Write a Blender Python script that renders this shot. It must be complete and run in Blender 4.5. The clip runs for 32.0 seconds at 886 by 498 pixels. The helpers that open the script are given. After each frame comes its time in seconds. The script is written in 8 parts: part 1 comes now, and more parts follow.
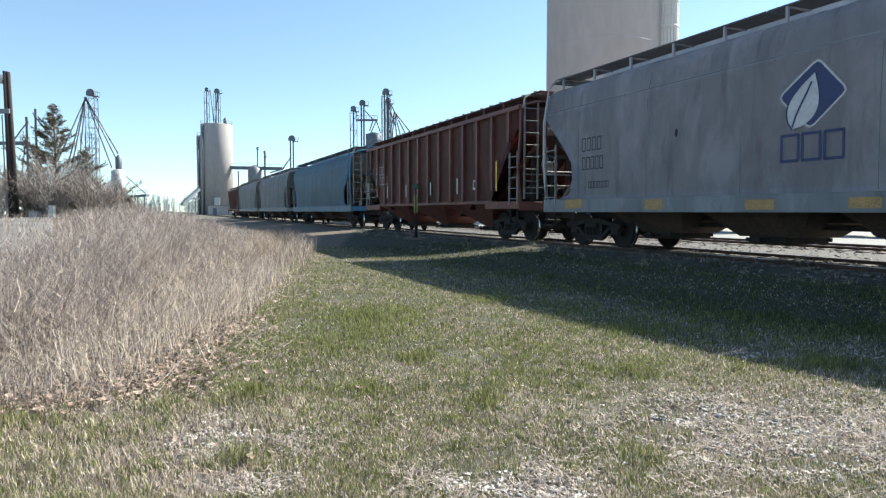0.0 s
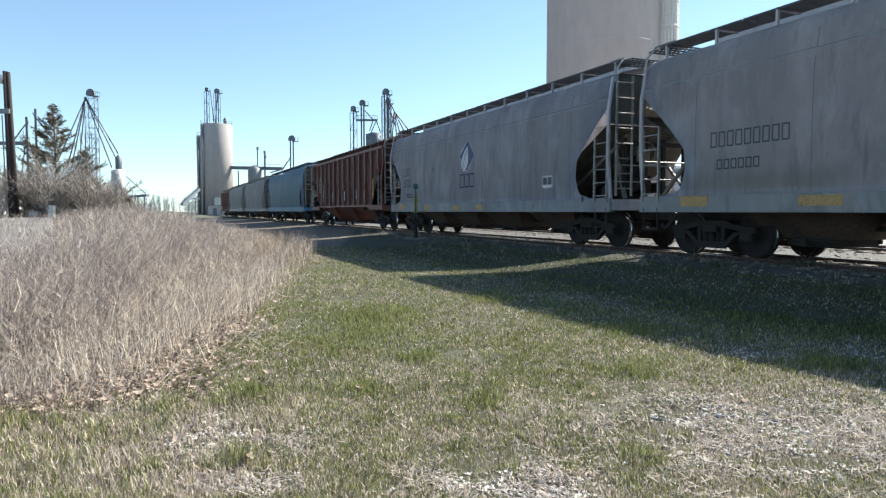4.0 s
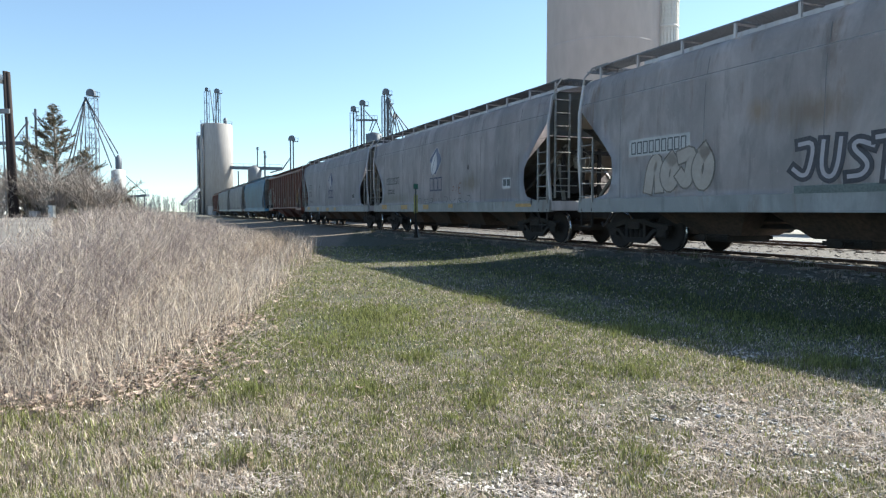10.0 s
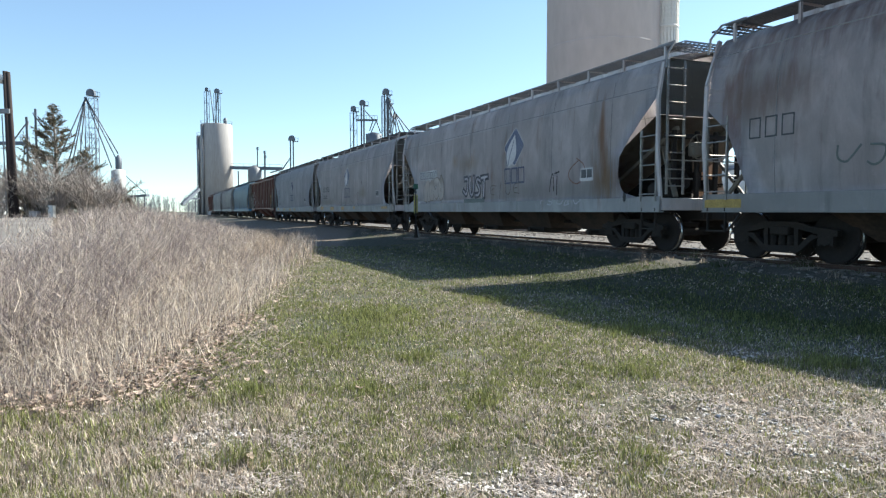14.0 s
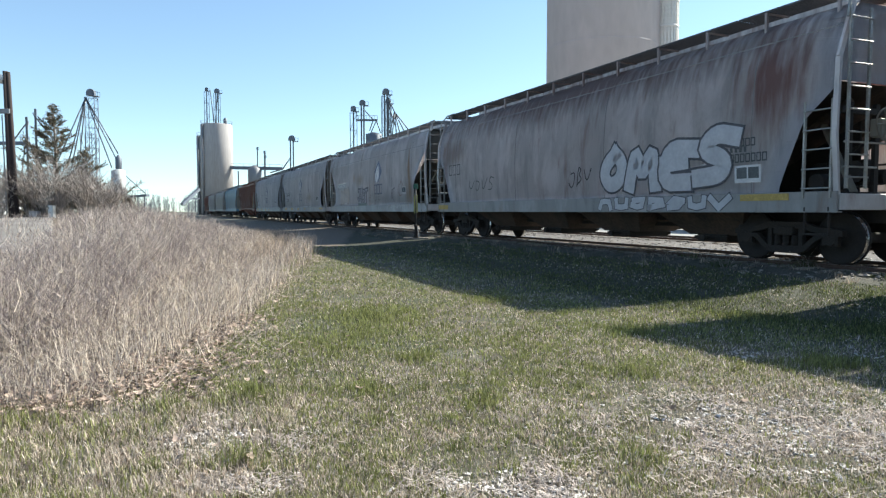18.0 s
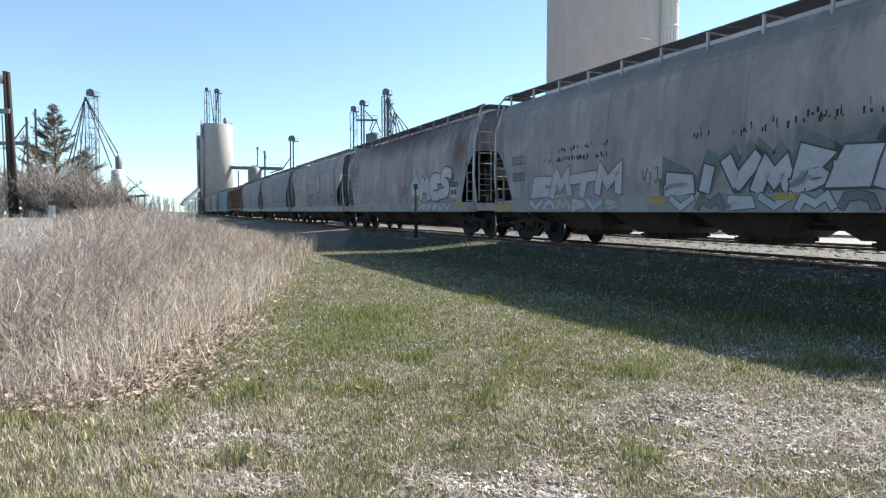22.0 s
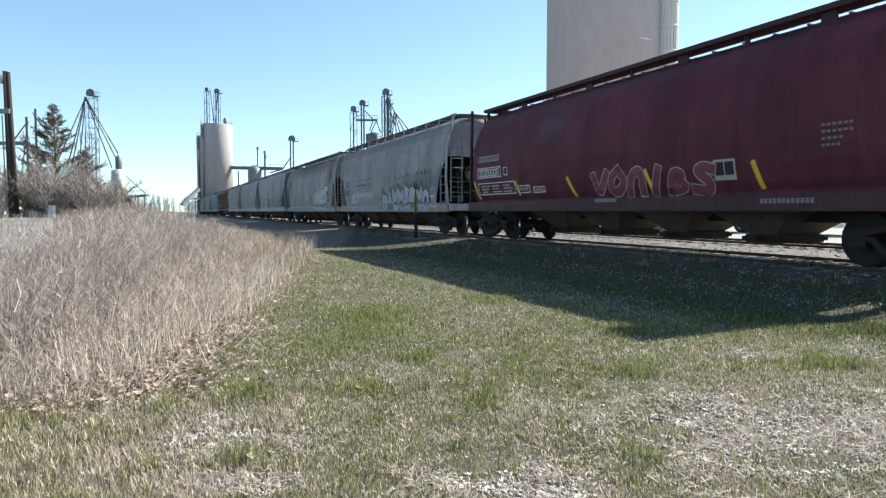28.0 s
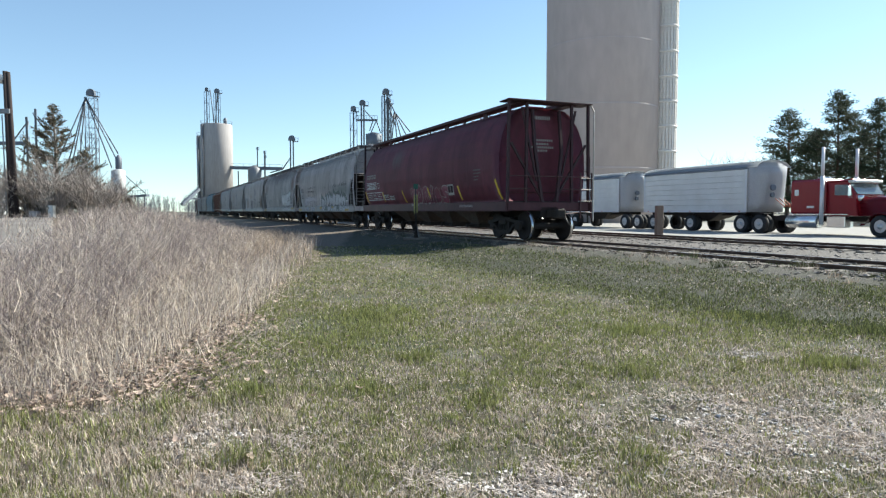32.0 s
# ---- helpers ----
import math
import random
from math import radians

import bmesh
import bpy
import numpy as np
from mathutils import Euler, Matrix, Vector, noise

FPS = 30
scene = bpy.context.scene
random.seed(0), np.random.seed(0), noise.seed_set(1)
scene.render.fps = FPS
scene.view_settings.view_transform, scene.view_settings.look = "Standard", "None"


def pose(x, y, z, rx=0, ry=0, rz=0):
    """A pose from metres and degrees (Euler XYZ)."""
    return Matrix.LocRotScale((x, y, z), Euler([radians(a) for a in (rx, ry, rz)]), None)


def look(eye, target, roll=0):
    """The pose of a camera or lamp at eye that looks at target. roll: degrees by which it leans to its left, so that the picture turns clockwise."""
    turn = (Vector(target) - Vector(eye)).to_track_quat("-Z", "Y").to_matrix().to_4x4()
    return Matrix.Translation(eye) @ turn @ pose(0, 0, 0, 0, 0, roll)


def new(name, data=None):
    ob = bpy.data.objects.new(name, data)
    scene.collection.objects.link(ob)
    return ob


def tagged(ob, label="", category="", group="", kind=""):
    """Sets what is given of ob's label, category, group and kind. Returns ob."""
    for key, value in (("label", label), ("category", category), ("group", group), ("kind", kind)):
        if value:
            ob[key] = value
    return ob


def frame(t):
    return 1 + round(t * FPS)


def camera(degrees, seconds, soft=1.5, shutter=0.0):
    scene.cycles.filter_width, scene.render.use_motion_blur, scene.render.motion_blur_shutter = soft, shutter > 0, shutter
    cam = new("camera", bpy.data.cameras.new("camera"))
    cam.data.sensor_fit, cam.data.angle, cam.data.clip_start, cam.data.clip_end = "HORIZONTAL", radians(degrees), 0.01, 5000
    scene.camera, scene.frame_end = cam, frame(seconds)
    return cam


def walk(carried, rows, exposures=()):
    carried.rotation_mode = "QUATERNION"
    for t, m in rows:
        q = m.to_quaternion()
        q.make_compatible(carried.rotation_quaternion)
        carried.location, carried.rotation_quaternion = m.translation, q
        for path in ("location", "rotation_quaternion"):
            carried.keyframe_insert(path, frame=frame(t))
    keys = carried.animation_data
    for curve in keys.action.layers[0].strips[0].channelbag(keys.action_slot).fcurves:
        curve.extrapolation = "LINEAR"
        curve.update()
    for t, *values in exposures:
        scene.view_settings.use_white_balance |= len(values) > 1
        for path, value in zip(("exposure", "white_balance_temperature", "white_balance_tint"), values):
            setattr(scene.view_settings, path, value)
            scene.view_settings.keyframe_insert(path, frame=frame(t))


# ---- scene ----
cam = camera(67.2, 32.0, soft=1.3)

# ---- plan: x to the right of the lens axis, y away from the camera, z up; the track runs at 23 degrees to the axis ----
TURN = radians(23.016)
ALONG = Vector((-math.sin(TURN), math.cos(TURN), 0))
ACROSS = Vector((math.cos(TURN), math.sin(TURN), 0))
TRACK_N = 11.62      # the train's track, distance of its centre line from the camera
TRACK2_N = 17.45     # the siding behind it
RAIL_Z = 0.18
EYE_Z = 1.11


def on_track(s, n, z=0.0):
    """The place s metres along the track and n metres across from the camera."""
    v = ALONG * s + ACROSS * n
    return Vector((v.x, v.y, z))


EYE = Vector((0, 0, EYE_Z))
CAM_POSE = pose(0, 0, EYE_Z, 90 - 3.24, 0, 0)
walk(cam, [(0, CAM_POSE), (32, CAM_POSE)], exposures=[(0, 1.23, 6500, 2), (28.5, 1.23, 6500, 2), (29.6, 1.32, 6500, 2), (30.6, 1.18, 6500, 2), (32, 1.04, 6500, 2)])

# ---- world and sun ----
SUN_AZ = radians(64)     # to the right of the lens axis, beyond the train
SUN_EL = radians(38.5)
world = bpy.data.worlds.new("sky")
scene.world = world
world.use_nodes = True
wn = world.node_tree
sky = wn.nodes.new("ShaderNodeTexSky")
sky.sky_type = "NISHITA"
sky.sun_disc = False
sky.sun_elevation = SUN_EL
sky.sun_rotation = SUN_AZ
sky.air_density = 1.0
sky.dust_density = 0.12
sky.ozone_density = 1.6
lift = wn.nodes.new("ShaderNodeMapping")     # the clear band just above the haze reaches down to the horizon
lift.inputs["Location"].default_value = (0, 0, 0.045)
aim = wn.nodes.new("ShaderNodeTexCoord")
wn.links.new(aim.outputs["Generated"], lift.inputs["Vector"])
wn.links.new(lift.outputs[0], sky.inputs["Vector"])
wn.links.new(sky.outputs["Color"], wn.nodes["Background"].inputs["Color"])
wn.nodes["Background"].inputs["Strength"].default_value = 0.099
sun_data = bpy.data.lights.new("sun", "SUN")
sun_data.energy = 5.0
sun_data.angle = radians(0.53)
sun_data.color = (1.0, 0.95, 0.87)
sun = new("sun", sun_data)
sun_way = Vector((math.sin(SUN_AZ) * math.cos(SUN_EL), math.cos(SUN_AZ) * math.cos(SUN_EL), math.sin(SUN_EL)))
sun.matrix_world = look(sun_way * 300, (0, 0, 0))


# ---- materials ----
def material(name, colour, rough=0.7, metal=0.0, spread=0.25, scale=6.0, fine=60.0, bump=0.2, second=None, mix=0.5,
             stretch=(1, 1, 1), sharp=0.25, per_object=0.0, per_island=0.0, bump_scale=None):
    """Paint, soil, metal or wood: two colours mixed by a coarse pattern, darkened and lightened by a fine one, with relief."""
    mat = bpy.data.materials.new(name)
    mat.use_nodes = True
    nt = mat.node_tree
    bsdf = nt.nodes["Principled BSDF"]
    co = nt.nodes.new("ShaderNodeTexCoord")
    mp = nt.nodes.new("ShaderNodeMapping")
    mp.inputs["Scale"].default_value = stretch
    nt.links.new(co.outputs["Object"], mp.inputs["Vector"])
    big = nt.nodes.new("ShaderNodeTexNoise")
    big.inputs["Scale"].default_value = scale
    big.inputs["Detail"].default_value = 6
    nt.links.new(mp.outputs[0], big.inputs["Vector"])
    small = nt.nodes.new("ShaderNodeTexNoise")
    small.inputs["Scale"].default_value = fine
    small.inputs["Detail"].default_value = 4
    nt.links.new(mp.outputs[0], small.inputs["Vector"])
    ramp = nt.nodes.new("ShaderNodeMapRange")
    ramp.inputs["From Min"].default_value = 0.5 - sharp + (0.5 - mix) * 0.6
    ramp.inputs["From Max"].default_value = 0.5 + sharp + (0.5 - mix) * 0.6
    nt.links.new(big.outputs["Fac"], ramp.inputs["Value"])
    a = (*colour, 1)
    b = (*(second or [c * (1 - spread) for c in colour]), 1)
    mixer = nt.nodes.new("ShaderNodeMix")
    mixer.data_type = "RGBA"
    mixer.inputs[6].default_value = a
    mixer.inputs[7].default_value = b
    nt.links.new(ramp.outputs[0], mixer.inputs[0])
    hsv = nt.nodes.new("ShaderNodeHueSaturation")
    val = nt.nodes.new("ShaderNodeMapRange")
    val.inputs["From Min"].default_value, val.inputs["From Max"].default_value = 0.25, 0.75
    val.inputs["To Min"].default_value, val.inputs["To Max"].default_value = 1 - spread, 1 + spread
    nt.links.new(small.outputs["Fac"], val.inputs["Value"])
    value = val.outputs[0]
    for amount, node, out in ((per_object, "ShaderNodeObjectInfo", "Random"), (per_island, "ShaderNodeNewGeometry", "Random Per Island")):
        if amount:
            info = nt.nodes.new(node)
            rng = nt.nodes.new("ShaderNodeMapRange")
            rng.inputs["To Min"].default_value, rng.inputs["To Max"].default_value = 1 - amount, 1 + amount
            nt.links.new(info.outputs[out], rng.inputs["Value"])
            mul = nt.nodes.new("ShaderNodeMath")
            mul.operation = "MULTIPLY"
            nt.links.new(value, mul.inputs[0])
            nt.links.new(rng.outputs[0], mul.inputs[1])
            value = mul.outputs[0]
    nt.links.new(value, hsv.inputs["Value"])
    nt.links.new(mixer.outputs[2], hsv.inputs["Color"])
    nt.links.new(hsv.outputs[0], bsdf.inputs["Base Color"])
    bsdf.inputs["Roughness"].default_value = rough
    bsdf.inputs["Metallic"].default_value = metal
    if bump:
        bp = nt.nodes.new("ShaderNodeBump")
        bp.inputs["Strength"].default_value = bump
        bp.inputs["Distance"].default_value = 0.02
        nt.links.new(small.outputs["Fac"], bp.inputs["Height"])
        nt.links.new(bp.outputs[0], bsdf.inputs["Normal"])
    return mat


def car_paint(name, colour, grime, rust=(0.16, 0.06, 0.03), rust_amount=0.5, streak=0.55, stains=(), gloss=0.5):
    """Weathered car paint: broad blotches and plate-wide tones, sparse runs of grime, scuffs, and rust that runs down."""
    mat = material(name, colour, gloss, 0.0, 0.05, 0.55, 30, 0.04, second=grime, mix=streak, stretch=(0.8, 1, 0.55), sharp=0.24)
    nt = mat.node_tree
    bsdf = nt.nodes["Principled BSDF"]
    old = bsdf.inputs["Base Color"].links[0].from_socket
    co = nt.nodes.new("ShaderNodeTexCoord")
    layers = (((0.42, 0.3, 0.02), 1.6, 0.40, 0.62, [c * 0.76 for c in colour], 0.75, 0.0),
              ((0.9, 0.6, 0.45), 1.2, 0.46, 0.68, [c * 0.62 for c in colour], 0.70, 0.6),
              ((0.8, 0.6, 0.35), 1.3, 0.50, 0.64, [min(1, c * 1.2) for c in colour], 0.6, 0.5),
              ((0.8, 0.6, 0.09), 2.2, 0.57, 0.70, [c * 0.52 for c in grime], 0.60, 0.25),
              ((0.9, 0.6, 0.16), 2.6, 0.60 - 0.06 * rust_amount, 0.74, rust, rust_amount, 0.5),
              ((3.0, 1.0, 0.12), 1.4, 0.58, 0.74, [c * 0.72 for c in colour], 0.25, 0.2),
              ((2.6, 1.0, 0.45), 1.7, 0.57, 0.70, [c * 0.62 for c in grime], 0.55, 0.35),
              ((1.0, 1.0, 1.0), 9.0, 0.64, 0.74, [min(1, c * 1.22) for c in colour], 0.45, 0.3))
    for stretch, scale, lo, hi, tint, amount, bend in layers:
        mp = nt.nodes.new("ShaderNodeMapping")
        mp.inputs["Scale"].default_value = stretch
        mp.inputs["Location"].default_value = (scale * 3.1 + 10 * colour[0], scale, 1.7)
        nt.links.new(co.outputs["Object"], mp.inputs["Vector"])
        no = nt.nodes.new("ShaderNodeTexNoise")
        no.inputs["Scale"].default_value = scale
        no.inputs["Detail"].default_value = 8
        no.inputs["Roughness"].default_value = 0.62
        no.inputs["Distortion"].default_value = bend
        nt.links.new(mp.outputs[0], no.inputs["Vector"])
        rng = nt.nodes.new("ShaderNodeMapRange")
        rng.inputs["From Min"].default_value, rng.inputs["From Max"].default_value = lo, hi
        rng.inputs["To Max"].default_value = amount
        nt.links.new(no.outputs["Fac"], rng.inputs["Value"])
        mx = nt.nodes.new("ShaderNodeMix")
        mx.data_type = "RGBA"
        mx.inputs[7].default_value = (*tint, 1)
        nt.links.new(rng.outputs[0], mx.inputs[0])
        nt.links.new(old, mx.inputs[6])
        old = mx.outputs[2]
    for x, z, rx, rz, tint, amount in stains:       # stains with a place of their own
        mp = nt.nodes.new("ShaderNodeMapping")
        mp.inputs["Scale"].default_value = (1 / rx, 0, 1 / rz)
        mp.inputs["Location"].default_value = (-x / rx, 0, -z / rz)
        nt.links.new(co.outputs["Object"], mp.inputs["Vector"])
        ln = nt.nodes.new("ShaderNodeVectorMath")
        ln.operation = "LENGTH"
        nt.links.new(mp.outputs[0], ln.inputs[0])
        ms = nt.nodes.new("ShaderNodeMapping")
        ms.inputs["Scale"].default_value = (3.0, 1, 0.45)
        nt.links.new(co.outputs["Object"], ms.inputs["Vector"])
        no = nt.nodes.new("ShaderNodeTexNoise")
        no.inputs["Scale"].default_value = 2.2
        no.inputs["Detail"].default_value = 7
        nt.links.new(ms.outputs[0], no.inputs["Vector"])
        add = nt.nodes.new("ShaderNodeMath")
        add.operation = "MULTIPLY_ADD"
        nt.links.new(no.outputs["Fac"], add.inputs[0])
        add.inputs[1].default_value = 1.6
        nt.links.new(ln.outputs["Value"], add.inputs[2])
        rng = nt.nodes.new("ShaderNodeMapRange")
        rng.inputs["From Min"].default_value, rng.inputs["From Max"].default_value = 1.85, 1.05
        rng.inputs["To Max"].default_value = amount
        nt.links.new(add.outputs[0], rng.inputs["Value"])
        mx = nt.nodes.new("ShaderNodeMix")
        mx.data_type = "RGBA"
        mx.inputs[7].default_value = (*tint, 1)
        nt.links.new(rng.outputs[0], mx.inputs[0])
        nt.links.new(old, mx.inputs[6])
        old = mx.outputs[2]
    nt.links.new(old, bsdf.inputs["Base Color"])
    bsdf.inputs["Specular IOR Level"].default_value = 0.22
    return mat


M = {}
M["steel_dark"] = material("dark_running_gear_steel", (0.014, 0.012, 0.011), 0.9, 0.0, 0.4, 3, 40, 0.3, second=(0.030, 0.021, 0.016))
M["wheel_face"] = material("wheel_face_steel", (0.020, 0.015, 0.013), 0.9, 0.0, 0.3, 6, 40, 0.2)
M["tread"] = material("polished_wheel_tread", (0.55, 0.55, 0.55), 0.25, 1.0, 0.1, 6, 80, 0.05)
M["rail_side"] = material("rusty_rail_side", (0.10, 0.06, 0.045), 0.85, 0.2, 0.3, 6, 60, 0.3)
M["rail_top"] = material("polished_rail_head", (0.45, 0.42, 0.40), 0.3, 1.0, 0.15, 3, 50, 0.05)
M["tie"] = material("weathered_tie_wood", (0.16, 0.13, 0.11), 0.9, 0, 0.35, 4, 40, 0.5, second=(0.24, 0.21, 0.18), stretch=(1, 6, 6), per_object=0.25)
M["ballast"] = material("limestone_ballast", (0.27, 0.24, 0.22), 0.9, 0, 0.35, 3, 30, 0.6, per_island=0.45)
M["dark_stone"] = material("grimy_track_stone", (0.13, 0.108, 0.092), 0.9, 0, 0.35, 3, 30, 0.6, per_island=0.55)
M["galvanised"] = material("galvanised_steel", (0.22, 0.225, 0.235), 0.55, 0.4, 0.2, 2, 30, 0.1, second=(0.19, 0.19, 0.20))
M["black"] = material("black_marking_paint", (0.03, 0.03, 0.035), 0.7, 0, 0.3, 4, 30, 0.05)
M["white_mark"] = material("white_marking_paint", (0.72, 0.72, 0.70), 0.7, 0, 0.12, 4, 30, 0.05)
M["blue_mark"] = material("navy_marking_paint", (0.032, 0.042, 0.125), 0.6, 0, 0.15, 4, 30, 0.05)
M["yellow"] = material("yellow_reflector", (0.75, 0.47, 0.03), 0.5, 0, 0.2, 8, 40, 0.05)
M["dirty_yellow"] = material("dirty_yellow_paint", (0.44, 0.30, 0.085), 0.7, 0, 0.35, 5, 40, 0.05)
M["concrete"] = material("pale_silo_concrete", (0.475, 0.41, 0.405), 0.9, 0, 0.08, 0.12, 1.2, 0.1, second=(0.39, 0.345, 0.338), stretch=(1, 1, 0.35), sharp=0.3)
M["concrete_old"] = material("old_silo_concrete", (0.42, 0.39, 0.385), 0.9, 0, 0.12, 0.3, 3, 0.1, second=(0.33, 0.305, 0.30), stretch=(1, 1, 0.15))
# weathered steel, its blue-grey lightened to paint in haze over the far towers
M["tower_steel"] = material("weathered_tower_steel", (0.17, 0.19, 0.225), 0.6, 0.3, 0.2, 1, 12, 0.05, second=(0.11, 0.125, 0.15))
M["bin_white"] = material("white_bin_steel", (0.54, 0.54, 0.53), 0.5, 0.2, 0.1, 0.6, 8, 0.05)
M["pole"] = material("creosoted_pole_wood", (0.045, 0.032, 0.030), 0.9, 0, 0.3, 2, 30, 0.4, stretch=(6, 6, 0.5))

# ---- mesh helpers ----
def part(name, bm, mat, parent=None, label="", smooth=False):
    """Links a bmesh as one mesh object under a thing or a part."""
    me = bpy.data.meshes.new(name)
    if smooth:
        for f in bm.faces:
            f.smooth = True
    bm.to_mesh(me)
    bm.free()
    for m in (mat if isinstance(mat, (list, tuple)) else [mat]):
        me.materials.append(m)
    ob = new(name, me)
    if parent is not None:
        ob.parent = parent
    if label:
        ob["label"] = label
    return ob


def again(ob, m, parent=None):
    """One more part on the same mesh."""
    o = new(ob.name.split(".")[0], ob.data)
    o.parent = parent or ob.parent
    o.matrix_basis = m
    if "label" in ob:
        o["label"] = ob["label"]
    return o


def empty(name, m=None):
    ob = new(name)
    ob.empty_display_size = 0.2
    if m is not None:
        ob.matrix_basis = m
    return ob


def box(bm, x0, x1, y0, y1, z0, z1, bevel=0.0, mat=0):
    v = [bm.verts.new(p) for p in ((x0, y0, z0), (x1, y0, z0), (x1, y1, z0), (x0, y1, z0), (x0, y0, z1), (x1, y0, z1), (x1, y1, z1), (x0, y1, z1))]
    fs = [bm.faces.new([v[i] for i in q]) for q in ((3, 2, 1, 0), (4, 5, 6, 7), (0, 1, 5, 4), (1, 2, 6, 5), (2, 3, 7, 6), (3, 0, 4, 7))]
    for f in fs:
        f.material_index = mat
    if bevel:
        edges = list({e for f in fs for e in f.edges})
        bmesh.ops.bevel(bm, geom=edges, offset=bevel, segments=1, affect="EDGES")
    return bm


def tube(bm, a, b, r, r2=None, seg=8, mat=0, caps=True):
    """A round bar from a to b."""
    a, b = Vector(a), Vector(b)
    r2 = r if r2 is None else r2
    d = (b - a).normalized()
    u = d.orthogonal().normalized()
    w = d.cross(u)
    ra = [bm.verts.new(a + (u * math.cos(k * 2 * math.pi / seg) + w * math.sin(k * 2 * math.pi / seg)) * r) for k in range(seg)]
    rb = [bm.verts.new(b + (u * math.cos(k * 2 * math.pi / seg) + w * math.sin(k * 2 * math.pi / seg)) * r2) for k in range(seg)]
    for k in range(seg):
        f = bm.faces.new((ra[k], ra[(k + 1) % seg], rb[(k + 1) % seg], rb[k]))
        f.material_index = mat
        f.smooth = seg > 6
    if caps:
        bm.faces.new(ra[::-1]).material_index = mat
        bm.faces.new(rb).material_index = mat
    return bm


def bar(bm, a, b, w, h, mat=0):
    """A flat or square bar from a to b, w wide across and h in the other way."""
    a, b = Vector(a), Vector(b)
    d = (b - a).normalized()
    up = Vector((0, 0, 1)) if abs(d.z) < 0.95 else Vector((1, 0, 0))
    u = d.cross(up).normalized() * (w / 2)
    k = u.cross(d).normalized() * (h / 2)
    v = [bm.verts.new(p + i * u + j * k) for p in (a, b) for i, j in ((-1, -1), (1, -1), (1, 1), (-1, 1))]
    for q in ((3, 2, 1, 0), (4, 5, 6, 7), (0, 1, 5, 4), (1, 2, 6, 5), (2, 3, 7, 6), (3, 0, 4, 7)):
        bm.faces.new([v[i] for i in q]).material_index = mat
    return bm


def lathe(bm, profile, axis="y", seg=24, mats=None, ends=True):
    """Turns (radius, along) points round an axis."""
    rings = []
    for r, h in profile:
        ring = []
        for k in range(seg):
            c, s = r * math.cos(k * 2 * math.pi / seg), r * math.sin(k * 2 * math.pi / seg)
            ring.append(bm.verts.new((c, h, s) if axis == "y" else (c, s, h)))
        rings.append(ring)
    for i in range(len(rings) - 1):
        for k in range(seg):
            f = bm.faces.new((rings[i][k], rings[i][(k + 1) % seg], rings[i + 1][(k + 1) % seg], rings[i + 1][k]))
            f.smooth = True
            f.material_index = mats[i] if mats else 0
    if ends and profile[0][0] > 1e-4:
        bm.faces.new(rings[0][::-1])
    if ends and profile[-1][0] > 1e-4:
        bm.faces.new(rings[-1])
    bmesh.ops.recalc_face_normals(bm, faces=bm.faces)
    return bm


def prism(bm, outline, y0, y1, mat=0):
    """An (x, z) outline pushed from y0 to y1."""
    a = [bm.verts.new((x, y0, z)) for x, z in outline]
    b = [bm.verts.new((x, y1, z)) for x, z in outline]
    n = len(outline)
    fs = [bm.faces.new(a), bm.faces.new(b[::-1])]
    for k in range(n):
        fs.append(bm.faces.new((a[k], b[k], b[(k + 1) % n], a[(k + 1) % n])))
    for f in fs:
        f.material_index = mat
    bmesh.ops.recalc_face_normals(bm, faces=fs)
    return bm


def sheet(bm, rows, thick, mat=0):
    """A plate through rows of points, with its thickness inward along the faces' normals."""
    grid = [[bm.verts.new(p) for p in row] for row in rows]
    fs = []
    for i in range(len(grid) - 1):
        for k in range(len(grid[0]) - 1):
            fs.append(bm.faces.new((grid[i][k], grid[i][k + 1], grid[i + 1][k + 1], grid[i + 1][k])))
    for f in fs:
        f.smooth = True
        f.material_index = mat
    if thick:
        bmesh.ops.solidify(bm, geom=fs, thickness=thick)
    return bm

# ---- the train ----
def rows_of_train():
    """Seconds and metres run by the train."""
    return [(0, 1.0), (4, 14.5), (8, 28.0), (10, 34.8), (12, 41.5), (14, 48.25), (16.5, 56.9), (18.5, 63.7), (20.5, 70.4),
            (22.5, 77.05), (24.5, 83.65), (27.5, 93.55), (30, 101.8), (32, 108.35)]


SEC_FLAT = ((1.24, 1.60), (1.7, 1.612), (2.4, 1.62), (3.1, 1.61), (3.62, 1.58), (3.66, 1.555), (4.0, 1.49), (4.2, 1.40), (4.28, 1.28))
SEC_ROUND = ((1.24, 1.575), (1.7, 1.605), (2.4, 1.62), (3.0, 1.60), (3.5, 1.54), (3.85, 1.44), (4.15, 1.30), (4.34, 1.10))
SEC_TANK = ((1.22, 1.38), (1.45, 1.50), (1.8, 1.585), (2.3, 1.625), (2.8, 1.61), (3.3, 1.52), (3.75, 1.34), (4.08, 1.08), (4.24, 0.86))


def cut_curved(z):
    """How far the side sheet stands back from the car's end at a height: a deep rounded recess."""
    pts = ((0.9, 0.62), (1.24, 0.70), (1.34, 1.20), (1.5, 1.33), (1.8, 1.42), (2.2, 1.38), (2.5, 1.12), (2.95, 0.66), (3.3, 0.26), (3.52, 0.03), (5, 0.03))
    return float(np.interp(z, [p[0] for p in pts], [p[1] for p in pts]))


def cut_straight(z):
    return float(np.interp(z, (1.3, 2.45, 2.95, 5), (1.12, 0.62, 0.05, 0.05)))


def cut_tank(z):
    return float(np.interp(z, (1.0, 1.3, 2.2, 3.0, 3.6, 4.3), (0.40, 0.41, 0.43, 0.44, 0.46, 0.50)))


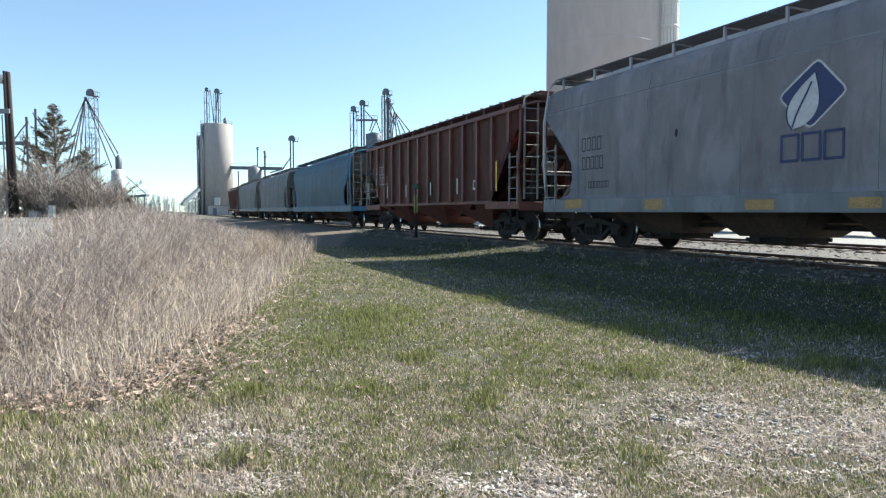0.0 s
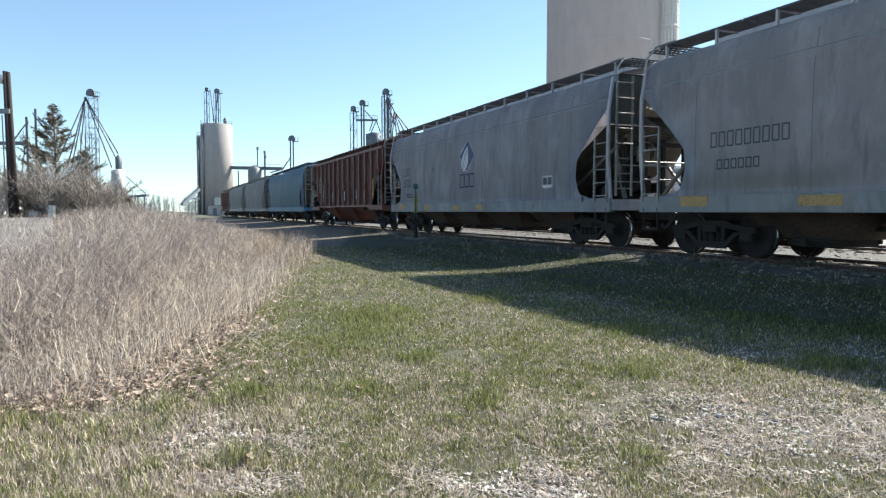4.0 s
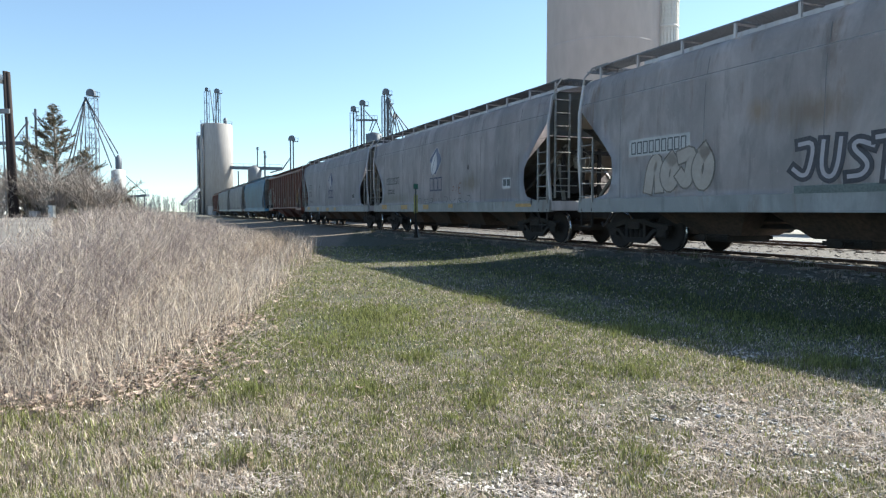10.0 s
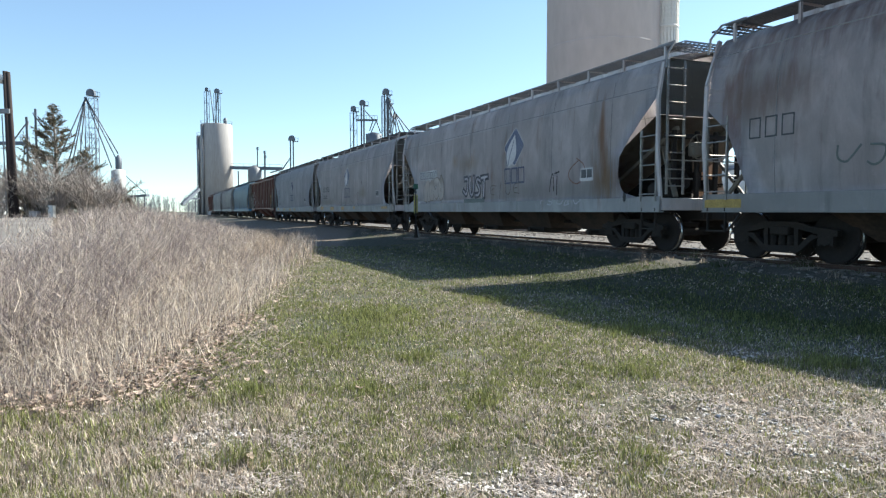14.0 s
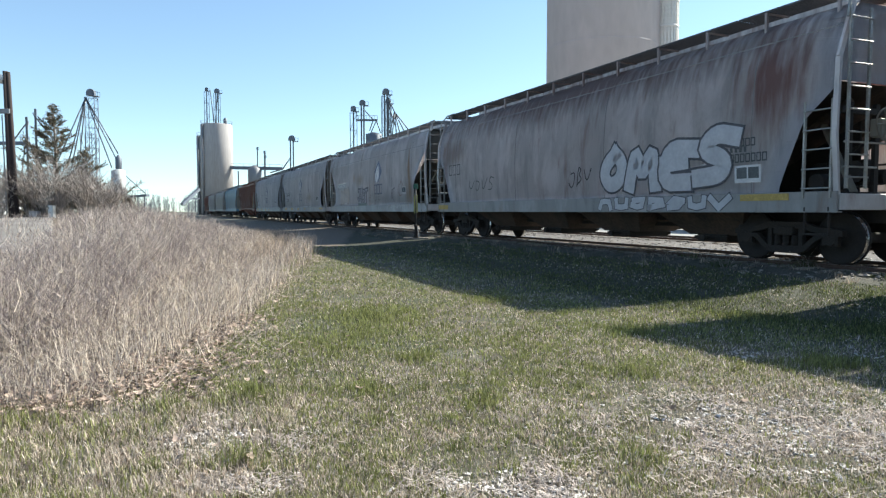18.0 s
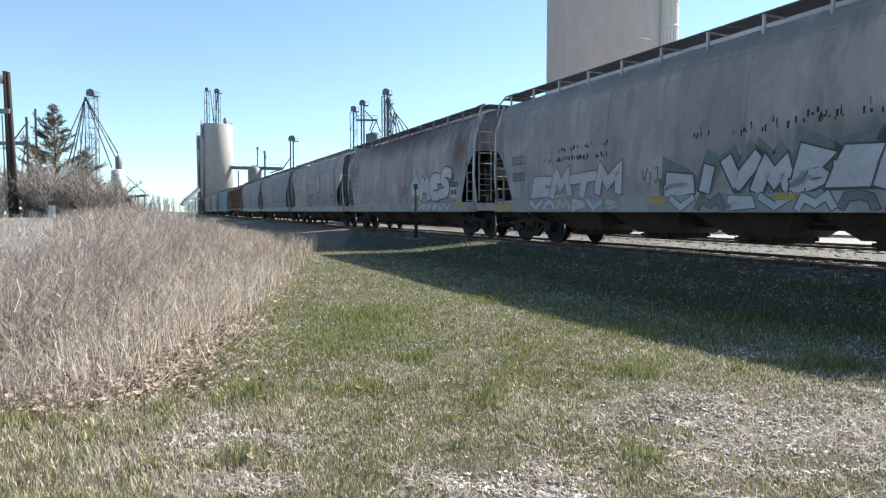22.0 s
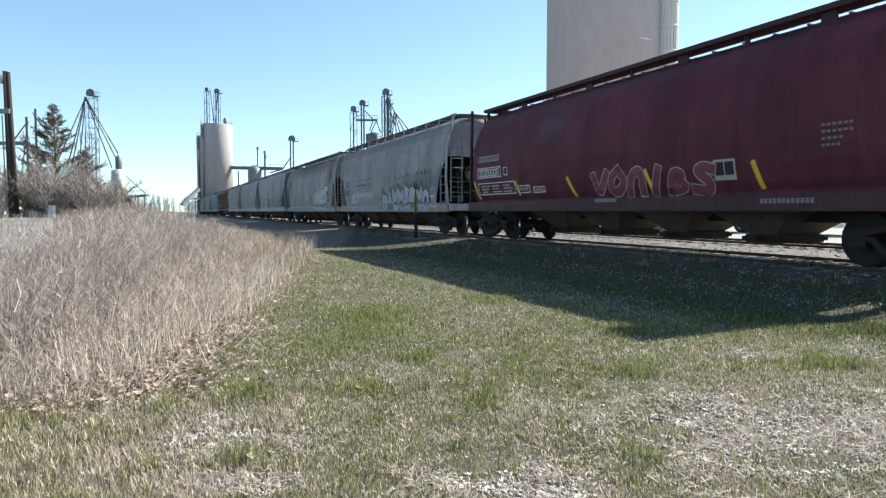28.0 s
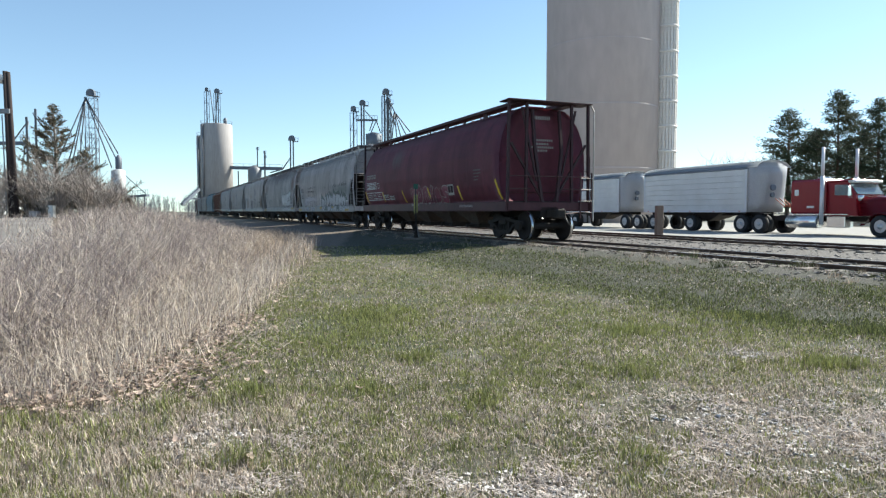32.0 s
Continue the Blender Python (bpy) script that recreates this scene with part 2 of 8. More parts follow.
def side_at(sec, z):
    return float(np.interp(z, [p[0] for p in sec], [p[1] for p in sec]))


def car_side(car, half, sec, cut, mat, sgn):
    zs = sorted({round(z, 3) for z in list(np.linspace(sec[0][0], sec[-1][0], 26)) + [p[0] for p in sec]})
    rows = []
    for z in zs:
        e = half - cut(z)
        xs = np.linspace(-e, e, 30)
        rows.append([(sgn * x, sgn * side_at(sec, z), z) for x in xs])
    bm = bmesh.new()
    sheet(bm, rows, 0.012)
    bmesh.ops.recalc_face_normals(bm, faces=bm.faces)
    return part("side_sheet", bm, mat, car)


def car_roof(car, half, sec, mat, inset=0.05, arch=0.20):
    y0, z0 = sec[-1][1], sec[-1][0]
    ys = np.linspace(-y0, y0, 13)
    rows = [[(x, y, z0 + arch * (1 - (y / y0) ** 2)) for y in ys] for x in np.linspace(-half + inset, half - inset, 12)]
    bm = bmesh.new()
    sheet(bm, rows, -0.012)
    for k in range(1, 8):       # rolled carlines
        x = -half + k * half / 4
        for i in range(len(ys) - 1):
            bar(bm, (x, ys[i], z0 + (arch - 0.035) * (1 - (ys[i] / y0) ** 2)), (x, ys[i + 1], z0 + (arch - 0.035) * (1 - (ys[i + 1] / y0) ** 2)), 0.05, 0.03)
    return part("roof", bm, mat, car)


def slope_end(car, half, sec, mat, sgn, depth=4.0, top=3.05, upright=0.12):
    """The end wall and the slope sheet under it."""
    ytop = sec[-1][1]
    bm = bmesh.new()
    x = sgn * (half - upright)
    rows = []
    for z in np.linspace(top, sec[-1][0], 7):
        w = side_at(sec, z) - 0.02
        rows.append([(x, y, z) for y in (-w, -w / 2, 0, w / 2, w)])
    sheet(bm, rows, 0.012)
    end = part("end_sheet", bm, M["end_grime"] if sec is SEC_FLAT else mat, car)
    bm = bmesh.new()
    rows = []
    for k in np.linspace(0, 1, 7):
        z = top - 0.02 - k * (top - 1.0)
        w = side_at(sec, z) - 0.02
        rows.append([(x - sgn * k * depth * (top - 1.0) / 2.2, y, z) for y in (-w, 0, w)])
    sheet(bm, rows, 0.014)
    for y in (-0.75, 0.75):
        bar(bm, (x - sgn * 0.3, y, top - 0.22), (x - sgn * (depth * 0.93), y, 1.0), 0.10, 0.14)
    part("slope_sheet", bm, M["slope_tan"] if sec is SEC_FLAT else (M["hopper_dark"] if sec is SEC_ROUND else mat), car)
    return end


def ladder(car, x, y, z0, z1, width, rungs, mat, along=True, stand=0.07, sgn=1):
    """A ladder flat against the side (along) or the end of a car."""
    bm = bmesh.new()
    for k in (-0.5, 0.5):
        p = (x + k * width, y) if along else (x, y + k * width)
        bar(bm, (*p, z0), (*p, z1), 0.05, 0.035)
    lad = part("ladder", bm, mat, car)
    bm = bmesh.new()
    if along:
        tube(bm, (-width / 2 - 0.02, 0, 0), (width / 2 + 0.02, 0, 0), 0.014, seg=6)
    else:
        tube(bm, (0, -width / 2 - 0.02, 0), (0, width / 2 + 0.02, 0), 0.014, seg=6)
    first = part("rung", bm, M["rung"], lad)
    for k in range(rungs):
        z = z0 + (k + 0.5) * (z1 - z0) / rungs
        m = Matrix.Translation((x + (0 if along else sgn * 0.03), y + (sgn * 0.03 if along else 0), z))
        if k == 0:
            first.matrix_basis = m
        else:
            again(first, m)
    return lad


PIECES = {}


def wheelset_mesh():
    bm = bmesh.new()
    lathe(bm, ((0.10, -1.02), (0.10, -0.80), (0.30, -0.78), (0.395, -0.80), (0.45, -0.80), (0.457, -0.775), (0.457, -0.70), (0.482, -0.695), (0.482, -0.668),
               (0.39, -0.665), (0.28, -0.69), (0.10, -0.66), (0.09, 0.66), (0.28, 0.69), (0.39, 0.665), (0.482, 0.668), (0.482, 0.695), (0.457, 0.70),
               (0.457, 0.775), (0.45, 0.80), (0.395, 0.80), (0.30, 0.78), (0.10, 0.80), (0.10, 1.02)), "y", 32,
          [0, 0, 0, 0, 0, 1, 0, 0, 0, 0, 0, 0, 0, 0, 0, 0, 0, 1, 0, 0, 0, 0, 0])
    for sgn in (-1, 1):          # end-cap bolts
        for k in range(3):
            a = k * 2.0944
            tube(bm, (0.055 * math.cos(a), sgn * 1.02, 0.055 * math.sin(a)), (0.055 * math.cos(a), sgn * 1.045, 0.055 * math.sin(a)), 0.014, seg=6)
    return bm


def truck(car, x):
    """A three-piece freight truck: two side frames with springs, a bolster and two wheelsets."""
    tr = new("truck")
    tr.parent = car
    tr.matrix_basis = Matrix.Translation((x, 0, 0))
    if "wheelset" not in PIECES:
        ob = part("wheelset", wheelset_mesh(), [M["wheel_face"], M["tread"]])
        PIECES["wheelset"] = ob.data
        bpy.data.objects.remove(ob)
        bm = bmesh.new()
        # a cast side frame in outline: arched top, tension member, pedestals, open window in the middle
        top = [(-1.13, 0.50), (-1.13, 0.60), (-0.95, 0.63), (-0.62, 0.66), (-0.35, 0.74), (0.35, 0.74), (0.62, 0.66), (0.95, 0.63), (1.13, 0.60), (1.13, 0.50)]
        low = [(0.98, 0.50), (0.93, 0.44), (0.78, 0.44), (0.62, 0.40), (0.42, 0.22), (0.30, 0.17), (-0.30, 0.17), (-0.42, 0.22), (-0.62, 0.40), (-0.78, 0.44), (-0.93, 0.44), (-0.98, 0.50)]
        upper = [(-1.13, 0.50), *top[1:-1], (1.13, 0.50), (0.98, 0.50), (0.60, 0.56), (0.33, 0.62), (-0.33, 0.62), (-0.60, 0.56), (-0.98, 0.50)]
        prism(bm, upper, 0.95, 1.07)
        lower = [(-0.80, 0.50), (-0.62, 0.40), (-0.42, 0.22), (-0.30, 0.17), (0.30, 0.17), (0.42, 0.22), (0.62, 0.40), (0.80, 0.50), (0.62, 0.52), (0.36, 0.30), (-0.36, 0.30), (-0.62, 0.52)]
        prism(bm, lower, 0.955, 1.065)
        for s in (-1, 1):
            prism(bm, [(s * 0.28, 0.28), (s * 0.37, 0.28), (s * 0.37, 0.64), (s * 0.28, 0.64)], 0.96, 1.06)
            prism(bm, [(s * 0.74, 0.33), (s * 0.80, 0.33), (s * 0.80, 0.56), (s * 0.74, 0.56)], 0.97, 1.05)
            prism(bm, [(s * 0.98, 0.33), (s * 1.04, 0.33), (s * 1.04, 0.56), (s * 0.98, 0.56)], 0.97, 1.05)
            tube(bm, (s * 0.889, 0.93, 0.457), (s * 0.889, 1.06, 0.457), 0.125, seg=14)
        ob = part("side_frame", bm, M["steel_dark"])
        PIECES["side_frame"] = ob.data
        bpy.data.objects.remove(ob)
        bm = bmesh.new()
        coil = []
        for i in range(7):
            z = 0.305 + i * 0.028
            coil += [(0.052, z), (0.072, z + 0.006), (0.072, z + 0.018), (0.052, z + 0.024)]
        lathe(bm, coil, "z", 10)
        ob = part("spring", bm, M["steel_dark"])
        PIECES["spring"] = ob.data
        bpy.data.objects.remove(ob)
        bm = bmesh.new()
        box(bm, -0.21, 0.21, -1.12, 1.12, 0.50, 0.66, 0.02)
        tube(bm, (0, 0, 0.66), (0, 0, 0.78), 0.22, seg=16)
        for y in (-0.62, 0.62):
            box(bm, -0.12, 0.12, y - 0.08, y + 0.08, 0.66, 0.74)
        ob = part("bolster", bm, M["steel_dark"])
        PIECES["bolster"] = ob.data
        bpy.data.objects.remove(ob)
        bm = bmesh.new()
        for s in (-1, 1):
            bar(bm, (s * 0.38, -0.72, 0.36), (s * 0.38, 0.72, 0.36), 0.09, 0.07)
            for y in (-0.72, 0.72):
                box(bm, min(s * 0.38, s * 0.43), max(s * 0.38, s * 0.43), y - 0.05, y + 0.05, 0.24, 0.52)
        ob = part("brake_beam", bm, M["steel_dark"])
        PIECES["brake_beam"] = ob.data
        bpy.data.objects.remove(ob)

    def put(name, m=Matrix()):
        o = new(name, PIECES[name])
        o.parent = tr
        o.matrix_basis = m
        return o
    put("side_frame")
    put("side_frame", pose(0, 0, 0, 0, 0, 180))
    for k in (-0.18, 0, 0.18):
        put("spring", Matrix.Translation((k, 1.0, 0)))
        put("spring", Matrix.Translation((k, -1.0, 0)))
    put("bolster")
    put("brake_beam")
    sets = [put("wheelset", Matrix.Translation((k, 0, 0.457))) for k in (-0.889, 0.889)]
    return sets


def hopper(car, x, half_long, mat, mat_gate, z_top=1.16, z_low=0.42, wide=1.30, low_long=0.0):
    """One discharge hopper with its gate frame and rack."""
    bm = bmesh.new()
    lo = 0.30 + 0.42 * low_long
    top = [(x - half_long, -wide, z_top), (x + half_long, -wide, z_top), (x + half_long, wide, z_top), (x - half_long, wide, z_top)]
    bot = [(x - lo, -0.55, z_low), (x + lo, -0.55, z_low), (x + lo, 0.55, z_low), (x - lo, 0.55, z_low)]
    a = [bm.verts.new(p) for p in top]
    b = [bm.verts.new(p) for p in bot]
    for k in range(4):
        bm.faces.new((a[k], b[k], b[(k + 1) % 4], a[(k + 1) % 4]))
    bm.faces.new(a)
    bm.faces.new(b[::-1])
    bmesh.ops.recalc_face_normals(bm, faces=bm.faces)
    h = part("hopper", bm, mat, car)
    bm = bmesh.new()
    box(bm, x - 0.42, x + 0.42, -0.62, 0.62, z_low - 0.14, z_low + 0.02, 0.015)
    box(bm, x - 0.46, x + 0.46, 0.60, 0.66, z_low - 0.10, z_low - 0.02)
    box(bm, x - 0.46, x + 0.46, -0.66, -0.60, z_low - 0.10, z_low - 0.02)
    tube(bm, (x - 0.1, -0.95, z_low - 0.05), (x - 0.1, 0.95, z_low - 0.05), 0.035, seg=8)
    tube(bm, (x - 0.1, 0.93, z_low - 0.05), (x - 0.1, 0.99, z_low - 0.05), 0.075, seg=8)
    part("outlet_gate", bm, mat_gate, h)
    return h


def end_gear(car, half, sgn, mat, mat_dark, sec, ladder_mat, post=True, post_top=4.15, far_only=False):
    """End sill, coupler, corner posts, ladders, grab irons, brake wheel and air hose at one end."""
    x = sgn * half
    bm = bmesh.new()
    box(bm, min(x, x - sgn * 0.16), max(x, x - sgn * 0.16), -1.52, 1.52, 0.95, 1.22, 0.01)
    part("end_sill", bm, mat, car)
    bm = bmesh.new()
    box(bm, min(x, x + sgn * 0.42), max(x, x + sgn * 0.42), -0.12, 0.12, 0.74, 0.98, 0.02)
    box(bm, min(x + sgn * 0.42, x + sgn * 0.72), max(x + sgn * 0.42, x + sgn * 0.72), -0.17, 0.15, 0.70, 1.0, 0.04)
    tube(bm, (x + sgn * 0.55, 0.12 * sgn, 0.68), (x + sgn * 0.55, 0.12 * sgn, 1.03), 0.05, seg=8)
    part("coupler", bm, mat_dark, car)
    bm = bmesh.new()
    pts = [(x + sgn * 0.1, 0.45 * sgn, 0.9), (x + sgn * 0.3, 0.48 * sgn, 0.62), (x + sgn * 0.52, 0.42 * sgn, 0.52), (x + sgn * 0.72, 0.32 * sgn, 0.62)]
    for p, q in zip(pts, pts[1:]):
        tube(bm, p, q, 0.028, seg=6)
    part("air_hose", bm, M["black"], car)
    bm = bmesh.new()
    tube(bm, (x + sgn * 0.06, -1.45, 0.92), (x + sgn * 0.35, 0.1, 0.80), 0.016, seg=6)
    part("uncoupling_lever", bm, ladder_mat, car)
    # platform grating over the end sill
    first = None
    for k in range(6):
        m = Matrix.Translation((x - sgn * (0.075 + 0.13 * k), 0, 1.237))
        if first is None:
            bm = bmesh.new()
            box(bm, -0.025, 0.025, -1.45, 1.45, -0.0125, 0.0125)
            first = part("platform_slat", bm, mat_dark, car)
            first.matrix_basis = m
        else:
            again(first, m)
    if post:
        for y in (-1.53, 1.53):
            bm = bmesh.new()
            top = min(post_top, sec[-1][0] + 0.05)
            yt = math.copysign(side_at(sec, top - 0.1) + 0.03, y)
            bar(bm, (x - sgn * 0.05, y, 1.2), (x - sgn * 0.05, math.copysign(1.62, y), 2.2), 0.055, 0.085)
            bar(bm, (x - sgn * 0.05, math.copysign(1.62, y), 2.2), (x - sgn * 0.05, math.copysign(side_at(sec, 3.4) + 0.03, y), 3.4), 0.055, 0.085)
            bar(bm, (x - sgn * 0.05, math.copysign(side_at(sec, 3.4) + 0.03, y), 3.4), (x - sgn * 0.05, yt, top), 0.055, 0.085)
            part("corner_post", bm, mat, car)
    # side ladder by the recess, end ladder up the end wall
    for sy in ((-1,) if far_only else (-1, 1)):
        ladder(car, x - sgn * 0.36, sy * 1.60, 1.15, 2.75, 0.50, 5, ladder_mat, True, sgn=sy)
        bm = bmesh.new()
        for xx in (x - sgn * 0.14, x - sgn * 0.58):
            bar(bm, (xx, sy * 1.58, 0.55), (xx, sy * 1.58, 1.0), 0.05, 0.025)
        box(bm, min(x - sgn * 0.12, x - sgn * 0.60), max(x - sgn * 0.12, x - sgn * 0.60), sy * 1.58 - 0.04, sy * 1.58 + 0.04, 0.53, 0.56)
        part("sill_step", bm, M["steel_dark"], car)
    if far_only:
        ladder(car, x + sgn * 0.04, -1.38, 0.7, 2.2, 0.42, 4, ladder_mat, False, sgn=sgn)
    else:
        ladder(car, x + sgn * 0.04, (-1.22 if far_only or sgn > 0 else 1.22), 1.3, 4.2, 0.46, 8, ladder_mat, False, sgn=sgn)
    bm = bmesh.new()
    for z, y0, y1 in ((2.05, -1.5, 1.5), (1.65, -1.5, -0.5), (1.65, 0.7, 1.5)):
        tube(bm, (x + sgn * 0.02, y0, z), (x + sgn * 0.02, y1, z), 0.016, seg=6)
    part("handhold", bm, ladder_mat, car)


def brake_gear(car, half, sgn, mat, dark):
    """Brake cylinder, reservoir, pipes and the hand-brake wheel on one end, under the slope sheet."""
    x = sgn * (half - 0.75)
    bm = bmesh.new()
    tube(bm, (x - sgn * 0.5, 0.45, 1.62), (x + sgn * 0.25, 0.45, 1.62), 0.19, seg=14)
    part("air_reservoir", bm, dark, car, smooth=False)
    bm = bmesh.new()
    tube(bm, (x - sgn * 0.35, -0.45, 1.55), (x + sgn * 0.2, -0.45, 1.55), 0.14, seg=12)
    tube(bm, (x + sgn * 0.2, -0.45, 1.55), (x + sgn * 0.5, -0.45, 1.55), 0.03, seg=6)
    part("brake_cylinder", bm, dark, car)
    bm = bmesh.new()
    box(bm, min(x, x + sgn * 0.22), max(x, x + sgn * 0.22), -0.12, 0.14, 1.45, 1.85, 0.03)
    part("brake_valve", bm, dark, car)
    bm = bmesh.new()
    for y, z in ((0.15, 1.4), (0.62, 1.35), (-0.2, 1.75), (-0.7, 1.5)):
        tube(bm, (x - sgn * 0.3, y, 1.24), (x - sgn * 0.3, y, z), 0.018, seg=6)
        tube(bm, (x - sgn * 0.3, y, z), (x + sgn * 0.5, y * 0.6, z), 0.018, seg=6)
    part("brake_pipe", bm, dark, car)
    bm = bmesh.new()
    hub = Vector((sgn * half + sgn * 0.12, -0.62 * sgn, 2.35))
    for k in range(16):
        a, b = k * math.pi / 8, (k + 1) * math.pi / 8
        tube(bm, hub + Vector((0, 0.27 * math.cos(a), 0.27 * math.sin(a))), hub + Vector((0, 0.27 * math.cos(b), 0.27 * math.sin(b))), 0.014, seg=5)
    for k in range(5):
        a = k * 2 * math.pi / 5
        tube(bm, hub, hub + Vector((0, 0.27 * math.cos(a), 0.27 * math.sin(a))), 0.012, seg=5)
    box(bm, min(hub.x - sgn * 0.2, hub.x), max(hub.x - sgn * 0.2, hub.x), hub.y - 0.14, hub.y + 0.14, hub.z - 0.2, hub.z + 0.1, 0.02)
    part("brake_wheel", bm, mat, car)
    for y in (-0.95, -0.28, 0.28, 0.95):     # stub posts from the platform up to the slope sheet
        bm = bmesh.new()
        bar(bm, (x + sgn * 0.45, y, 1.22), (x + sgn * 0.45, y, 2.75), 0.10, 0.07)
        part("stub_post", bm, dark, car)
    bm = bmesh.new()
    bar(bm, (x + sgn * 0.45, -1.2, 2.62), (x + sgn * 0.45, 1.2, 2.62), 0.12, 0.10)
    part("cross_beam", bm, dark, car)
    bm = bmesh.new()
    tube(bm, (x + sgn * 0.1, 0.75, 1.42), (x + sgn * 0.1, 1.25, 1.42), 0.15, seg=12)
    box(bm, x - 0.12, x + 0.12, 0.5, 0.72, 1.25, 1.95, 0.02)
    bar(bm, (x, 0.6, 1.9), (x + sgn * 0.4, 0.1, 2.2), 0.05, 0.05)
    bar(bm, (x - sgn * 0.2, 0.9, 1.26), (x + sgn * 0.3, 0.35, 2.1), 0.06, 0.04)
    part("brake_lever", bm, dark, car)


def running_board(car, half, sec, mat, support_mat, z=4.62, lo=0.64, hi=1.22):
    """Walkways of open grating on posts along both sides of the hatches, joined across at the ends."""
    for sy in (-1, 1):
        bm = bmesh.new()
        n = 7
        for k in range(n):
            x0 = -half + 0.1 + k * (2 * half - 0.2) / n
            x1 = -half + 0.1 + (k + 1) * (2 * half - 0.2) / n - 0.03
            y0, y1 = sorted((sy * lo, sy * hi))
            for j in range(9):
                ya = y0 + j * (y1 - y0) / 8
                box(bm, x0, x1, ya - 0.012, ya + 0.012, z - 0.035, z)
            m = 24
            for j in range(m):
                xa = x0 + (j + 0.5) * (x1 - x0) / m
                box(bm, xa - 0.008, xa + 0.008, y0, y1, z - 0.02, z - 0.004)
        part("running_board", bm, mat, car)
        for k in range(12):
            x = -half + 0.35 + k * (2 * half - 0.7) / 11
            bm = bmesh.new()
            zr = sec[-1][0] + (0.20 * (1 - (hi / sec[-1][1]) ** 2) if hi < sec[-1][1] else -0.25)
            bar(bm, (x, sy * (hi - 0.02), zr - 0.03), (x, sy * (hi - 0.02), z - 0.02), 0.05, 0.05)
            bar(bm, (x, sy * lo, z - 0.045), (x, sy * hi, z - 0.045), 0.05, 0.03)
            part("board_support", bm, support_mat, car)
    for sgn in (-1, 1):
        bm = bmesh.new()
        x0, x1 = sorted((sgn * (half - 0.5), sgn * (half + 0.24)))
        for j in range(5):
            xa = x0 + j * (x1 - x0) / 4
            box(bm, xa - 0.012, xa + 0.012, -1.2, 1.2, z - 0.075, z - 0.04)
        for j in range(20):
            ya = -1.2 + j * 2.4 / 19
            box(bm, x0, x1, ya - 0.008, ya + 0.008, z - 0.06, z - 0.045)
        part("end_walkway", bm, mat, car)
        for y in (-1.25, 1.25):
            bm = bmesh.new()
            pts = [(sgn * (half + 0.02), y * 1.2, 4.02), (sgn * (half + 0.02), y * 1.16, 4.34), (sgn * (half - 0.03), y * 0.98, z), (sgn * (half - 0.6), y * 0.94, z + 0.02)]
            for p, q in zip(pts, pts[1:]):
                tube(bm, p, q, 0.024, seg=6)
            part("roof_grab", bm, M["rung"], car)


def hatch_line(car, half, sec, mat, z0=4.45, z1=4.80):
    bm = bmesh.new()
    box(bm, -half + 0.9, half - 0.9, -0.28, 0.28, z0 - 0.05, z1 - 0.05)
    part("hatch_coaming", bm, mat, car)
    n = 6
    for k in range(n):
        x0 = -half + 0.9 + k * (2 * half - 1.8) / n
        x1 = x0 + (2 * half - 1.8) / n - 0.06
        bm = bmesh.new()
        box(bm, x0, x1, -0.33, 0.33, z1 - 0.05, z1 - 0.01, 0.012)
        for j in range(3):
            xa = x0 + (j + 0.5) * (x1 - x0) / 3
            bar(bm, (xa, -0.34, z1 + 0.01), (xa, 0.34, z1 + 0.01), 0.05, 0.03)
        part("hatch_cover", bm, mat, car)


def side_sill(car, half, mat, z0=0.93, z1=1.26, y=1.60, inset=0.0):
    for sy in (-1, 1):
        bm = bmesh.new()
        box(bm, -half + inset, half - inset, min(sy * y, sy * (y - 0.05)), max(sy * y, sy * (y - 0.05)), z0, z1, 0.008)
        box(bm, -half + inset, half - inset, min(sy * (y + 0.02), sy * (y - 0.14)), max(sy * (y + 0.02), sy * (y - 0.14)), z0 - 0.02, z0)
        part("side_sill", bm, mat, car)


def centre_sill(car, half, mat):
    bm = bmesh.new()
    box(bm, -half, half, -0.33, 0.33, 0.72, 1.08, 0.02)
    part("centre_sill", bm, mat, car)


CARS = []


def new_car(front, length, label, category="hopper car"):
    """An empty car at rail level whose leading sill end runs at the given place when the train stands at zero."""
    car = empty("covered_hopper_car")
    tagged(car, label, category, "cars of the train")
    CARS.append((car, front - length / 2, []))
    return car


def weld_seams(car, half, sec, cut, mat, n):
    """Raised welds between the side plates, and one lengthwise below the roof's turn."""
    for sheet_ob, sy in zip([c for c in car.children if c.name.split(".")[0] == "side_sheet"], (-1, 1)):
        zs = list(np.linspace(sec[0][0] + 0.02, sec[-1][0] - 0.02, 12))
        for k in range(n):
            x = -half + 1.7 + k * (2 * half - 3.4) / (n - 1)
            bm = bmesh.new()
            for za, zb in zip(zs, zs[1:]):
                if abs(x) < half - cut(za) - 0.05 and abs(x) < half - cut(zb) - 0.05:
                    bar(bm, (x, sy * (side_at(sec, za) + 0.001), za), (x, sy * (side_at(sec, zb) + 0.001), zb), 0.010, 0.012)
            part("weld_seam", bm, mat, sheet_ob)
        bm = bmesh.new()
        z = 3.64 if sec is SEC_FLAT else 3.95
        bar(bm, (-half + 0.1, sy * (side_at(sec, z) + 0.002), z), (half - 0.1, sy * (side_at(sec, z) + 0.002), z), 0.010, 0.018)
        part("roof_seam", bm, mat, sheet_ob)


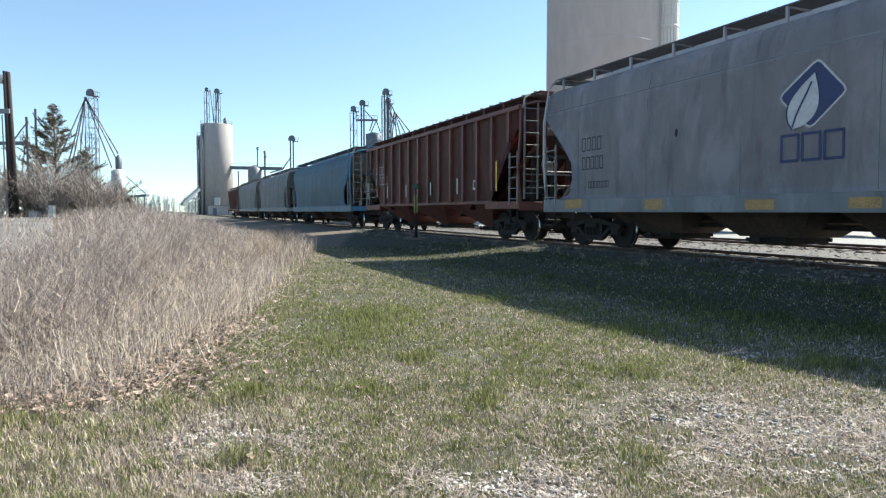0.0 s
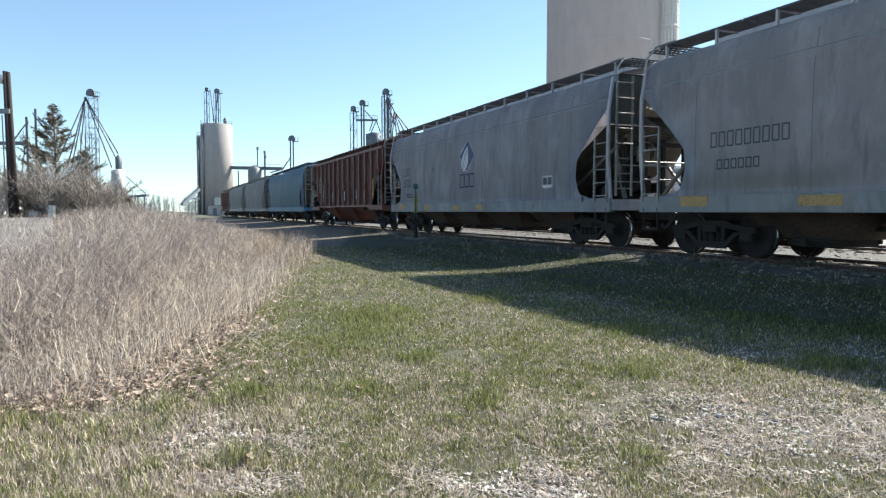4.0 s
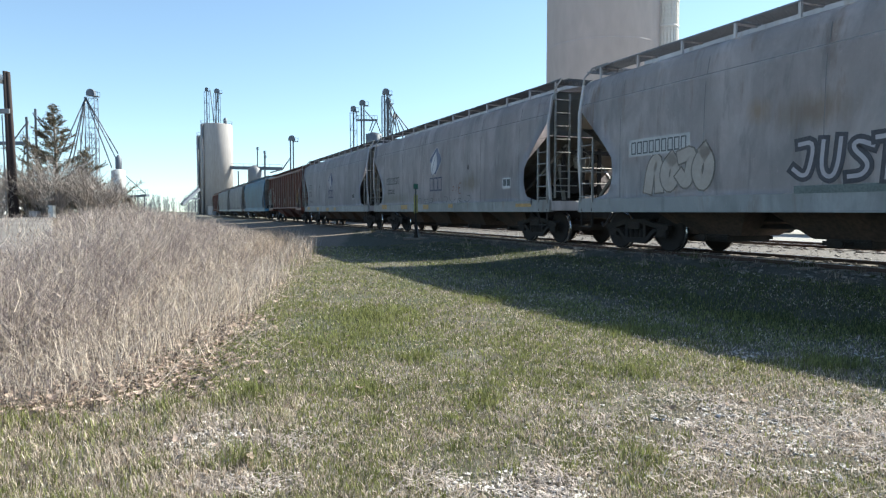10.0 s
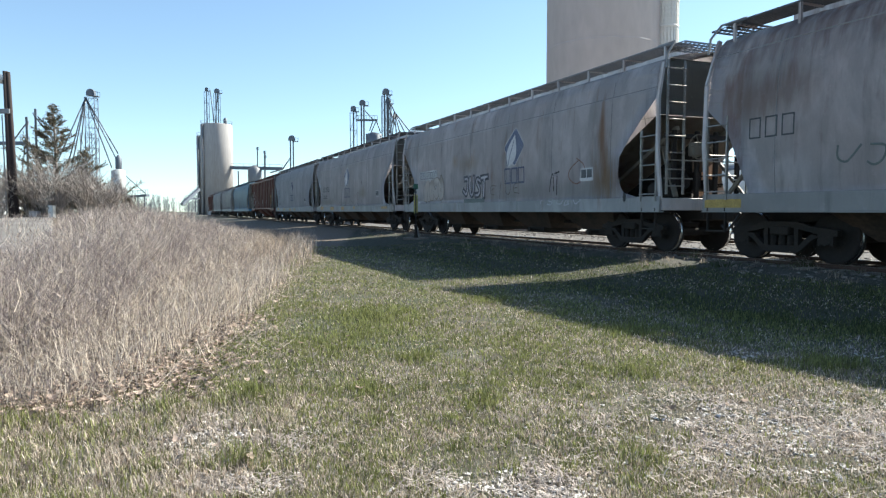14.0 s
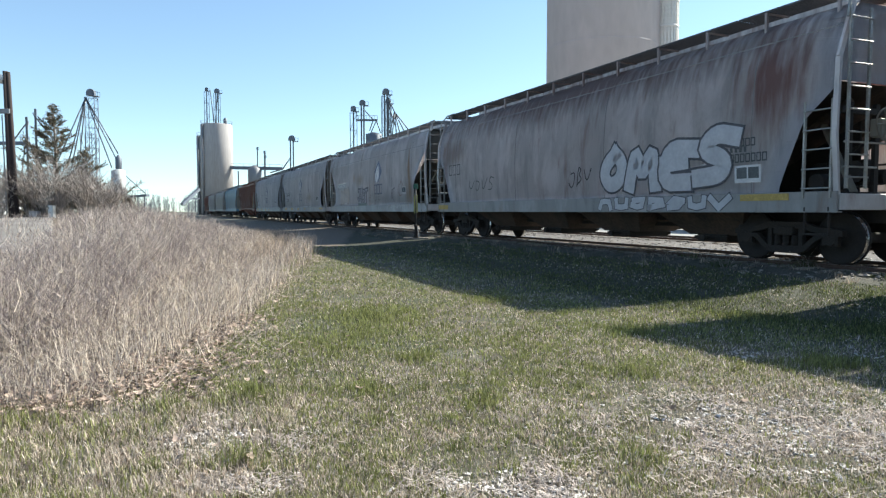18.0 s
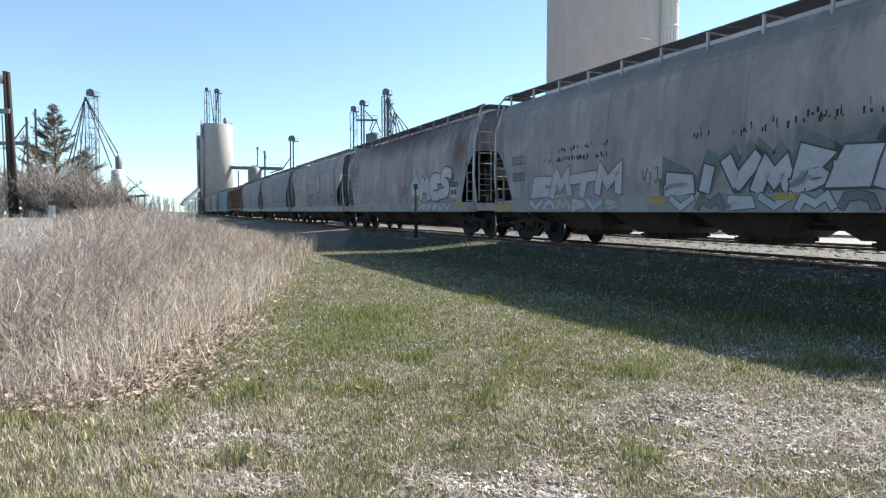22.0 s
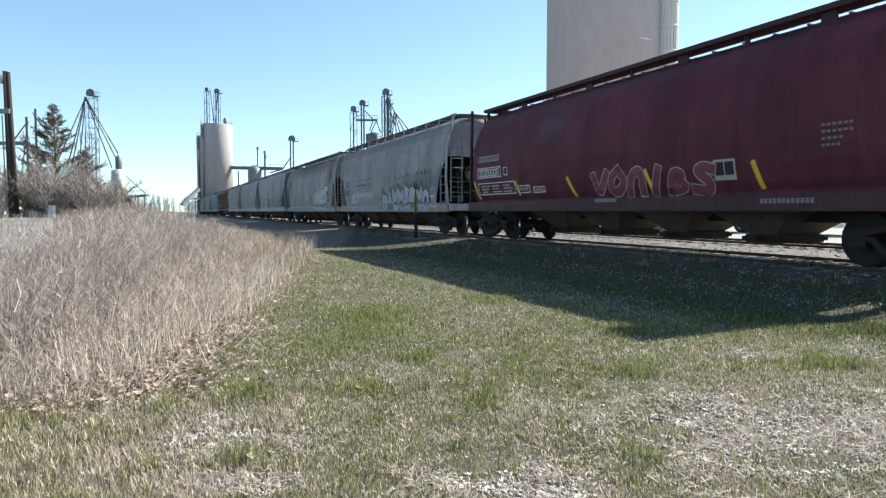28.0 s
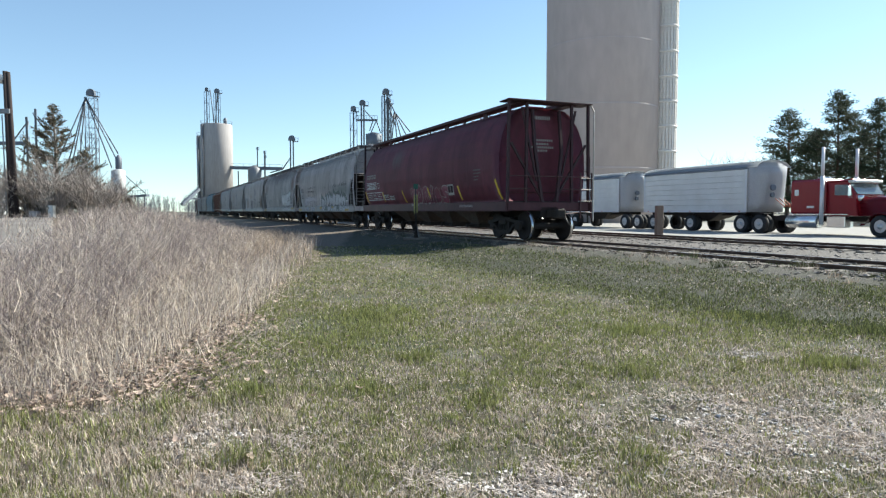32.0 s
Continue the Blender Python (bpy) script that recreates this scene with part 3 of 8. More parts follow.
def hopper_car(front, length, label, paint, cut, sec, dark, hoppers=4, sill=None, grating=None, post_top=4.15):
    car = new_car(front, length, label)
    half = length / 2
    for sgn in (-1, 1):
        car_side(car, half, sec, cut, paint, sgn)
        slope_end(car, half, sec, paint, sgn)
        end_gear(car, half, sgn, paint, M["steel_dark"], sec, M["rung"], post_top=post_top)
    car_roof(car, half, sec, paint)
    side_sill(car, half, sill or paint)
    centre_sill(car, half, M["steel_dark"])
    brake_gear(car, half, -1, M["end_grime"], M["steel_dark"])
    weld_seams(car, half, sec, cut, sill or paint, 6 if sec is SEC_FLAT else 4)
    span = half - 3.6
    for k in range(hoppers):
        x = -span + k * 2 * span / (hoppers - 1) if hoppers > 1 else 0
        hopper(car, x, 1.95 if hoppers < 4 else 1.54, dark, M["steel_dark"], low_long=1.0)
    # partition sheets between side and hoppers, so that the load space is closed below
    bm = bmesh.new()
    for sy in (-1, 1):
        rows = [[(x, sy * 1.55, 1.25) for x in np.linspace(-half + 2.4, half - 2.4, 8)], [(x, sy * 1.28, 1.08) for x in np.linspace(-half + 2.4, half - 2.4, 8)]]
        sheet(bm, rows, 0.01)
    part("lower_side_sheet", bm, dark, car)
    bm = bmesh.new()
    for y in (-0.2, 0.2):
        tube(bm, (-half + 2.9, y, 0.62), (half - 2.9, y, 0.62), 0.05, seg=8)
    part("train_pipe", bm, M["steel_dark"], car)
    for sgn in (-1, 1):
        bm = bmesh.new()
        prism(bm, [(sgn * (half - 0.75), 1.1), (sgn * (half - 0.75), 2.55), (sgn * (half - 3.2), 1.35), (sgn * (half - 3.2), 1.1)], -0.02, 0.02)
        part("centre_web", bm, M["steel_dark"], car)
        for y in (-0.7, 0.7):
            bm = bmesh.new()
            bar(bm, (sgn * (half - 0.1), y * 1.5, 1.24), (sgn * (half - 0.95), y, 2.45), 0.10, 0.06)
            part("end_brace", bm, M["end_grime"], car)
    hatch_line(car, half, sec, paint)
    running_board(car, half, sec, grating or M["grating"], paint)
    sets = CARS[-1][2]
    for sgn in (-1, 1):
        sets += truck(car, sgn * (half - (1.6 if sec is SEC_FLAT else 1.4)))
    return car


def ribbed_car(front, length, label, paint):
    """A steel hopper with outside posts, whose hoppers hang deep below the straight side sheets."""
    car = new_car(front, length, label)
    half = length / 2
    sec = ((1.22, 1.50), (4.05, 1.50), (4.12, 1.46))
    cut = lambda z: float(np.interp(z, (1.2, 1.35, 3.2, 3.6, 5), (2.05, 2.0, 0.55, 0.06, 0.06)))
    for sgn in (-1, 1):
        car_side(car, half, sec, cut, paint, sgn)
        slope_end(car, half, sec, paint, sgn, depth=3.6, top=3.25)
        end_gear(car, half, sgn, paint, M["steel_dark"], sec, M["rung"], post_top=4.1)
        bm = bmesh.new()
        box(bm, -half + 0.06, half - 0.06, min(sgn * 1.50, sgn * 1.60), max(sgn * 1.50, sgn * 1.60), 4.0, 4.14, 0.01)
        part("top_chord", bm, paint, car)
        bm = bmesh.new()
        box(bm, -half + 1.9, half - 1.9, min(sgn * 1.48, sgn * 1.56), max(sgn * 1.48, sgn * 1.56), 1.16, 1.28, 0.01)
        part("side_sill", bm, paint, car)
        y0, y1 = sorted((sgn * 1.50, sgn * 1.60))
        for e in (-1, 1):
            bm = bmesh.new()
            x0, x1 = sorted((e * half, e * (half - 2.3)))
            box(bm, x0, x1, y0 - 0.02, y1, 1.0, 1.24, 0.01)
            part("end_side_sill", bm, paint, car)
        for k in range(14):
            x = -half + 0.75 + k * (2 * half - 1.5) / 13
            e = half - abs(x)
            z0 = 1.26 if e > 2.05 else 1.35 + (2.05 - e) * 1.3 + 0.05
            bm = bmesh.new()
            prism(bm, [(x - 0.07, z0), (x + 0.07, z0), (x + 0.07, 4.0), (x - 0.07, 4.0)], sgn * 1.50, sgn * 1.595)
            part("side_post", bm, paint, car)
    car_roof(car, half, sec, paint)
    centre_sill(car, half, M["steel_dark"])
    brake_gear(car, half, -1, M["rung"], M["steel_dark"])
    for x in (-half + 4.0, 0, half - 4.0):
        hopper(car, x, 1.95, paint, M["steel_dark"], 1.22, 0.38, 1.48)
    hatch_line(car, half, sec, paint)
    running_board(car, half, sec, M["rust_board"], paint, z=4.46)
    for sgn in (-1, 1):
        CARS[-1][2].extend(truck(car, sgn * (half - 1.6)))
    return car


def tank_hopper_car(front, length, label, paint, dark):
    """The round-sided last car: barrel body with bulged ends, end frames of posts and braces, and a full-length walkway on brackets."""
    car = new_car(front, length, label)
    half = length / 2
    sec = SEC_TANK
    for sgn in (-1, 1):
        car_side(car, half, sec, cut_tank, paint, sgn)
        # end: an upright bulged panel in the middle between two slope sheets
        bm = bmesh.new()
        rows = []
        for z in np.linspace(1.22, 4.24, 11):
            w = side_at(sec, z)
            e = half - cut_tank(z) - 0.004
            rows.append([(sgn * (e), w * k / 4, z) for k in range(-4, 5)])
        sheet(bm, rows, 0.012)
        part("end_sheet", bm, paint, car)
        bm = bmesh.new()
        rows = [[(sgn * (half - 0.35 - k * 3.2), y, 1.55 - k * 0.5) for y in (-1.4, 0, 1.4)] for k in (0, 0.5, 1)]
        sheet(bm, rows, 0.012)
        part("slope_sheet", bm, dark, car)
        for y in (-0.5, 0.5):      # bowed stiffeners from the roof to the end sill
            bm = bmesh.new()
            bar(bm, (sgn * (half - 0.28), y, 4.2), (sgn * (half - 0.10), y * 1.0, 2.9), 0.09, 0.09)
            bar(bm, (sgn * (half - 0.10), y, 2.9), (sgn * (half - 0.02), y * 0.55, 1.24), 0.09, 0.09)
            part("end_stiffener", bm, M["board_maroon"], car)
        for y in (-1.52, -0.86, 0.86, 1.52):
            bm = bmesh.new()
            bar(bm, (sgn * (half - 0.04), y, 1.2), (sgn * (half - 0.04), y * 0.97, 4.42), 0.075, 0.09)
            part("end_post", bm, M["board_maroon"], car)
        for y in (-1, 1):
            bm = bmesh.new()
            bar(bm, (sgn * (half - 0.06), y * 1.4, 3.1), (sgn * (half - 0.06), y * 0.2, 1.24), 0.07, 0.07)
            bar(bm, (sgn * (half - 0.06), y * 1.0, 4.2), (sgn * (half - 0.06), y * 0.45, 1.9), 0.06, 0.06)
            part("end_brace", bm, M["board_maroon"], car)
        bm = bmesh.new()
        x0, x1 = sorted((sgn * (half - 0.55), sgn * (half + 0.12)))
        wide = 1.55 if sgn < 0 else 0.6
        box(bm, x0, x1, -wide, wide, 4.40, 4.45, 0.01)
        part("end_canopy", bm, M["board_maroon"], car)
        end_gear(car, half, sgn, M["sill_maroon"], M["steel_dark"], sec, M["rung_maroon"], post=False, far_only=True)
        # hoop rail round the far platform corner
        bm = bmesh.new()
        y = -1.62
        pts = [(sgn * (half + 0.10), y, 0.6), (sgn * (half + 0.10), y, 4.2), (sgn * (half + 0.06), y + 0.12, 4.42), (sgn * (half - 0.4), y + 0.3, 4.44)]
        for p, q in zip(pts, pts[1:]):
            tube(bm, p, q, 0.026, seg=6)
        part("hoop_rail", bm, M["rung"], car)
    car_roof(car, half, sec, paint, 0.5, 0.06)
    side_sill(car, half, M["sill_maroon"], 0.95, 1.24, 1.60)
    centre_sill(car, half, M["steel_dark"])
    brake_gear(car, half, 1, M["rung"], M["steel_dark"])
    for k in range(4):
        hopper(car, -half + 4.3 + k * (2 * half - 8.6) / 3, 1.3, M["hopper_grey"], M["steel_dark"], 1.2, 0.45, 1.3)
    bm = bmesh.new()
    for sy in (-1, 1):
        sheet(bm, [[(x, sy * 1.40, 1.24) for x in np.linspace(-half + 2.5, half - 2.5, 6)], [(x, sy * 1.25, 1.08) for x in np.linspace(-half + 2.5, half - 2.5, 6)]], 0.01)
    part("lower_side_sheet", bm, dark, car)
    hatch_line(car, half, sec, paint, 4.30, 4.42)
    # walkway: a solid channel held off the roof on brackets, so that daylight shows below it
    for sy in (-1, 1):
        bm = bmesh.new()
        y0, y1 = sorted((sy * 0.62, sy * 1.06))
        box(bm, -half + 0.1, half - 0.1, y0, y1, 4.36, 4.47, 0.01)
        part("running_board", bm, M["board_maroon"], car)
        for k in range(9):
            x = -half + 1.0 + k * (2 * half - 2.0) / 8
            bm = bmesh.new()
            w = 0.15 if k % 2 else 0.05
            box(bm, x - w, x + w, min(sy * 0.92, sy * 0.96), max(sy * 0.92, sy * 0.96), 4.16, 4.37)
            part("board_support", bm, M["board_maroon"], car)
    for sgn in (-1, 1):
        CARS[-1][2].extend(truck(car, sgn * (half - (0.75 if sgn > 0 else 1.15))))
    return car


M["rung_maroon"] = material("grimy_maroon_rung", (0.10, 0.045, 0.045), 0.6, 0.2, 0.25, 4, 40, 0.1)
M["rung"] = material("worn_galvanised_rung", (0.36, 0.36, 0.35), 0.55, 0.5, 0.25, 4, 40, 0.1, second=(0.22, 0.19, 0.17))
M["paint_a"] = car_paint("weathered_grey_car_paint", (0.49, 0.465, 0.49), (0.35, 0.325, 0.337), rust_amount=0.35)
M["paint_b"] = car_paint("dirty_grey_car_paint", (0.545, 0.505, 0.51), (0.405, 0.37, 0.367), rust_amount=0.45, stains=((-3.2, 1.9, 1.0, 0.35, (0.30, 0.24, 0.17), 0.7), (5.0, 1.5, 2.5, 0.3, (0.30, 0.27, 0.22), 0.6)))
M["paint_c"] = car_paint("stained_grey_car_paint", (0.60, 0.56, 0.56), (0.465, 0.43, 0.43), (0.25, 0.14, 0.07), rust_amount=0.7, stains=((-6.35, 1.7, 0.75, 0.7, (0.27, 0.16, 0.08), 0.85), (-6.2, 2.6, 0.22, 1.1, (0.27, 0.14, 0.07), 0.8), (2.6, 2.75, 0.28, 0.3, (0.42, 0.27, 0.12), 0.5), (-3.2, 1.5, 3.5, 0.45, (0.30, 0.28, 0.26), 0.6), (1.5, 2.6, 0.8, 0.35, (0.34, 0.25, 0.17), 0.6)))
M["paint_d"] = car_paint("rust_stained_pale_car_paint", (0.62, 0.565, 0.56), (0.48, 0.425, 0.415), (0.20, 0.07, 0.045), rust_amount=0.7, stains=((-7.0, 3.3, 0.85, 1.15, (0.20, 0.085, 0.07), 0.85), (0, 4.2, 9.8, 0.85, (0.17, 0.11, 0.10), 0.92), (6.8, 3.0, 1.2, 0.5, (0.24, 0.16, 0.13), 0.6)))
M["paint_e"] = car_paint("pale_grey_car_paint", (0.60, 0.555, 0.55), (0.465, 0.43, 0.42), rust_amount=0.25, stains=((0, 4.1, 9.0, 0.30, (0.30, 0.29, 0.28), 0.7), (-5.0, 2.1, 3.0, 0.5, (0.24, 0.26, 0.25), 0.8)))
M["paint_far"] = car_paint("plain_grey_car_paint", (0.42, 0.395, 0.40), (0.30, 0.28, 0.28), rust_amount=0.3)
M["paint_blue"] = car_paint("faded_blue_car_paint", (0.075, 0.21, 0.34), (0.05, 0.11, 0.165), rust_amount=0.2, gloss=0.40)
M["paint_brown"] = car_paint("oxide_red_car_paint", (0.19, 0.075, 0.058), (0.13, 0.058, 0.047), (0.07, 0.04, 0.03), 0.4)
M["paint_maroon"] = car_paint("maroon_car_paint", (0.245, 0.068, 0.093), (0.19, 0.058, 0.078), (0.16, 0.10, 0.10), 0.25, stains=((2.6, 3.35, 0.9, 0.5, (0.22, 0.16, 0.17), 0.6), (0, 4.1, 9.0, 0.35, (0.19, 0.10, 0.11), 0.7)))
# sill paints: body colours darkened to offset the brighter light the sills catch
M["sill_maroon"] = car_paint("grimy_maroon_sill_paint", (0.075, 0.026, 0.032), (0.055, 0.022, 0.026), (0.10, 0.06, 0.05), 0.4)
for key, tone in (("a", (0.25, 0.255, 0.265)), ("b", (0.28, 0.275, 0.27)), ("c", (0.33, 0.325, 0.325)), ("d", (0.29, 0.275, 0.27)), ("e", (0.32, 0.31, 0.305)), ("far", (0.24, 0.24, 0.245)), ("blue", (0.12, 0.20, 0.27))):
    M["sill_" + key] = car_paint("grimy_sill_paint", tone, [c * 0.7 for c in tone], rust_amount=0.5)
M["board_maroon"] = material("dark_maroon_walkway", (0.040, 0.013, 0.016), 0.75, 0.0, 0.3, 3, 30, 0.1)
M["grating"] = material("dull_steel_grating", (0.115, 0.115, 0.12), 0.7, 0.2, 0.25, 3, 30, 0.1)
M["rust_board"] = material("rusty_walkway", (0.09, 0.045, 0.035), 0.8, 0.2, 0.3, 3, 30, 0.1)
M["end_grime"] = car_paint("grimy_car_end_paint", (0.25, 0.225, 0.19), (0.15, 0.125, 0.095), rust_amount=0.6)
M["slope_tan"] = car_paint("dusty_slope_sheet_paint", (0.30, 0.28, 0.255), (0.22, 0.185, 0.14), (0.20, 0.13, 0.07), 0.6)
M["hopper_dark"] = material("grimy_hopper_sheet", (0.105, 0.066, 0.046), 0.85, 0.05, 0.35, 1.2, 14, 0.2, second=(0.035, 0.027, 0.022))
M["hopper_grey"] = material("dusty_maroon_hopper_sheet", (0.07, 0.04, 0.033), 0.85, 0.05, 0.35, 1.2, 14, 0.2, second=(0.12, 0.10, 0.08))

far_brown = ribbed_car(109.5, 14.0, "rust-brown ribbed hopper car leading the far end of the train", M["paint_brown"])
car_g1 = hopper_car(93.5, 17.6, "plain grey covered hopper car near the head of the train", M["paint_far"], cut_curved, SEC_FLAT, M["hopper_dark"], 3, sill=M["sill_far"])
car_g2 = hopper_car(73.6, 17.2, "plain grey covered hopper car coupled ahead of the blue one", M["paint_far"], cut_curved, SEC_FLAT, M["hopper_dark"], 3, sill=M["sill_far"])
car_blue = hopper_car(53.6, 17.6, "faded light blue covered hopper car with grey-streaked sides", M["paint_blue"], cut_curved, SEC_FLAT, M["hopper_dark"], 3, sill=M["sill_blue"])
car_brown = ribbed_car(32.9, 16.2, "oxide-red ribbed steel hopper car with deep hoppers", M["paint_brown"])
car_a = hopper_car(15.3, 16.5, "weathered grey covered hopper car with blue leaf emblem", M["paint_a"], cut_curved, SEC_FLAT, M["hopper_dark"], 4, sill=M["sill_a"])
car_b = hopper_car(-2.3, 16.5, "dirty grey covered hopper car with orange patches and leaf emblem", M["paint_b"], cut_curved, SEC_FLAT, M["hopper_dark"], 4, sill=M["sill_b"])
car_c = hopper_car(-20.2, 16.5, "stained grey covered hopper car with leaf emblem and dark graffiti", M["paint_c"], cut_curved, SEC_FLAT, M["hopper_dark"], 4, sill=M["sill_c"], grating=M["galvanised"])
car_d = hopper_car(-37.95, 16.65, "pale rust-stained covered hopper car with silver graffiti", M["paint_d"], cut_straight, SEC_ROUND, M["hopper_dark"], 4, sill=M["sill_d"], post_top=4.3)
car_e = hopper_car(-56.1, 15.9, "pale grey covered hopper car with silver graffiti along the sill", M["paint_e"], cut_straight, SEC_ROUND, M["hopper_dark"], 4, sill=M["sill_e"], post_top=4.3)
car_f = tank_hopper_car(-73.9, 15.9, "maroon round-sided covered hopper car at the tail of the train", M["paint_maroon"], M["hopper_grey"])


def motions():
    run = rows_of_train()
    ts, ss = [r[0] for r in run], [r[1] for r in run]
    base = Matrix.Rotation(TURN + math.pi / 2, 4, "Z")
    times = [k / 6 for k in range(193)]
    for car, middle, sets in CARS:
        walk(car, [(t, Matrix.Translation(on_track(middle + s, TRACK_N, RAIL_Z)) @ base) for t, s in run])
        if middle > 60:
            continue
        for w in sets:
            at = w.matrix_basis.translation.copy()
            walk(w, [(t, Matrix.Translation(at) @ Matrix.Rotation(float(np.interp(t, ts, ss)) / 0.457, 4, "Y")) for t in times])


# ---- ground ----
def ground_z(x, y):
    """Height of the soil: level by the tracks, a shallow dip before them, a bank up to the road beyond the weeds."""
    n = ACROSS.x * x + ACROSS.y * y
    k = min(1, max(0, (n - 6.5) / 3.0))
    k = k * k * (3 - 2 * k)
    if y > 10 and x < -2:
        k1 = min(1, max(0, (-x - 0.37 * y) / (0.11 * y)))
        k2 = min(1, max(0, (y - 12.5) / 20)) * min(1, max(0, (170 - y) / 60))
        bank = 0.92 * k1 * k1 * (3 - 2 * k1) * k2 * k2 * (3 - 2 * k2)
    else:
        bank = 0.0
    rise = 0.09 * math.exp(-((x - 3.6) / 1.8) ** 2 - ((y - 4.8) / 2.6) ** 2)
    far = min(1, max(0, (n - 19.5) / 3.0))
    bed = 0.10 * math.exp(-max(0, abs(n - TRACK_N) - 1.3) ** 2 / 0.35) + 0.08 * math.exp(-max(0, abs(n - TRACK2_N) - 1.2) ** 2 / 0.6)
    return bank + bed - 0.15 * (1 - k) - 0.12 * far + rise + (0.018 * noise.noise(Vector((x * 0.6, y * 0.6, 0))) + 0.03 * noise.noise(Vector((x * 0.15, y * 0.15, 3)))) * (1 if n < 9 else 0.3)


def ground_material():
    mat = bpy.data.materials.new("grass_soil_and_gravel")
    mat.use_nodes = True
    nt = mat.node_tree
    bsdf = nt.nodes["Principled BSDF"]
    bsdf.inputs["Roughness"].default_value = 0.95
    co = nt.nodes.new("ShaderNodeTexCoord")

    def no(scale, detail=6, rough=0.6):
        n = nt.nodes.new("ShaderNodeTexNoise")
        n.inputs["Scale"].default_value, n.inputs["Detail"].default_value, n.inputs["Roughness"].default_value = scale, detail, rough
        nt.links.new(co.outputs["Object"], n.inputs["Vector"])
        return n.outputs["Fac"]

    def ranged(src, lo, hi, a=0.0, b=1.0):
        r = nt.nodes.new("ShaderNodeMapRange")
        r.inputs["From Min"].default_value, r.inputs["From Max"].default_value = lo, hi
        r.inputs["To Min"].default_value, r.inputs["To Max"].default_value = a, b
        nt.links.new(src, r.inputs["Value"])
        return r.outputs[0]

    def op(kind, a, b):
        m = nt.nodes.new("ShaderNodeMath")
        m.operation = kind
        for s, v in zip(m.inputs, (a, b)):
            if isinstance(v, (int, float)):
                s.default_value = v
            else:
                nt.links.new(v, s)
        return m.outputs[0]

    def mixed(fac, a, b):
        m = nt.nodes.new("ShaderNodeMix")
        m.data_type = "RGBA"
        nt.links.new(fac, m.inputs[0])
        for s, v in ((m.inputs[6], a), (m.inputs[7], b)):
            if isinstance(v, tuple):
                s.default_value = (*v, 1)
            else:
                nt.links.new(v, s)
        return m.outputs[2]

    dot = nt.nodes.new("ShaderNodeVectorMath")
    dot.operation = "DOT_PRODUCT"
    nt.links.new(co.outputs["Object"], dot.inputs[0])
    dot.inputs[1].default_value = ACROSS
    n = op("ADD", dot.outputs["Value"], ranged(no(0.7), 0, 1, -0.8, 0.8))
    sep = nt.nodes.new("ShaderNodeSeparateXYZ")
    nt.links.new(co.outputs["Object"], sep.inputs[0])
    # soil under the blades, darkened to paint in the shade between them
    green = mixed(ranged(no(40), 0.3, 0.7), (0.040, 0.044, 0.020), (0.072, 0.074, 0.034))
    dry = mixed(ranged(no(55), 0.3, 0.7), (0.055, 0.044, 0.034), (0.16, 0.13, 0.105))
    turf = mixed(ranged(no(0.9, 8, 0.7), 0.44, 0.60), green, dry)
    # naturally darker sward by the track, with some of the train's shade added in
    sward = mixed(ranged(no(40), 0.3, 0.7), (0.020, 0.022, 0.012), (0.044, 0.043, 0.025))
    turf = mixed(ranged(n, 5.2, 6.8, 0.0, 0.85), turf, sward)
    gravel = mixed(ranged(no(28, 3), 0.35, 0.65), (0.15, 0.122, 0.107), (0.34, 0.30, 0.275))
    # bare stony patches in the turf nearest the camera
    near = op("MULTIPLY", ranged(no(1.3, 7, 0.7), 0.50, 0.60), ranged(sep.outputs["Y"], 6.5, 4.2))
    soil = mixed(near, turf, gravel)
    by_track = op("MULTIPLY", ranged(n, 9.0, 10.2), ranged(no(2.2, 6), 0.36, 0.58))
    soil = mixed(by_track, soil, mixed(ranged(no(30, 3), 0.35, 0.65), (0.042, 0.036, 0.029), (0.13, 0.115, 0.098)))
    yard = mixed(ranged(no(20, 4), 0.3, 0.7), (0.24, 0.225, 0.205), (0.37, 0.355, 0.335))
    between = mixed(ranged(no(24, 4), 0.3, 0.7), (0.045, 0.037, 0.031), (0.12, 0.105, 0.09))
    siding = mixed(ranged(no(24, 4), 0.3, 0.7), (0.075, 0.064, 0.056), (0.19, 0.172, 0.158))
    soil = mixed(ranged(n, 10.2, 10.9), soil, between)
    soil = mixed(ranged(n, 12.2, 13.4), soil, siding)
    soil = mixed(ranged(n, 19.6, 20.6), soil, yard)
    edge = op("ADD", sep.outputs["X"], op("MULTIPLY", sep.outputs["Y"], 0.085))
    litter = mixed(ranged(no(24, 5), 0.35, 0.65), (0.07, 0.052, 0.04), (0.20, 0.155, 0.115))
    soil = mixed(ranged(op("ADD", edge, ranged(no(2.0), 0, 1, -0.3, 0.3)), -1.55, -1.9), soil, litter)
    field = mixed(ranged(no(0.05, 6), 0.4, 0.6), (0.15, 0.135, 0.105), (0.11, 0.105, 0.08))
    soil = mixed(ranged(dot.outputs["Value"], 60, 75), soil, field)
    soil = mixed(ranged(sep.outputs["Y"], 60, 90), soil, field)
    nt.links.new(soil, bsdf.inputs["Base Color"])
    bp = nt.nodes.new("ShaderNodeBump")
    bp.inputs["Strength"].default_value, bp.inputs["Distance"].default_value = 0.7, 0.03
    nt.links.new(no(26, 6, 0.7), bp.inputs["Height"])
    nt.links.new(bp.outputs[0], bsdf.inputs["Normal"])
    return mat


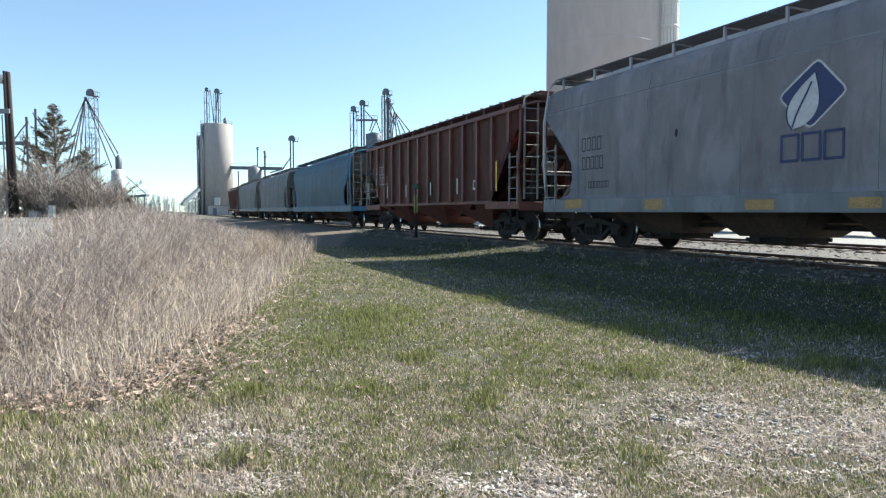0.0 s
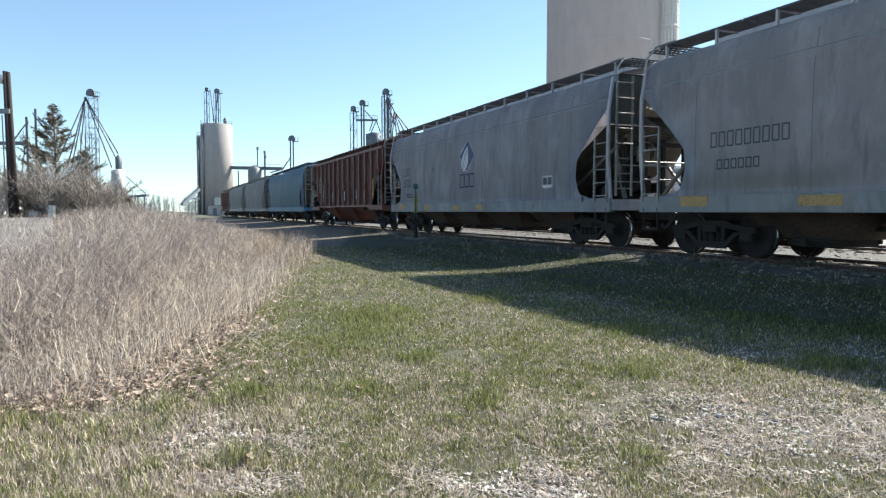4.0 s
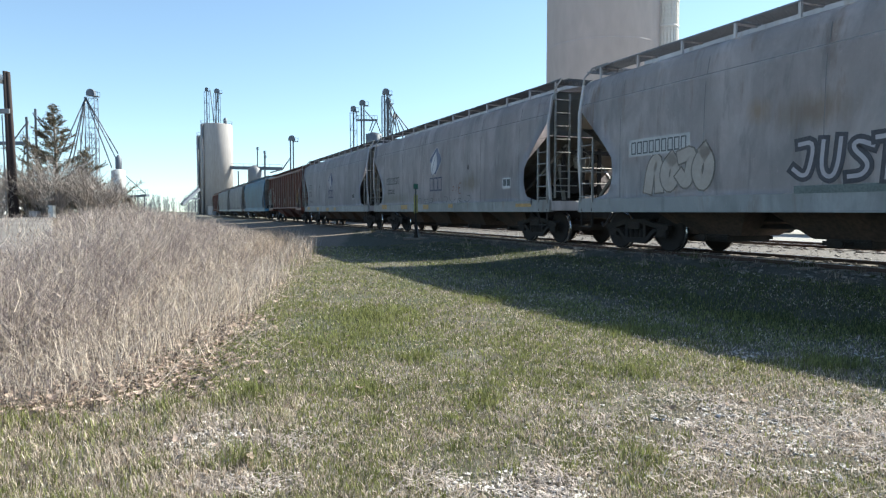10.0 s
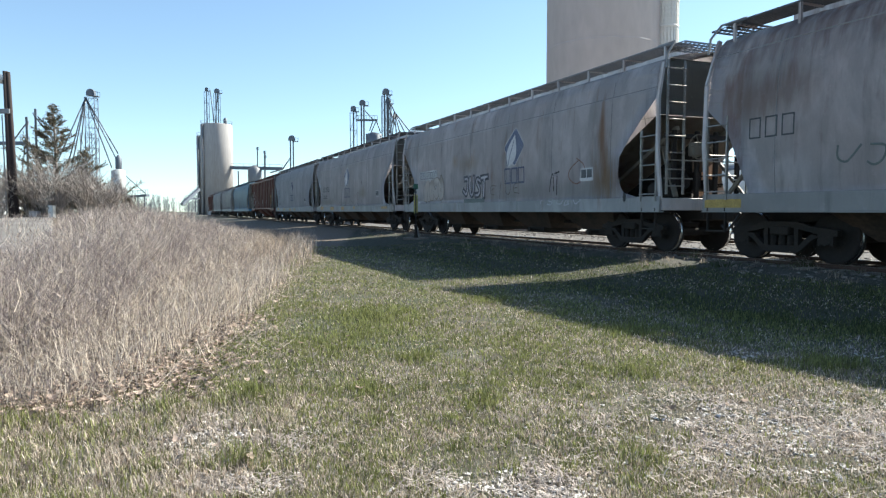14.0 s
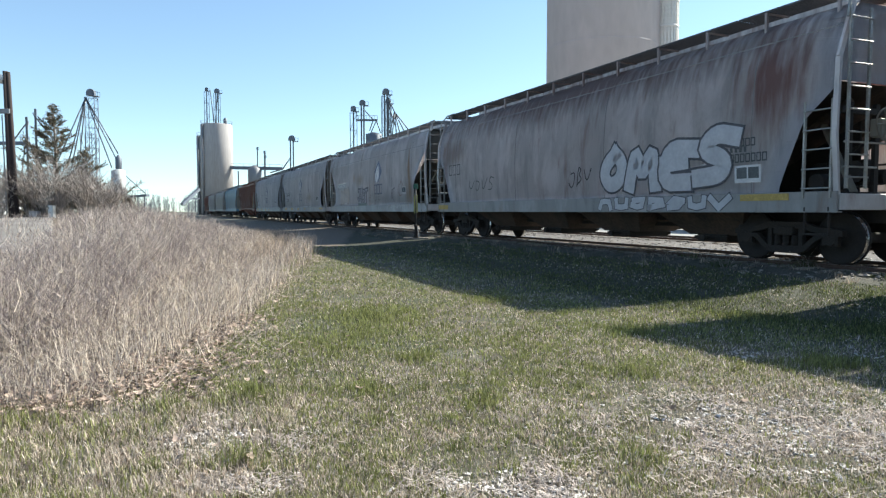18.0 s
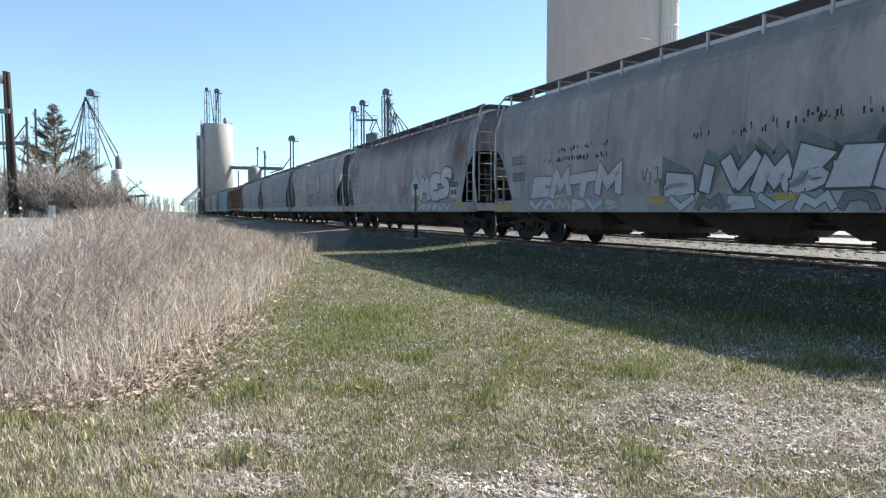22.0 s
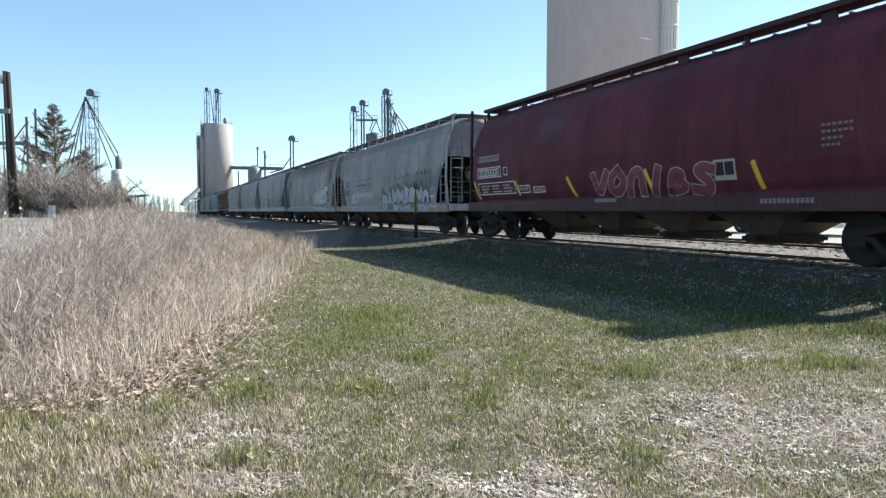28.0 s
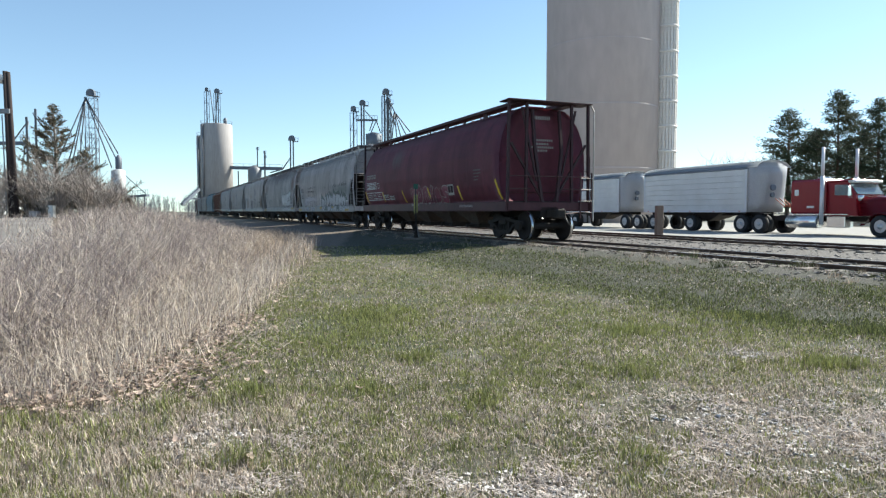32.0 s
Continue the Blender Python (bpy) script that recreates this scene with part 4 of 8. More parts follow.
def build_ground():
    us = np.linspace(-1, 1, 181)
    xs = 2.6 * np.sinh(us * 7.4)
    ys = 8 + 2.6 * np.sinh(us * 7.4)
    verts = [(x, y, ground_z(x, y)) for y in ys for x in xs]
    k = len(xs)
    faces = [(j * k + i, j * k + i + 1, (j + 1) * k + i + 1, (j + 1) * k + i) for j in range(k - 1) for i in range(k - 1)]
    me = bpy.data.meshes.new("ground")
    me.from_pydata(verts, [], faces)
    me.polygons.foreach_set("use_smooth", [True] * len(faces))
    me.materials.append(ground_material())
    return tagged(new("ground", me), "mown grass with bare stony patches and pale gravel yard", "ground", kind="structure")


build_ground()


# ---- tracks ----
def track(n, s0, s1, tie_from, tie_to, label):
    thing = empty("railway_track")
    tagged(thing, label, "railway track", kind="structure")
    head = []
    for off in (-0.7525, 0.7525):
        bm = bmesh.new()
        prof = ((-0.07, -0.17), (0.07, -0.17), (0.07, -0.155), (0.012, -0.13), (0.012, -0.045), (0.037, -0.035), (0.037, -0.004), (0.03, 0), (-0.03, 0), (-0.037, -0.004), (-0.037, -0.035), (-0.012, -0.045), (-0.012, -0.13), (-0.07, -0.155))
        ends = []
        for s in (s0, s1):
            ends.append([bm.verts.new(on_track(s, n + off + a, RAIL_Z + b)) for a, b in prof])
        c = len(prof)
        for k in range(c):
            f = bm.faces.new((ends[0][k], ends[0][(k + 1) % c], ends[1][(k + 1) % c], ends[1][k]))
            f.material_index = 1 if k == 7 else 0
        bm.faces.new(ends[0])
        bm.faces.new(ends[1][::-1])
        bmesh.ops.recalc_face_normals(bm, faces=bm.faces)
        part("rail", bm, [M["rail_side"], M["rail_top"]], thing)
    rnd = random.Random(int(n * 10))
    first = None
    s = tie_from
    while s < tie_to:
        m = Matrix.Translation(on_track(s, n, RAIL_Z - 0.075)) @ Matrix.Rotation(TURN + math.pi / 2 + rnd.uniform(-0.02, 0.02), 4, "Z")
        if first is None:
            bm = bmesh.new()
            box(bm, -0.115, 0.115, -1.28, 1.28, -0.14, 0.005, 0.012)
            first = part("tie", bm, M["tie"], thing)
            first.matrix_basis = m
        else:
            again(first, m)
        s += 0.53
    return thing


track(TRACK_N, -60, 400, -6, 66, "single line with rusty rails bedded in gravel and weeds")
track(TRACK2_N, -60, 400, -12, 50, "dark rusty siding behind the train, sunk in gravel")


# ---- grain elevator ----
def big_silo():
    silo = empty("grain_silo", Matrix.Translation((17.9, 76, 0)))
    tagged(silo, "huge pale concrete grain silo with a ribbed stair column", "silo")
    bm = bmesh.new()
    lathe(bm, [(6.2, -0.3), (6.2, 42), (6.0, 42.3), (0.02, 42.8)], "z", 96)
    part("shaft", bm, M["concrete"], silo)
    for z in (5.6, 12.3, 19.0, 25.7, 32.4):      # lift joints in the slip-formed wall
        bm = bmesh.new()
        lathe(bm, [(6.2, z), (6.208, z + 0.03), (6.208, z + 0.12), (6.2, z + 0.15)], "z", 96)
        part("lift_joint", bm, M["concrete"], silo)
    col = new("stair_column")
    col.parent = silo
    col.matrix_basis = Matrix.Translation((6.45, -2.2, 0))
    bm = bmesh.new()
    lathe(bm, [(1.14, -0.3), (1.14, 41), (0.02, 41.2)], "z", 40)
    part("column_wall", bm, M["concrete_white"], col)
    first = None
    for k in range(15):
        m = Matrix.Translation((0, 0, 2.1 + 2.68 * k))
        if first is None:
            bm = bmesh.new()
            lathe(bm, [(1.14, 0), (1.27, 0.03), (1.27, 0.30), (1.14, 0.33)], "z", 40)
            first = part("band", bm, M["concrete_white"], col)
            first.matrix_basis = m
        else:
            again(first, m)
    first = None
    for k in range(22):
        a = k * 2 * math.pi / 22
        m = Matrix.Rotation(a, 4, "Z") @ Matrix.Translation((1.18, 0, 0))
        if first is None:
            bm = bmesh.new()
            box(bm, -0.06, 0.06, -0.12, 0.12, 0, 40.8, 0.02)
            first = part("rib", bm, M["concrete_white"], col)
            first.matrix_basis = m
        else:
            again(first, m)
    return silo


M["concrete_white"] = material("pale_precast_concrete", (0.68, 0.64, 0.60), 0.85, 0, 0.1, 0.8, 6, 0.1)


def old_silo(x, y, r, top, label):
    silo = empty("grain_silo", Matrix.Translation((x, y, 0)))
    tagged(silo, label, "silo", "old silos of the elevator")
    bm = bmesh.new()
    lathe(bm, [(r, -0.3), (r, top), (r * 0.98, top + 0.2), (0.02, top + 0.5)], "z", 64)
    part("shaft", bm, M["concrete_old"], silo)
    bm = bmesh.new()
    tube(bm, (-r * 0.62, -r * 0.86, 0), (-r * 0.62, -r * 0.86, top), 0.28, seg=8)
    part("downpipe", bm, M["galvanised"], silo)
    bm = bmesh.new()
    for k in range(40):
        a, b = k * math.pi / 20, (k + 1) * math.pi / 20
        tube(bm, (r * math.cos(a), r * math.sin(a), top + 1.0), (r * math.cos(b), r * math.sin(b), top + 1.0), 0.04, seg=4)
        if k % 4 == 0:
            tube(bm, (r * math.cos(a), r * math.sin(a), top), (r * math.cos(a), r * math.sin(a), top + 1.0), 0.04, seg=4)
    part("roof_railing", bm, M["tower_steel"], silo)
    return silo


def leg_tower(x, y, z0, z1, w, label, ducts=2, head=True, posts=True, turn=0.3, bay=3.0, head_w=1.0):
    """A bucket elevator: two trunks or ducts in a braced frame, with a rounded head on top."""
    head_w *= 0.66
    t = empty("bucket_elevator", Matrix.Translation((x, y, 0)) @ Matrix.Rotation(turn, 4, "Z"))
    tagged(t, label, "elevator leg", "elevator legs")
    h = w / 2
    if posts:
        for sx in (-1, 1):
            for sy in (-1, 1):
                bm = bmesh.new()
                bar(bm, (sx * h, sy * h, z0), (sx * h, sy * h, z1), 0.09, 0.09)
                part("post", bm, M["tower_steel"], t)
        bm = bmesh.new()
        n = max(2, int((z1 - z0) / bay))
        for k in range(n + 1):
            z = z0 + k * (z1 - z0) / n
            ring = [(-h, -h, z), (h, -h, z), (h, h, z), (-h, h, z)]
            for p, q in zip(ring, ring[1:] + ring[:1]):
                bar(bm, p, q, 0.055, 0.055)
            if k < n:
                zz = z + (z1 - z0) / n
                bar(bm, (-h, -h, z), (h, -h, zz), 0.04, 0.04)
                bar(bm, (h, -h, z), (h, h, zz), 0.04, 0.04)
                bar(bm, (-h, h, z), (h, h, zz), 0.04, 0.04)
                bar(bm, (-h, h, z), (-h, -h, zz), 0.04, 0.04)
        part("bracing", bm, M["tower_steel"], t)
    for k in range(ducts):
        bm = bmesh.new()
        xx = (k - (ducts - 1) / 2) * 0.62 * head_w
        box(bm, xx - 0.14, xx + 0.14, -0.14, 0.14, z0, z1 + 0.4)
        part("trunk", bm, M["duct"], t)
    if head:
        bm = bmesh.new()
        prof = [(-0.75 * head_w, z1 + 0.3), (0.75 * head_w, z1 + 0.3)] + [(0.75 * head_w * math.cos(a), z1 + 0.75 + 0.75 * head_w * math.sin(a)) for a in np.linspace(0, math.pi, 9)]
        prism(bm, prof, -0.4, 0.4)
        part("head", bm, M["tower_steel"], t)
        bm = bmesh.new()
        box(bm, 0.3 * head_w, 1.45 * head_w, -0.5, 0.5, z1 + 0.15, z1 + 0.25)
        for xx in (0.4 * head_w, 1.4 * head_w):
            for yy in (-0.45, 0.45):
                bar(bm, (xx, yy, z1 + 0.25), (xx, yy, z1 + 0.95), 0.035, 0.035)
        for yy in (-0.45, 0.45):
            bar(bm, (0.4 * head_w, yy, z1 + 0.95), (1.4 * head_w, yy, z1 + 0.95), 0.035, 0.035)
        part("service_platform", bm, M["tower_steel"], t)
    return t


def spouts(name, label, pairs, r=0.16, category="grain spout"):
    """Spouts from one distributor: each a round pipe with flanges."""
    r *= 0.6
    t = empty(name)
    tagged(t, label, category)
    for a, b in pairs:
        bm = bmesh.new()
        tube(bm, a, b, r, seg=8)
        a, b = Vector(a), Vector(b)
        for k in (0.25, 0.5, 0.75):
            p = a.lerp(b, k)
            d = (b - a).normalized() * 0.08
            tube(bm, p - d, p + d, r * 1.35, seg=8)
        part("pipe", bm, M["duct"], t)
    return t


M["duct"] = material("galvanised_duct", (0.13, 0.14, 0.16), 0.5, 0.3, 0.15, 1, 10, 0.05, second=(0.09, 0.095, 0.11))


def hopper_bin(x, y, r, z0, z1, z2, mat, label, legs=True):
    t = empty("storage_bin", Matrix.Translation((x, y, 0)))
    tagged(t, label, "storage bin")
    bm = bmesh.new()
    lathe(bm, [(0.25, z0 - r * 0.9), (r, z0), (r, z1), (r * 0.3, z2), (0.02, z2 + 0.1)], "z", 28)
    part("shell", bm, mat, t)
    if legs:
        for k in range(4):
            a = math.pi / 4 + k * math.pi / 2
            bm = bmesh.new()
            bar(bm, (r * math.cos(a), r * math.sin(a), -0.3), (r * math.cos(a), r * math.sin(a), z0 + 0.5), 0.2, 0.2)
            part("leg", bm, M["tower_steel"], t)
    return t


def conveyor(a, b, w, h, label, legs=0):
    t = empty("conveyor")
    tagged(t, label, "conveyor")
    bm = bmesh.new()
    bar(bm, a, b, w, h)
    part("casing", bm, M["tower_steel"], t)
    bm = bmesh.new()
    up = Vector((0, 0, h / 2 + 0.7))
    a, b = Vector(a), Vector(b)
    bar(bm, a + up, b + up, 0.06, 0.06)
    for k in range(9):
        p = a.lerp(b, k / 8)
        bar(bm, p, p + up, 0.06, 0.06)
    part("handrail", bm, M["tower_steel"], t)
    for k in range(legs):
        p = a.lerp(b, (k + 0.5) / legs)
        bm = bmesh.new()
        bar(bm, (p.x, p.y, -0.2), p, 0.18, 0.18)
        part("support", bm, M["tower_steel"], t)
    return t


big_silo()
old_silo(-64.0, 190, 4.3, 25.3, "old grey concrete silo with roof machinery")
old_silo(-68.6, 199, 4.2, 23.0, "shorter grey concrete silo beside the main one")
# machinery on the old silo
leg_tower(-66.6, 190, 25.2, 34.7, 1.3, "slim lattice leg on the old silo roof", 1, head_w=0.9)
leg_tower(-63.7, 190, 25.2, 34.1, 1.7, "twin-trunk leg standing on the old silo roof", 2, head_w=1.5)
spouts("roof_spout", "crossing spouts on the old silo roof", [((-65.56, 190.0, 35.14), (-64.63, 190.0, 25.68)), ((-63.51, 190.0, 34.35), (-64.31, 190.0, 25.68))], 0.22)
hopper_bin(-61.0, 188.5, 0.5, 25.6, 26.9, 27.2, M["tower_steel"], "small dark vent on the old silo roof", False)
conveyor((-59.91, 189.0, 13.39), (-45.25, 189.0, 13.07), 1.0, 0.9, "long overhead conveyor bridge between the bins", 0)
hopper_bin(-53.09, 189, 1.9, 8.5, 12.91, 14.02, M["galvanised"], "squat grey bin under the conveyor bridge")
leg_tower(-52.27, 189, 0, 18.14, 0.8, "thin mast-like leg above the squat bin", 1, head=True, posts=False, head_w=0.5)
leg_tower(-50.67, 191, 0, 16.08, 0.8, "short leg beside the squat bin", 1, head=True, posts=False, head_w=0.5)
leg_tower(-50.04, 188, 0, 17.03, 0.8, "narrow leg beside the squat bin", 1, head=True, posts=False, head_w=0.5)
leg_tower(-33.77, 150, 0, 16.5, 1.1, "free-standing twin-trunk leg behind the train", 2, posts=False, head_w=1.5)
spouts("leg_spout", "bent spout beside the free-standing leg", [((-33.98, 150.0, 13.24), (-35.92, 150.0, 10.48)), ((-35.92, 150.0, 10.48), (-38.71, 150.0, 9.72))], 0.22)
leg_tower(-48.9, 160, 0, 10.3, 0.5, "short dark mast near the silo foot", 1, head=False, posts=False)
# middle elevator, beyond the train
leg_tower(-17.28, 130, 0, 20.08, 1.3, "braced elevator leg behind the train", 1, head_w=1.1, turn=0.1)
leg_tower(-15.64, 131, 0, 21.38, 1.0, "solid-cased elevator leg behind the train", 2, head_w=1.2, posts=False, turn=0.0)
leg_tower(-11.04, 130, 0, 23.32, 1.5, "tall braced leg with many spouts", 2, head_w=1.3, turn=0.2)
leg_tower(-10.93, 134, 0, 22.22, 1.2, "second leg close behind the tall one", 1, head_w=1.1, turn=0.2)
spouts("leg_spout", "fan of spouts running down from the tall leg",
       [((-10.68, 130.0, 23.1), (-9.38, 130.0, 20.3))] + [((-9.38, 130.0, 20.3), q) for q in ((-6.34, 130.0, 16.4), (-7.21, 132.0, 15.98), (-8.07, 128.0, 15.42), (-9.03, 131.0, 15.54), (-9.84, 130.0, 15.21), (-10.51, 133.0, 16.54))]
       + [((-10.68, 130.0, 22.24), (-9.1, 129.0, 17.25))], 0.17)
hopper_bin(-13.44, 131, 1.6, 13.46, 16.08, 16.41, M["tower_steel"], "dark cleaner bin between the legs", False)
conveyor((-16.94, 131.0, 18.81), (-12.76, 131.0, 18.81), 0.5, 0.35, "short overhead conveyor between the legs")
spouts("leg_spout", "short spouts into the cleaner bin", [((-12.98, 131.0, 18.7), (-14.09, 131.0, 16.3)), ((-12.98, 131.0, 18.7), (-12.11, 131.0, 16.3)), ((-13.64, 131.0, 18.7), (-14.31, 131.0, 16.74)), ((-15.17, 131.0, 20.66), (-13.42, 131.0, 18.7))], 0.15)
# left elevator, beyond the weeds
leg_tower(-57.4, 110, 0, 19.6, 1.5, "tall ladder-like elevator leg beyond the weeds", 0, head_w=1.3, turn=0.1, bay=1.6)
leg_tower(-59.11, 112, 0, 14.01, 1.8, "low braced frame beside the tall leg", 0, head=False, turn=0.1)
spouts("leg_spout", "long spouts fanning out from the tall leg",
       [((-58.3, 110.0, 19.6), q) for q in ((-52.29, 108.0, 10.39), (-53.12, 110.0, 8.72), (-55.33, 112.0, 8.39), (-61.58, 111.0, 8.04), (-62.65, 108.0, 7.86), (-61.57, 113.0, 7.22))] + [((-58.3, 110.0, 19.6), (-61.2, 109.0, 7.92))], 0.16)
hopper_bin(-53.31, 110, 1.1, 4.0, 7.7, 8.07, M["bin_white"], "white round bin with dark top gear")
hopper_bin(-53.21, 110, 0.5, 8.17, 9.82, 10.28, M["tower_steel"], "dark cyclone on the white bin", False)
conveyor((-49.51, 105.0, 3.34), (-46.31, 105.0, 3.61), 1.2, 0.35, "low loading platform beyond the weeds", 3)
spouts("leg_spout", "slanting spout down to the loading platform", [((-51.2, 108.0, 6.86), (-46.31, 105.0, 3.52))], 0.1)
leg_tower(-61.88, 100, 0, 14.71, 0.7, "dark leg behind the cedar", 1, head=False, posts=False)
leg_tower(-61.13, 101, 0, 16.04, 0.7, "taller dark leg behind the cedar", 1, head=False, posts=False)
spouts("leg_spout", "spouts spreading from the legs behind the cedar", [((-60.92, 100.0, 15.7), (-58.19, 100.0, 11.96)), ((-61.63, 100.0, 14.54), (-64.27, 100.0, 11.21)), ((-61.64, 100.0, 14.37), (-63.16, 100.0, 4.84)), ((-60.77, 100.0, 15.29), (-58.11, 101.0, 11.64))], 0.15)
conveyor((-66.8, 100.0, 11.21), (-61.58, 100.0, 11.21), 0.6, 0.5, "overhead conveyor behind the pole")


# ---- low buildings and posts ----
def low_building(x, y, w, d, h, mat, label, turn=0.0):
    t = empty("shed", Matrix.Translation((x, y, -0.1)) @ Matrix.Rotation(turn, 4, "Z"))
    tagged(t, label, "shed", "sheds of the elevator")
    bm = bmesh.new()
    box(bm, -w / 2, w / 2, -d / 2, d / 2, 0, h)
    part("wall", bm, mat, t)
    bm = bmesh.new()
    box(bm, -w / 2 - 0.2, w / 2 + 0.2, -d / 2 - 0.2, d / 2 + 0.2, h, h + 0.18, 0.03)
    part("roof", bm, M["galvanised"], t)
    bm = bmesh.new()
    box(bm, -w * 0.3, -w * 0.3 + 1.0, -d / 2 - 0.05, -d / 2 - 0.004, 0.0, 2.05)
    part("door", bm, M["tower_steel"], t)
    return t


low_building(-58.64, 178, 6.5, 4, 2.6, M["concrete_old"], "low grey block building at the silo foot")
low_building(-62.1, 184, 1.3, 1.0, 5.0, M["bin_white"], "narrow white housing against the silo foot")
low_building(-42.39, 62, 4.0, 5, 4.0, M["bin_white"], "white shed behind the utility pole")
conveyor((-66.41, 170.0, 2.86), (-64.94, 178.0, 6.99), 0.8, 0.7, "inclined dark conveyor up to the silo")
conveyor((-67.74, 175.0, 4.39), (-64.84, 178.0, 4.44), 0.5, 0.4, "short level conveyor at the silo foot", 2)


def utility_pole():
    p = empty("utility_pole", Matrix.Translation((-22.45, 35, -0.2)))
    tagged(p, "dark creosoted pair of poles with a pale bracket", "utility pole")
    for x, r, h in ((-0.10, 0.15, 8.55), (0.16, 0.10, 8.5)):
        bm = bmesh.new()
        tube(bm, (x, 0, 0), (x - 0.12 if x < 0 else x - 0.22, 0, h), r * 1.15, r * 0.85, seg=14)
        part("pole", bm, M["pole"], p)
    bm = bmesh.new()
    box(bm, -0.9, 0.05, -0.24, -0.14, 6.35, 6.60, 0.01)
    part("bracket", bm, M["galvanised"], p)
    bm = bmesh.new()
    tube(bm, (-0.42, -0.1, 7.9), (-0.34, -0.1, 8.35), 0.10, seg=10)
    part("insulator", bm, M["bin_white"], p)
    bm = bmesh.new()
    tube(bm, (-0.28, -0.17, 0), (-0.38, -0.15, 6.3), 0.03, seg=6)
    part("conduit", bm, M["galvanised"], p)
    return p


utility_pole()


def marker_block(x, y, w, h, mat, label):
    bm = bmesh.new()
    box(bm, -w / 2, w / 2, -w / 2, w / 2, -0.2, h, 0.02)
    ob = part("marker_post", bm, mat)
    ob.matrix_basis = Matrix.Translation((x, y, 0))
    return tagged(ob, label, "marker post")


def build_road():
    """The gravel road on the bank, running off beyond the weeds."""
    verts, faces = [], []
    nv, nu = 26, 9
    for k in range(nv):
        y = 17.5 * (75 / 17.5) ** (k / (nv - 1))
        for i in range(nu):
            x = -y * (0.585 + 0.42 * i / (nu - 1))
            verts.append((x, y, ground_z(x, y) + 0.03))
    for k in range(nv - 1):
        for i in range(nu - 1):
            a = k * nu + i
            faces.append((a + 1, a, a + nu, a + nu + 1))
    me = bpy.data.meshes.new("road")
    me.from_pydata(verts, [], faces)
    me.materials.append(material("worn_grey_road", (0.23, 0.208, 0.195), 0.9, 0, 0.4, 0.6, 6.0, 0.3, second=(0.13, 0.115, 0.10), stretch=(0.25, 1.6, 1)))
    tagged(new("road", me), "worn pale grey gravel road beyond the weeds", "road", kind="structure")


build_road()
marker_block(-19.91, 34, 0.26, 1.4, M["bin_white"], "short white concrete block by the road")
marker_block(-21.09, 34.5, 0.40, 1.12, M["concrete_old"], "low pale stone by the road")
M["tie_post"] = material("upright_tie_wood", (0.20, 0.15, 0.12), 0.9, 0, 0.3, 3, 40, 0.4, stretch=(6, 6, 0.6))
marker_block(8.74, 27, 0.28, 1.34, M["tie_post"], "weathered brown tie set upright beside the siding")


# ---- switch stand ----
def switch_stand():
    s = empty("switch_stand", Matrix.Translation(on_track(24.5, 9.25, -0.02)))
    tagged(s, "switch stand with small green target and yellow strip beside the track", "switch stand")
    bm = bmesh.new()
    box(bm, -0.5, 0.5, -0.12, 0.12, 0.0, 0.10, 0.01)
    part("base_tie", bm, M["tie"], s)
    bm = bmesh.new()
    lathe(bm, [(0.10, 0.10), (0.07, 0.2), (0.05, 0.5), (0.08, 0.55), (0.03, 0.62)], "z", 12)
    part("stand", bm, M["steel_dark"], s)
    bm = bmesh.new()
    tube(bm, (0, 0, 0.6), (0, 0, 2.05), 0.028, seg=8)
    part("mast", bm, M["black"], s)
    bm = bmesh.new()
    box(bm, -0.09, 0.09, -0.012, 0.012, 2.0, 2.20, 0.005)
    part("target", bm, M["green"], s, "small green target plate")
    for x in (-0.05, 0.05):
        bm = bmesh.new()
        prism(bm, [(x - 0.028, 1.10), (x, 1.02), (x + 0.028, 1.10), (x + 0.028, 1.72), (x, 1.82), (x - 0.028, 1.72)], -0.05, -0.035)
        part("reflector_strip", bm, M["yellow_pale"], s, "pale yellow reflective strip")
    bm = bmesh.new()
    tube(bm, (0.05, 0, 0.55), (0.12, -0.05, 0.14), 0.022, seg=6)
    part("throw_lever", bm, M["galvanised"], s)
    return s


M["green"] = material("green_target_paint", (0.02, 0.11, 0.075), 0.6, 0, 0.15, 8, 40, 0.05)
M["yellow_pale"] = material("pale_yellow_reflector", (0.30, 0.27, 0.09), 0.6, 0, 0.15, 8, 40, 0.05)
switch_stand()


# ---- the lorry and its two trailers ----
M["red_paint"] = material("dark_red_lorry_paint", (0.20, 0.010, 0.018), 0.25, 0.1, 0.08, 1, 20, 0.02)
M["chrome"] = material("chrome", (0.80, 0.79, 0.78), 0.26, 1.0, 0.05, 4, 30, 0.0)
M["alu"] = material("brushed_aluminium_skin", (0.62, 0.62, 0.645), 0.40, 0.15, 0.08, 0.8, 14, 0.03)
M["white_panel"] = material("white_trailer_panel", (0.66, 0.65, 0.635), 0.4, 0.0, 0.05, 1.2, 16, 0.02, second=(0.56, 0.545, 0.52))
M["rim"] = material("polished_alloy_rim", (0.55, 0.55, 0.56), 0.35, 0.4, 0.1, 4, 30, 0.0)
M["tarp"] = material("grey_tarpaulin", (0.40, 0.42, 0.45), 0.7, 0, 0.15, 1.5, 20, 0.2)
M["rubber"] = material("tyre_rubber", (0.025, 0.025, 0.027), 0.85, 0, 0.25, 6, 50, 0.2)
M["lamp_amber"] = material("amber_marker_lens", (0.55, 0.10, 0.03), 0.3, 0, 0.1, 6, 40, 0.0)


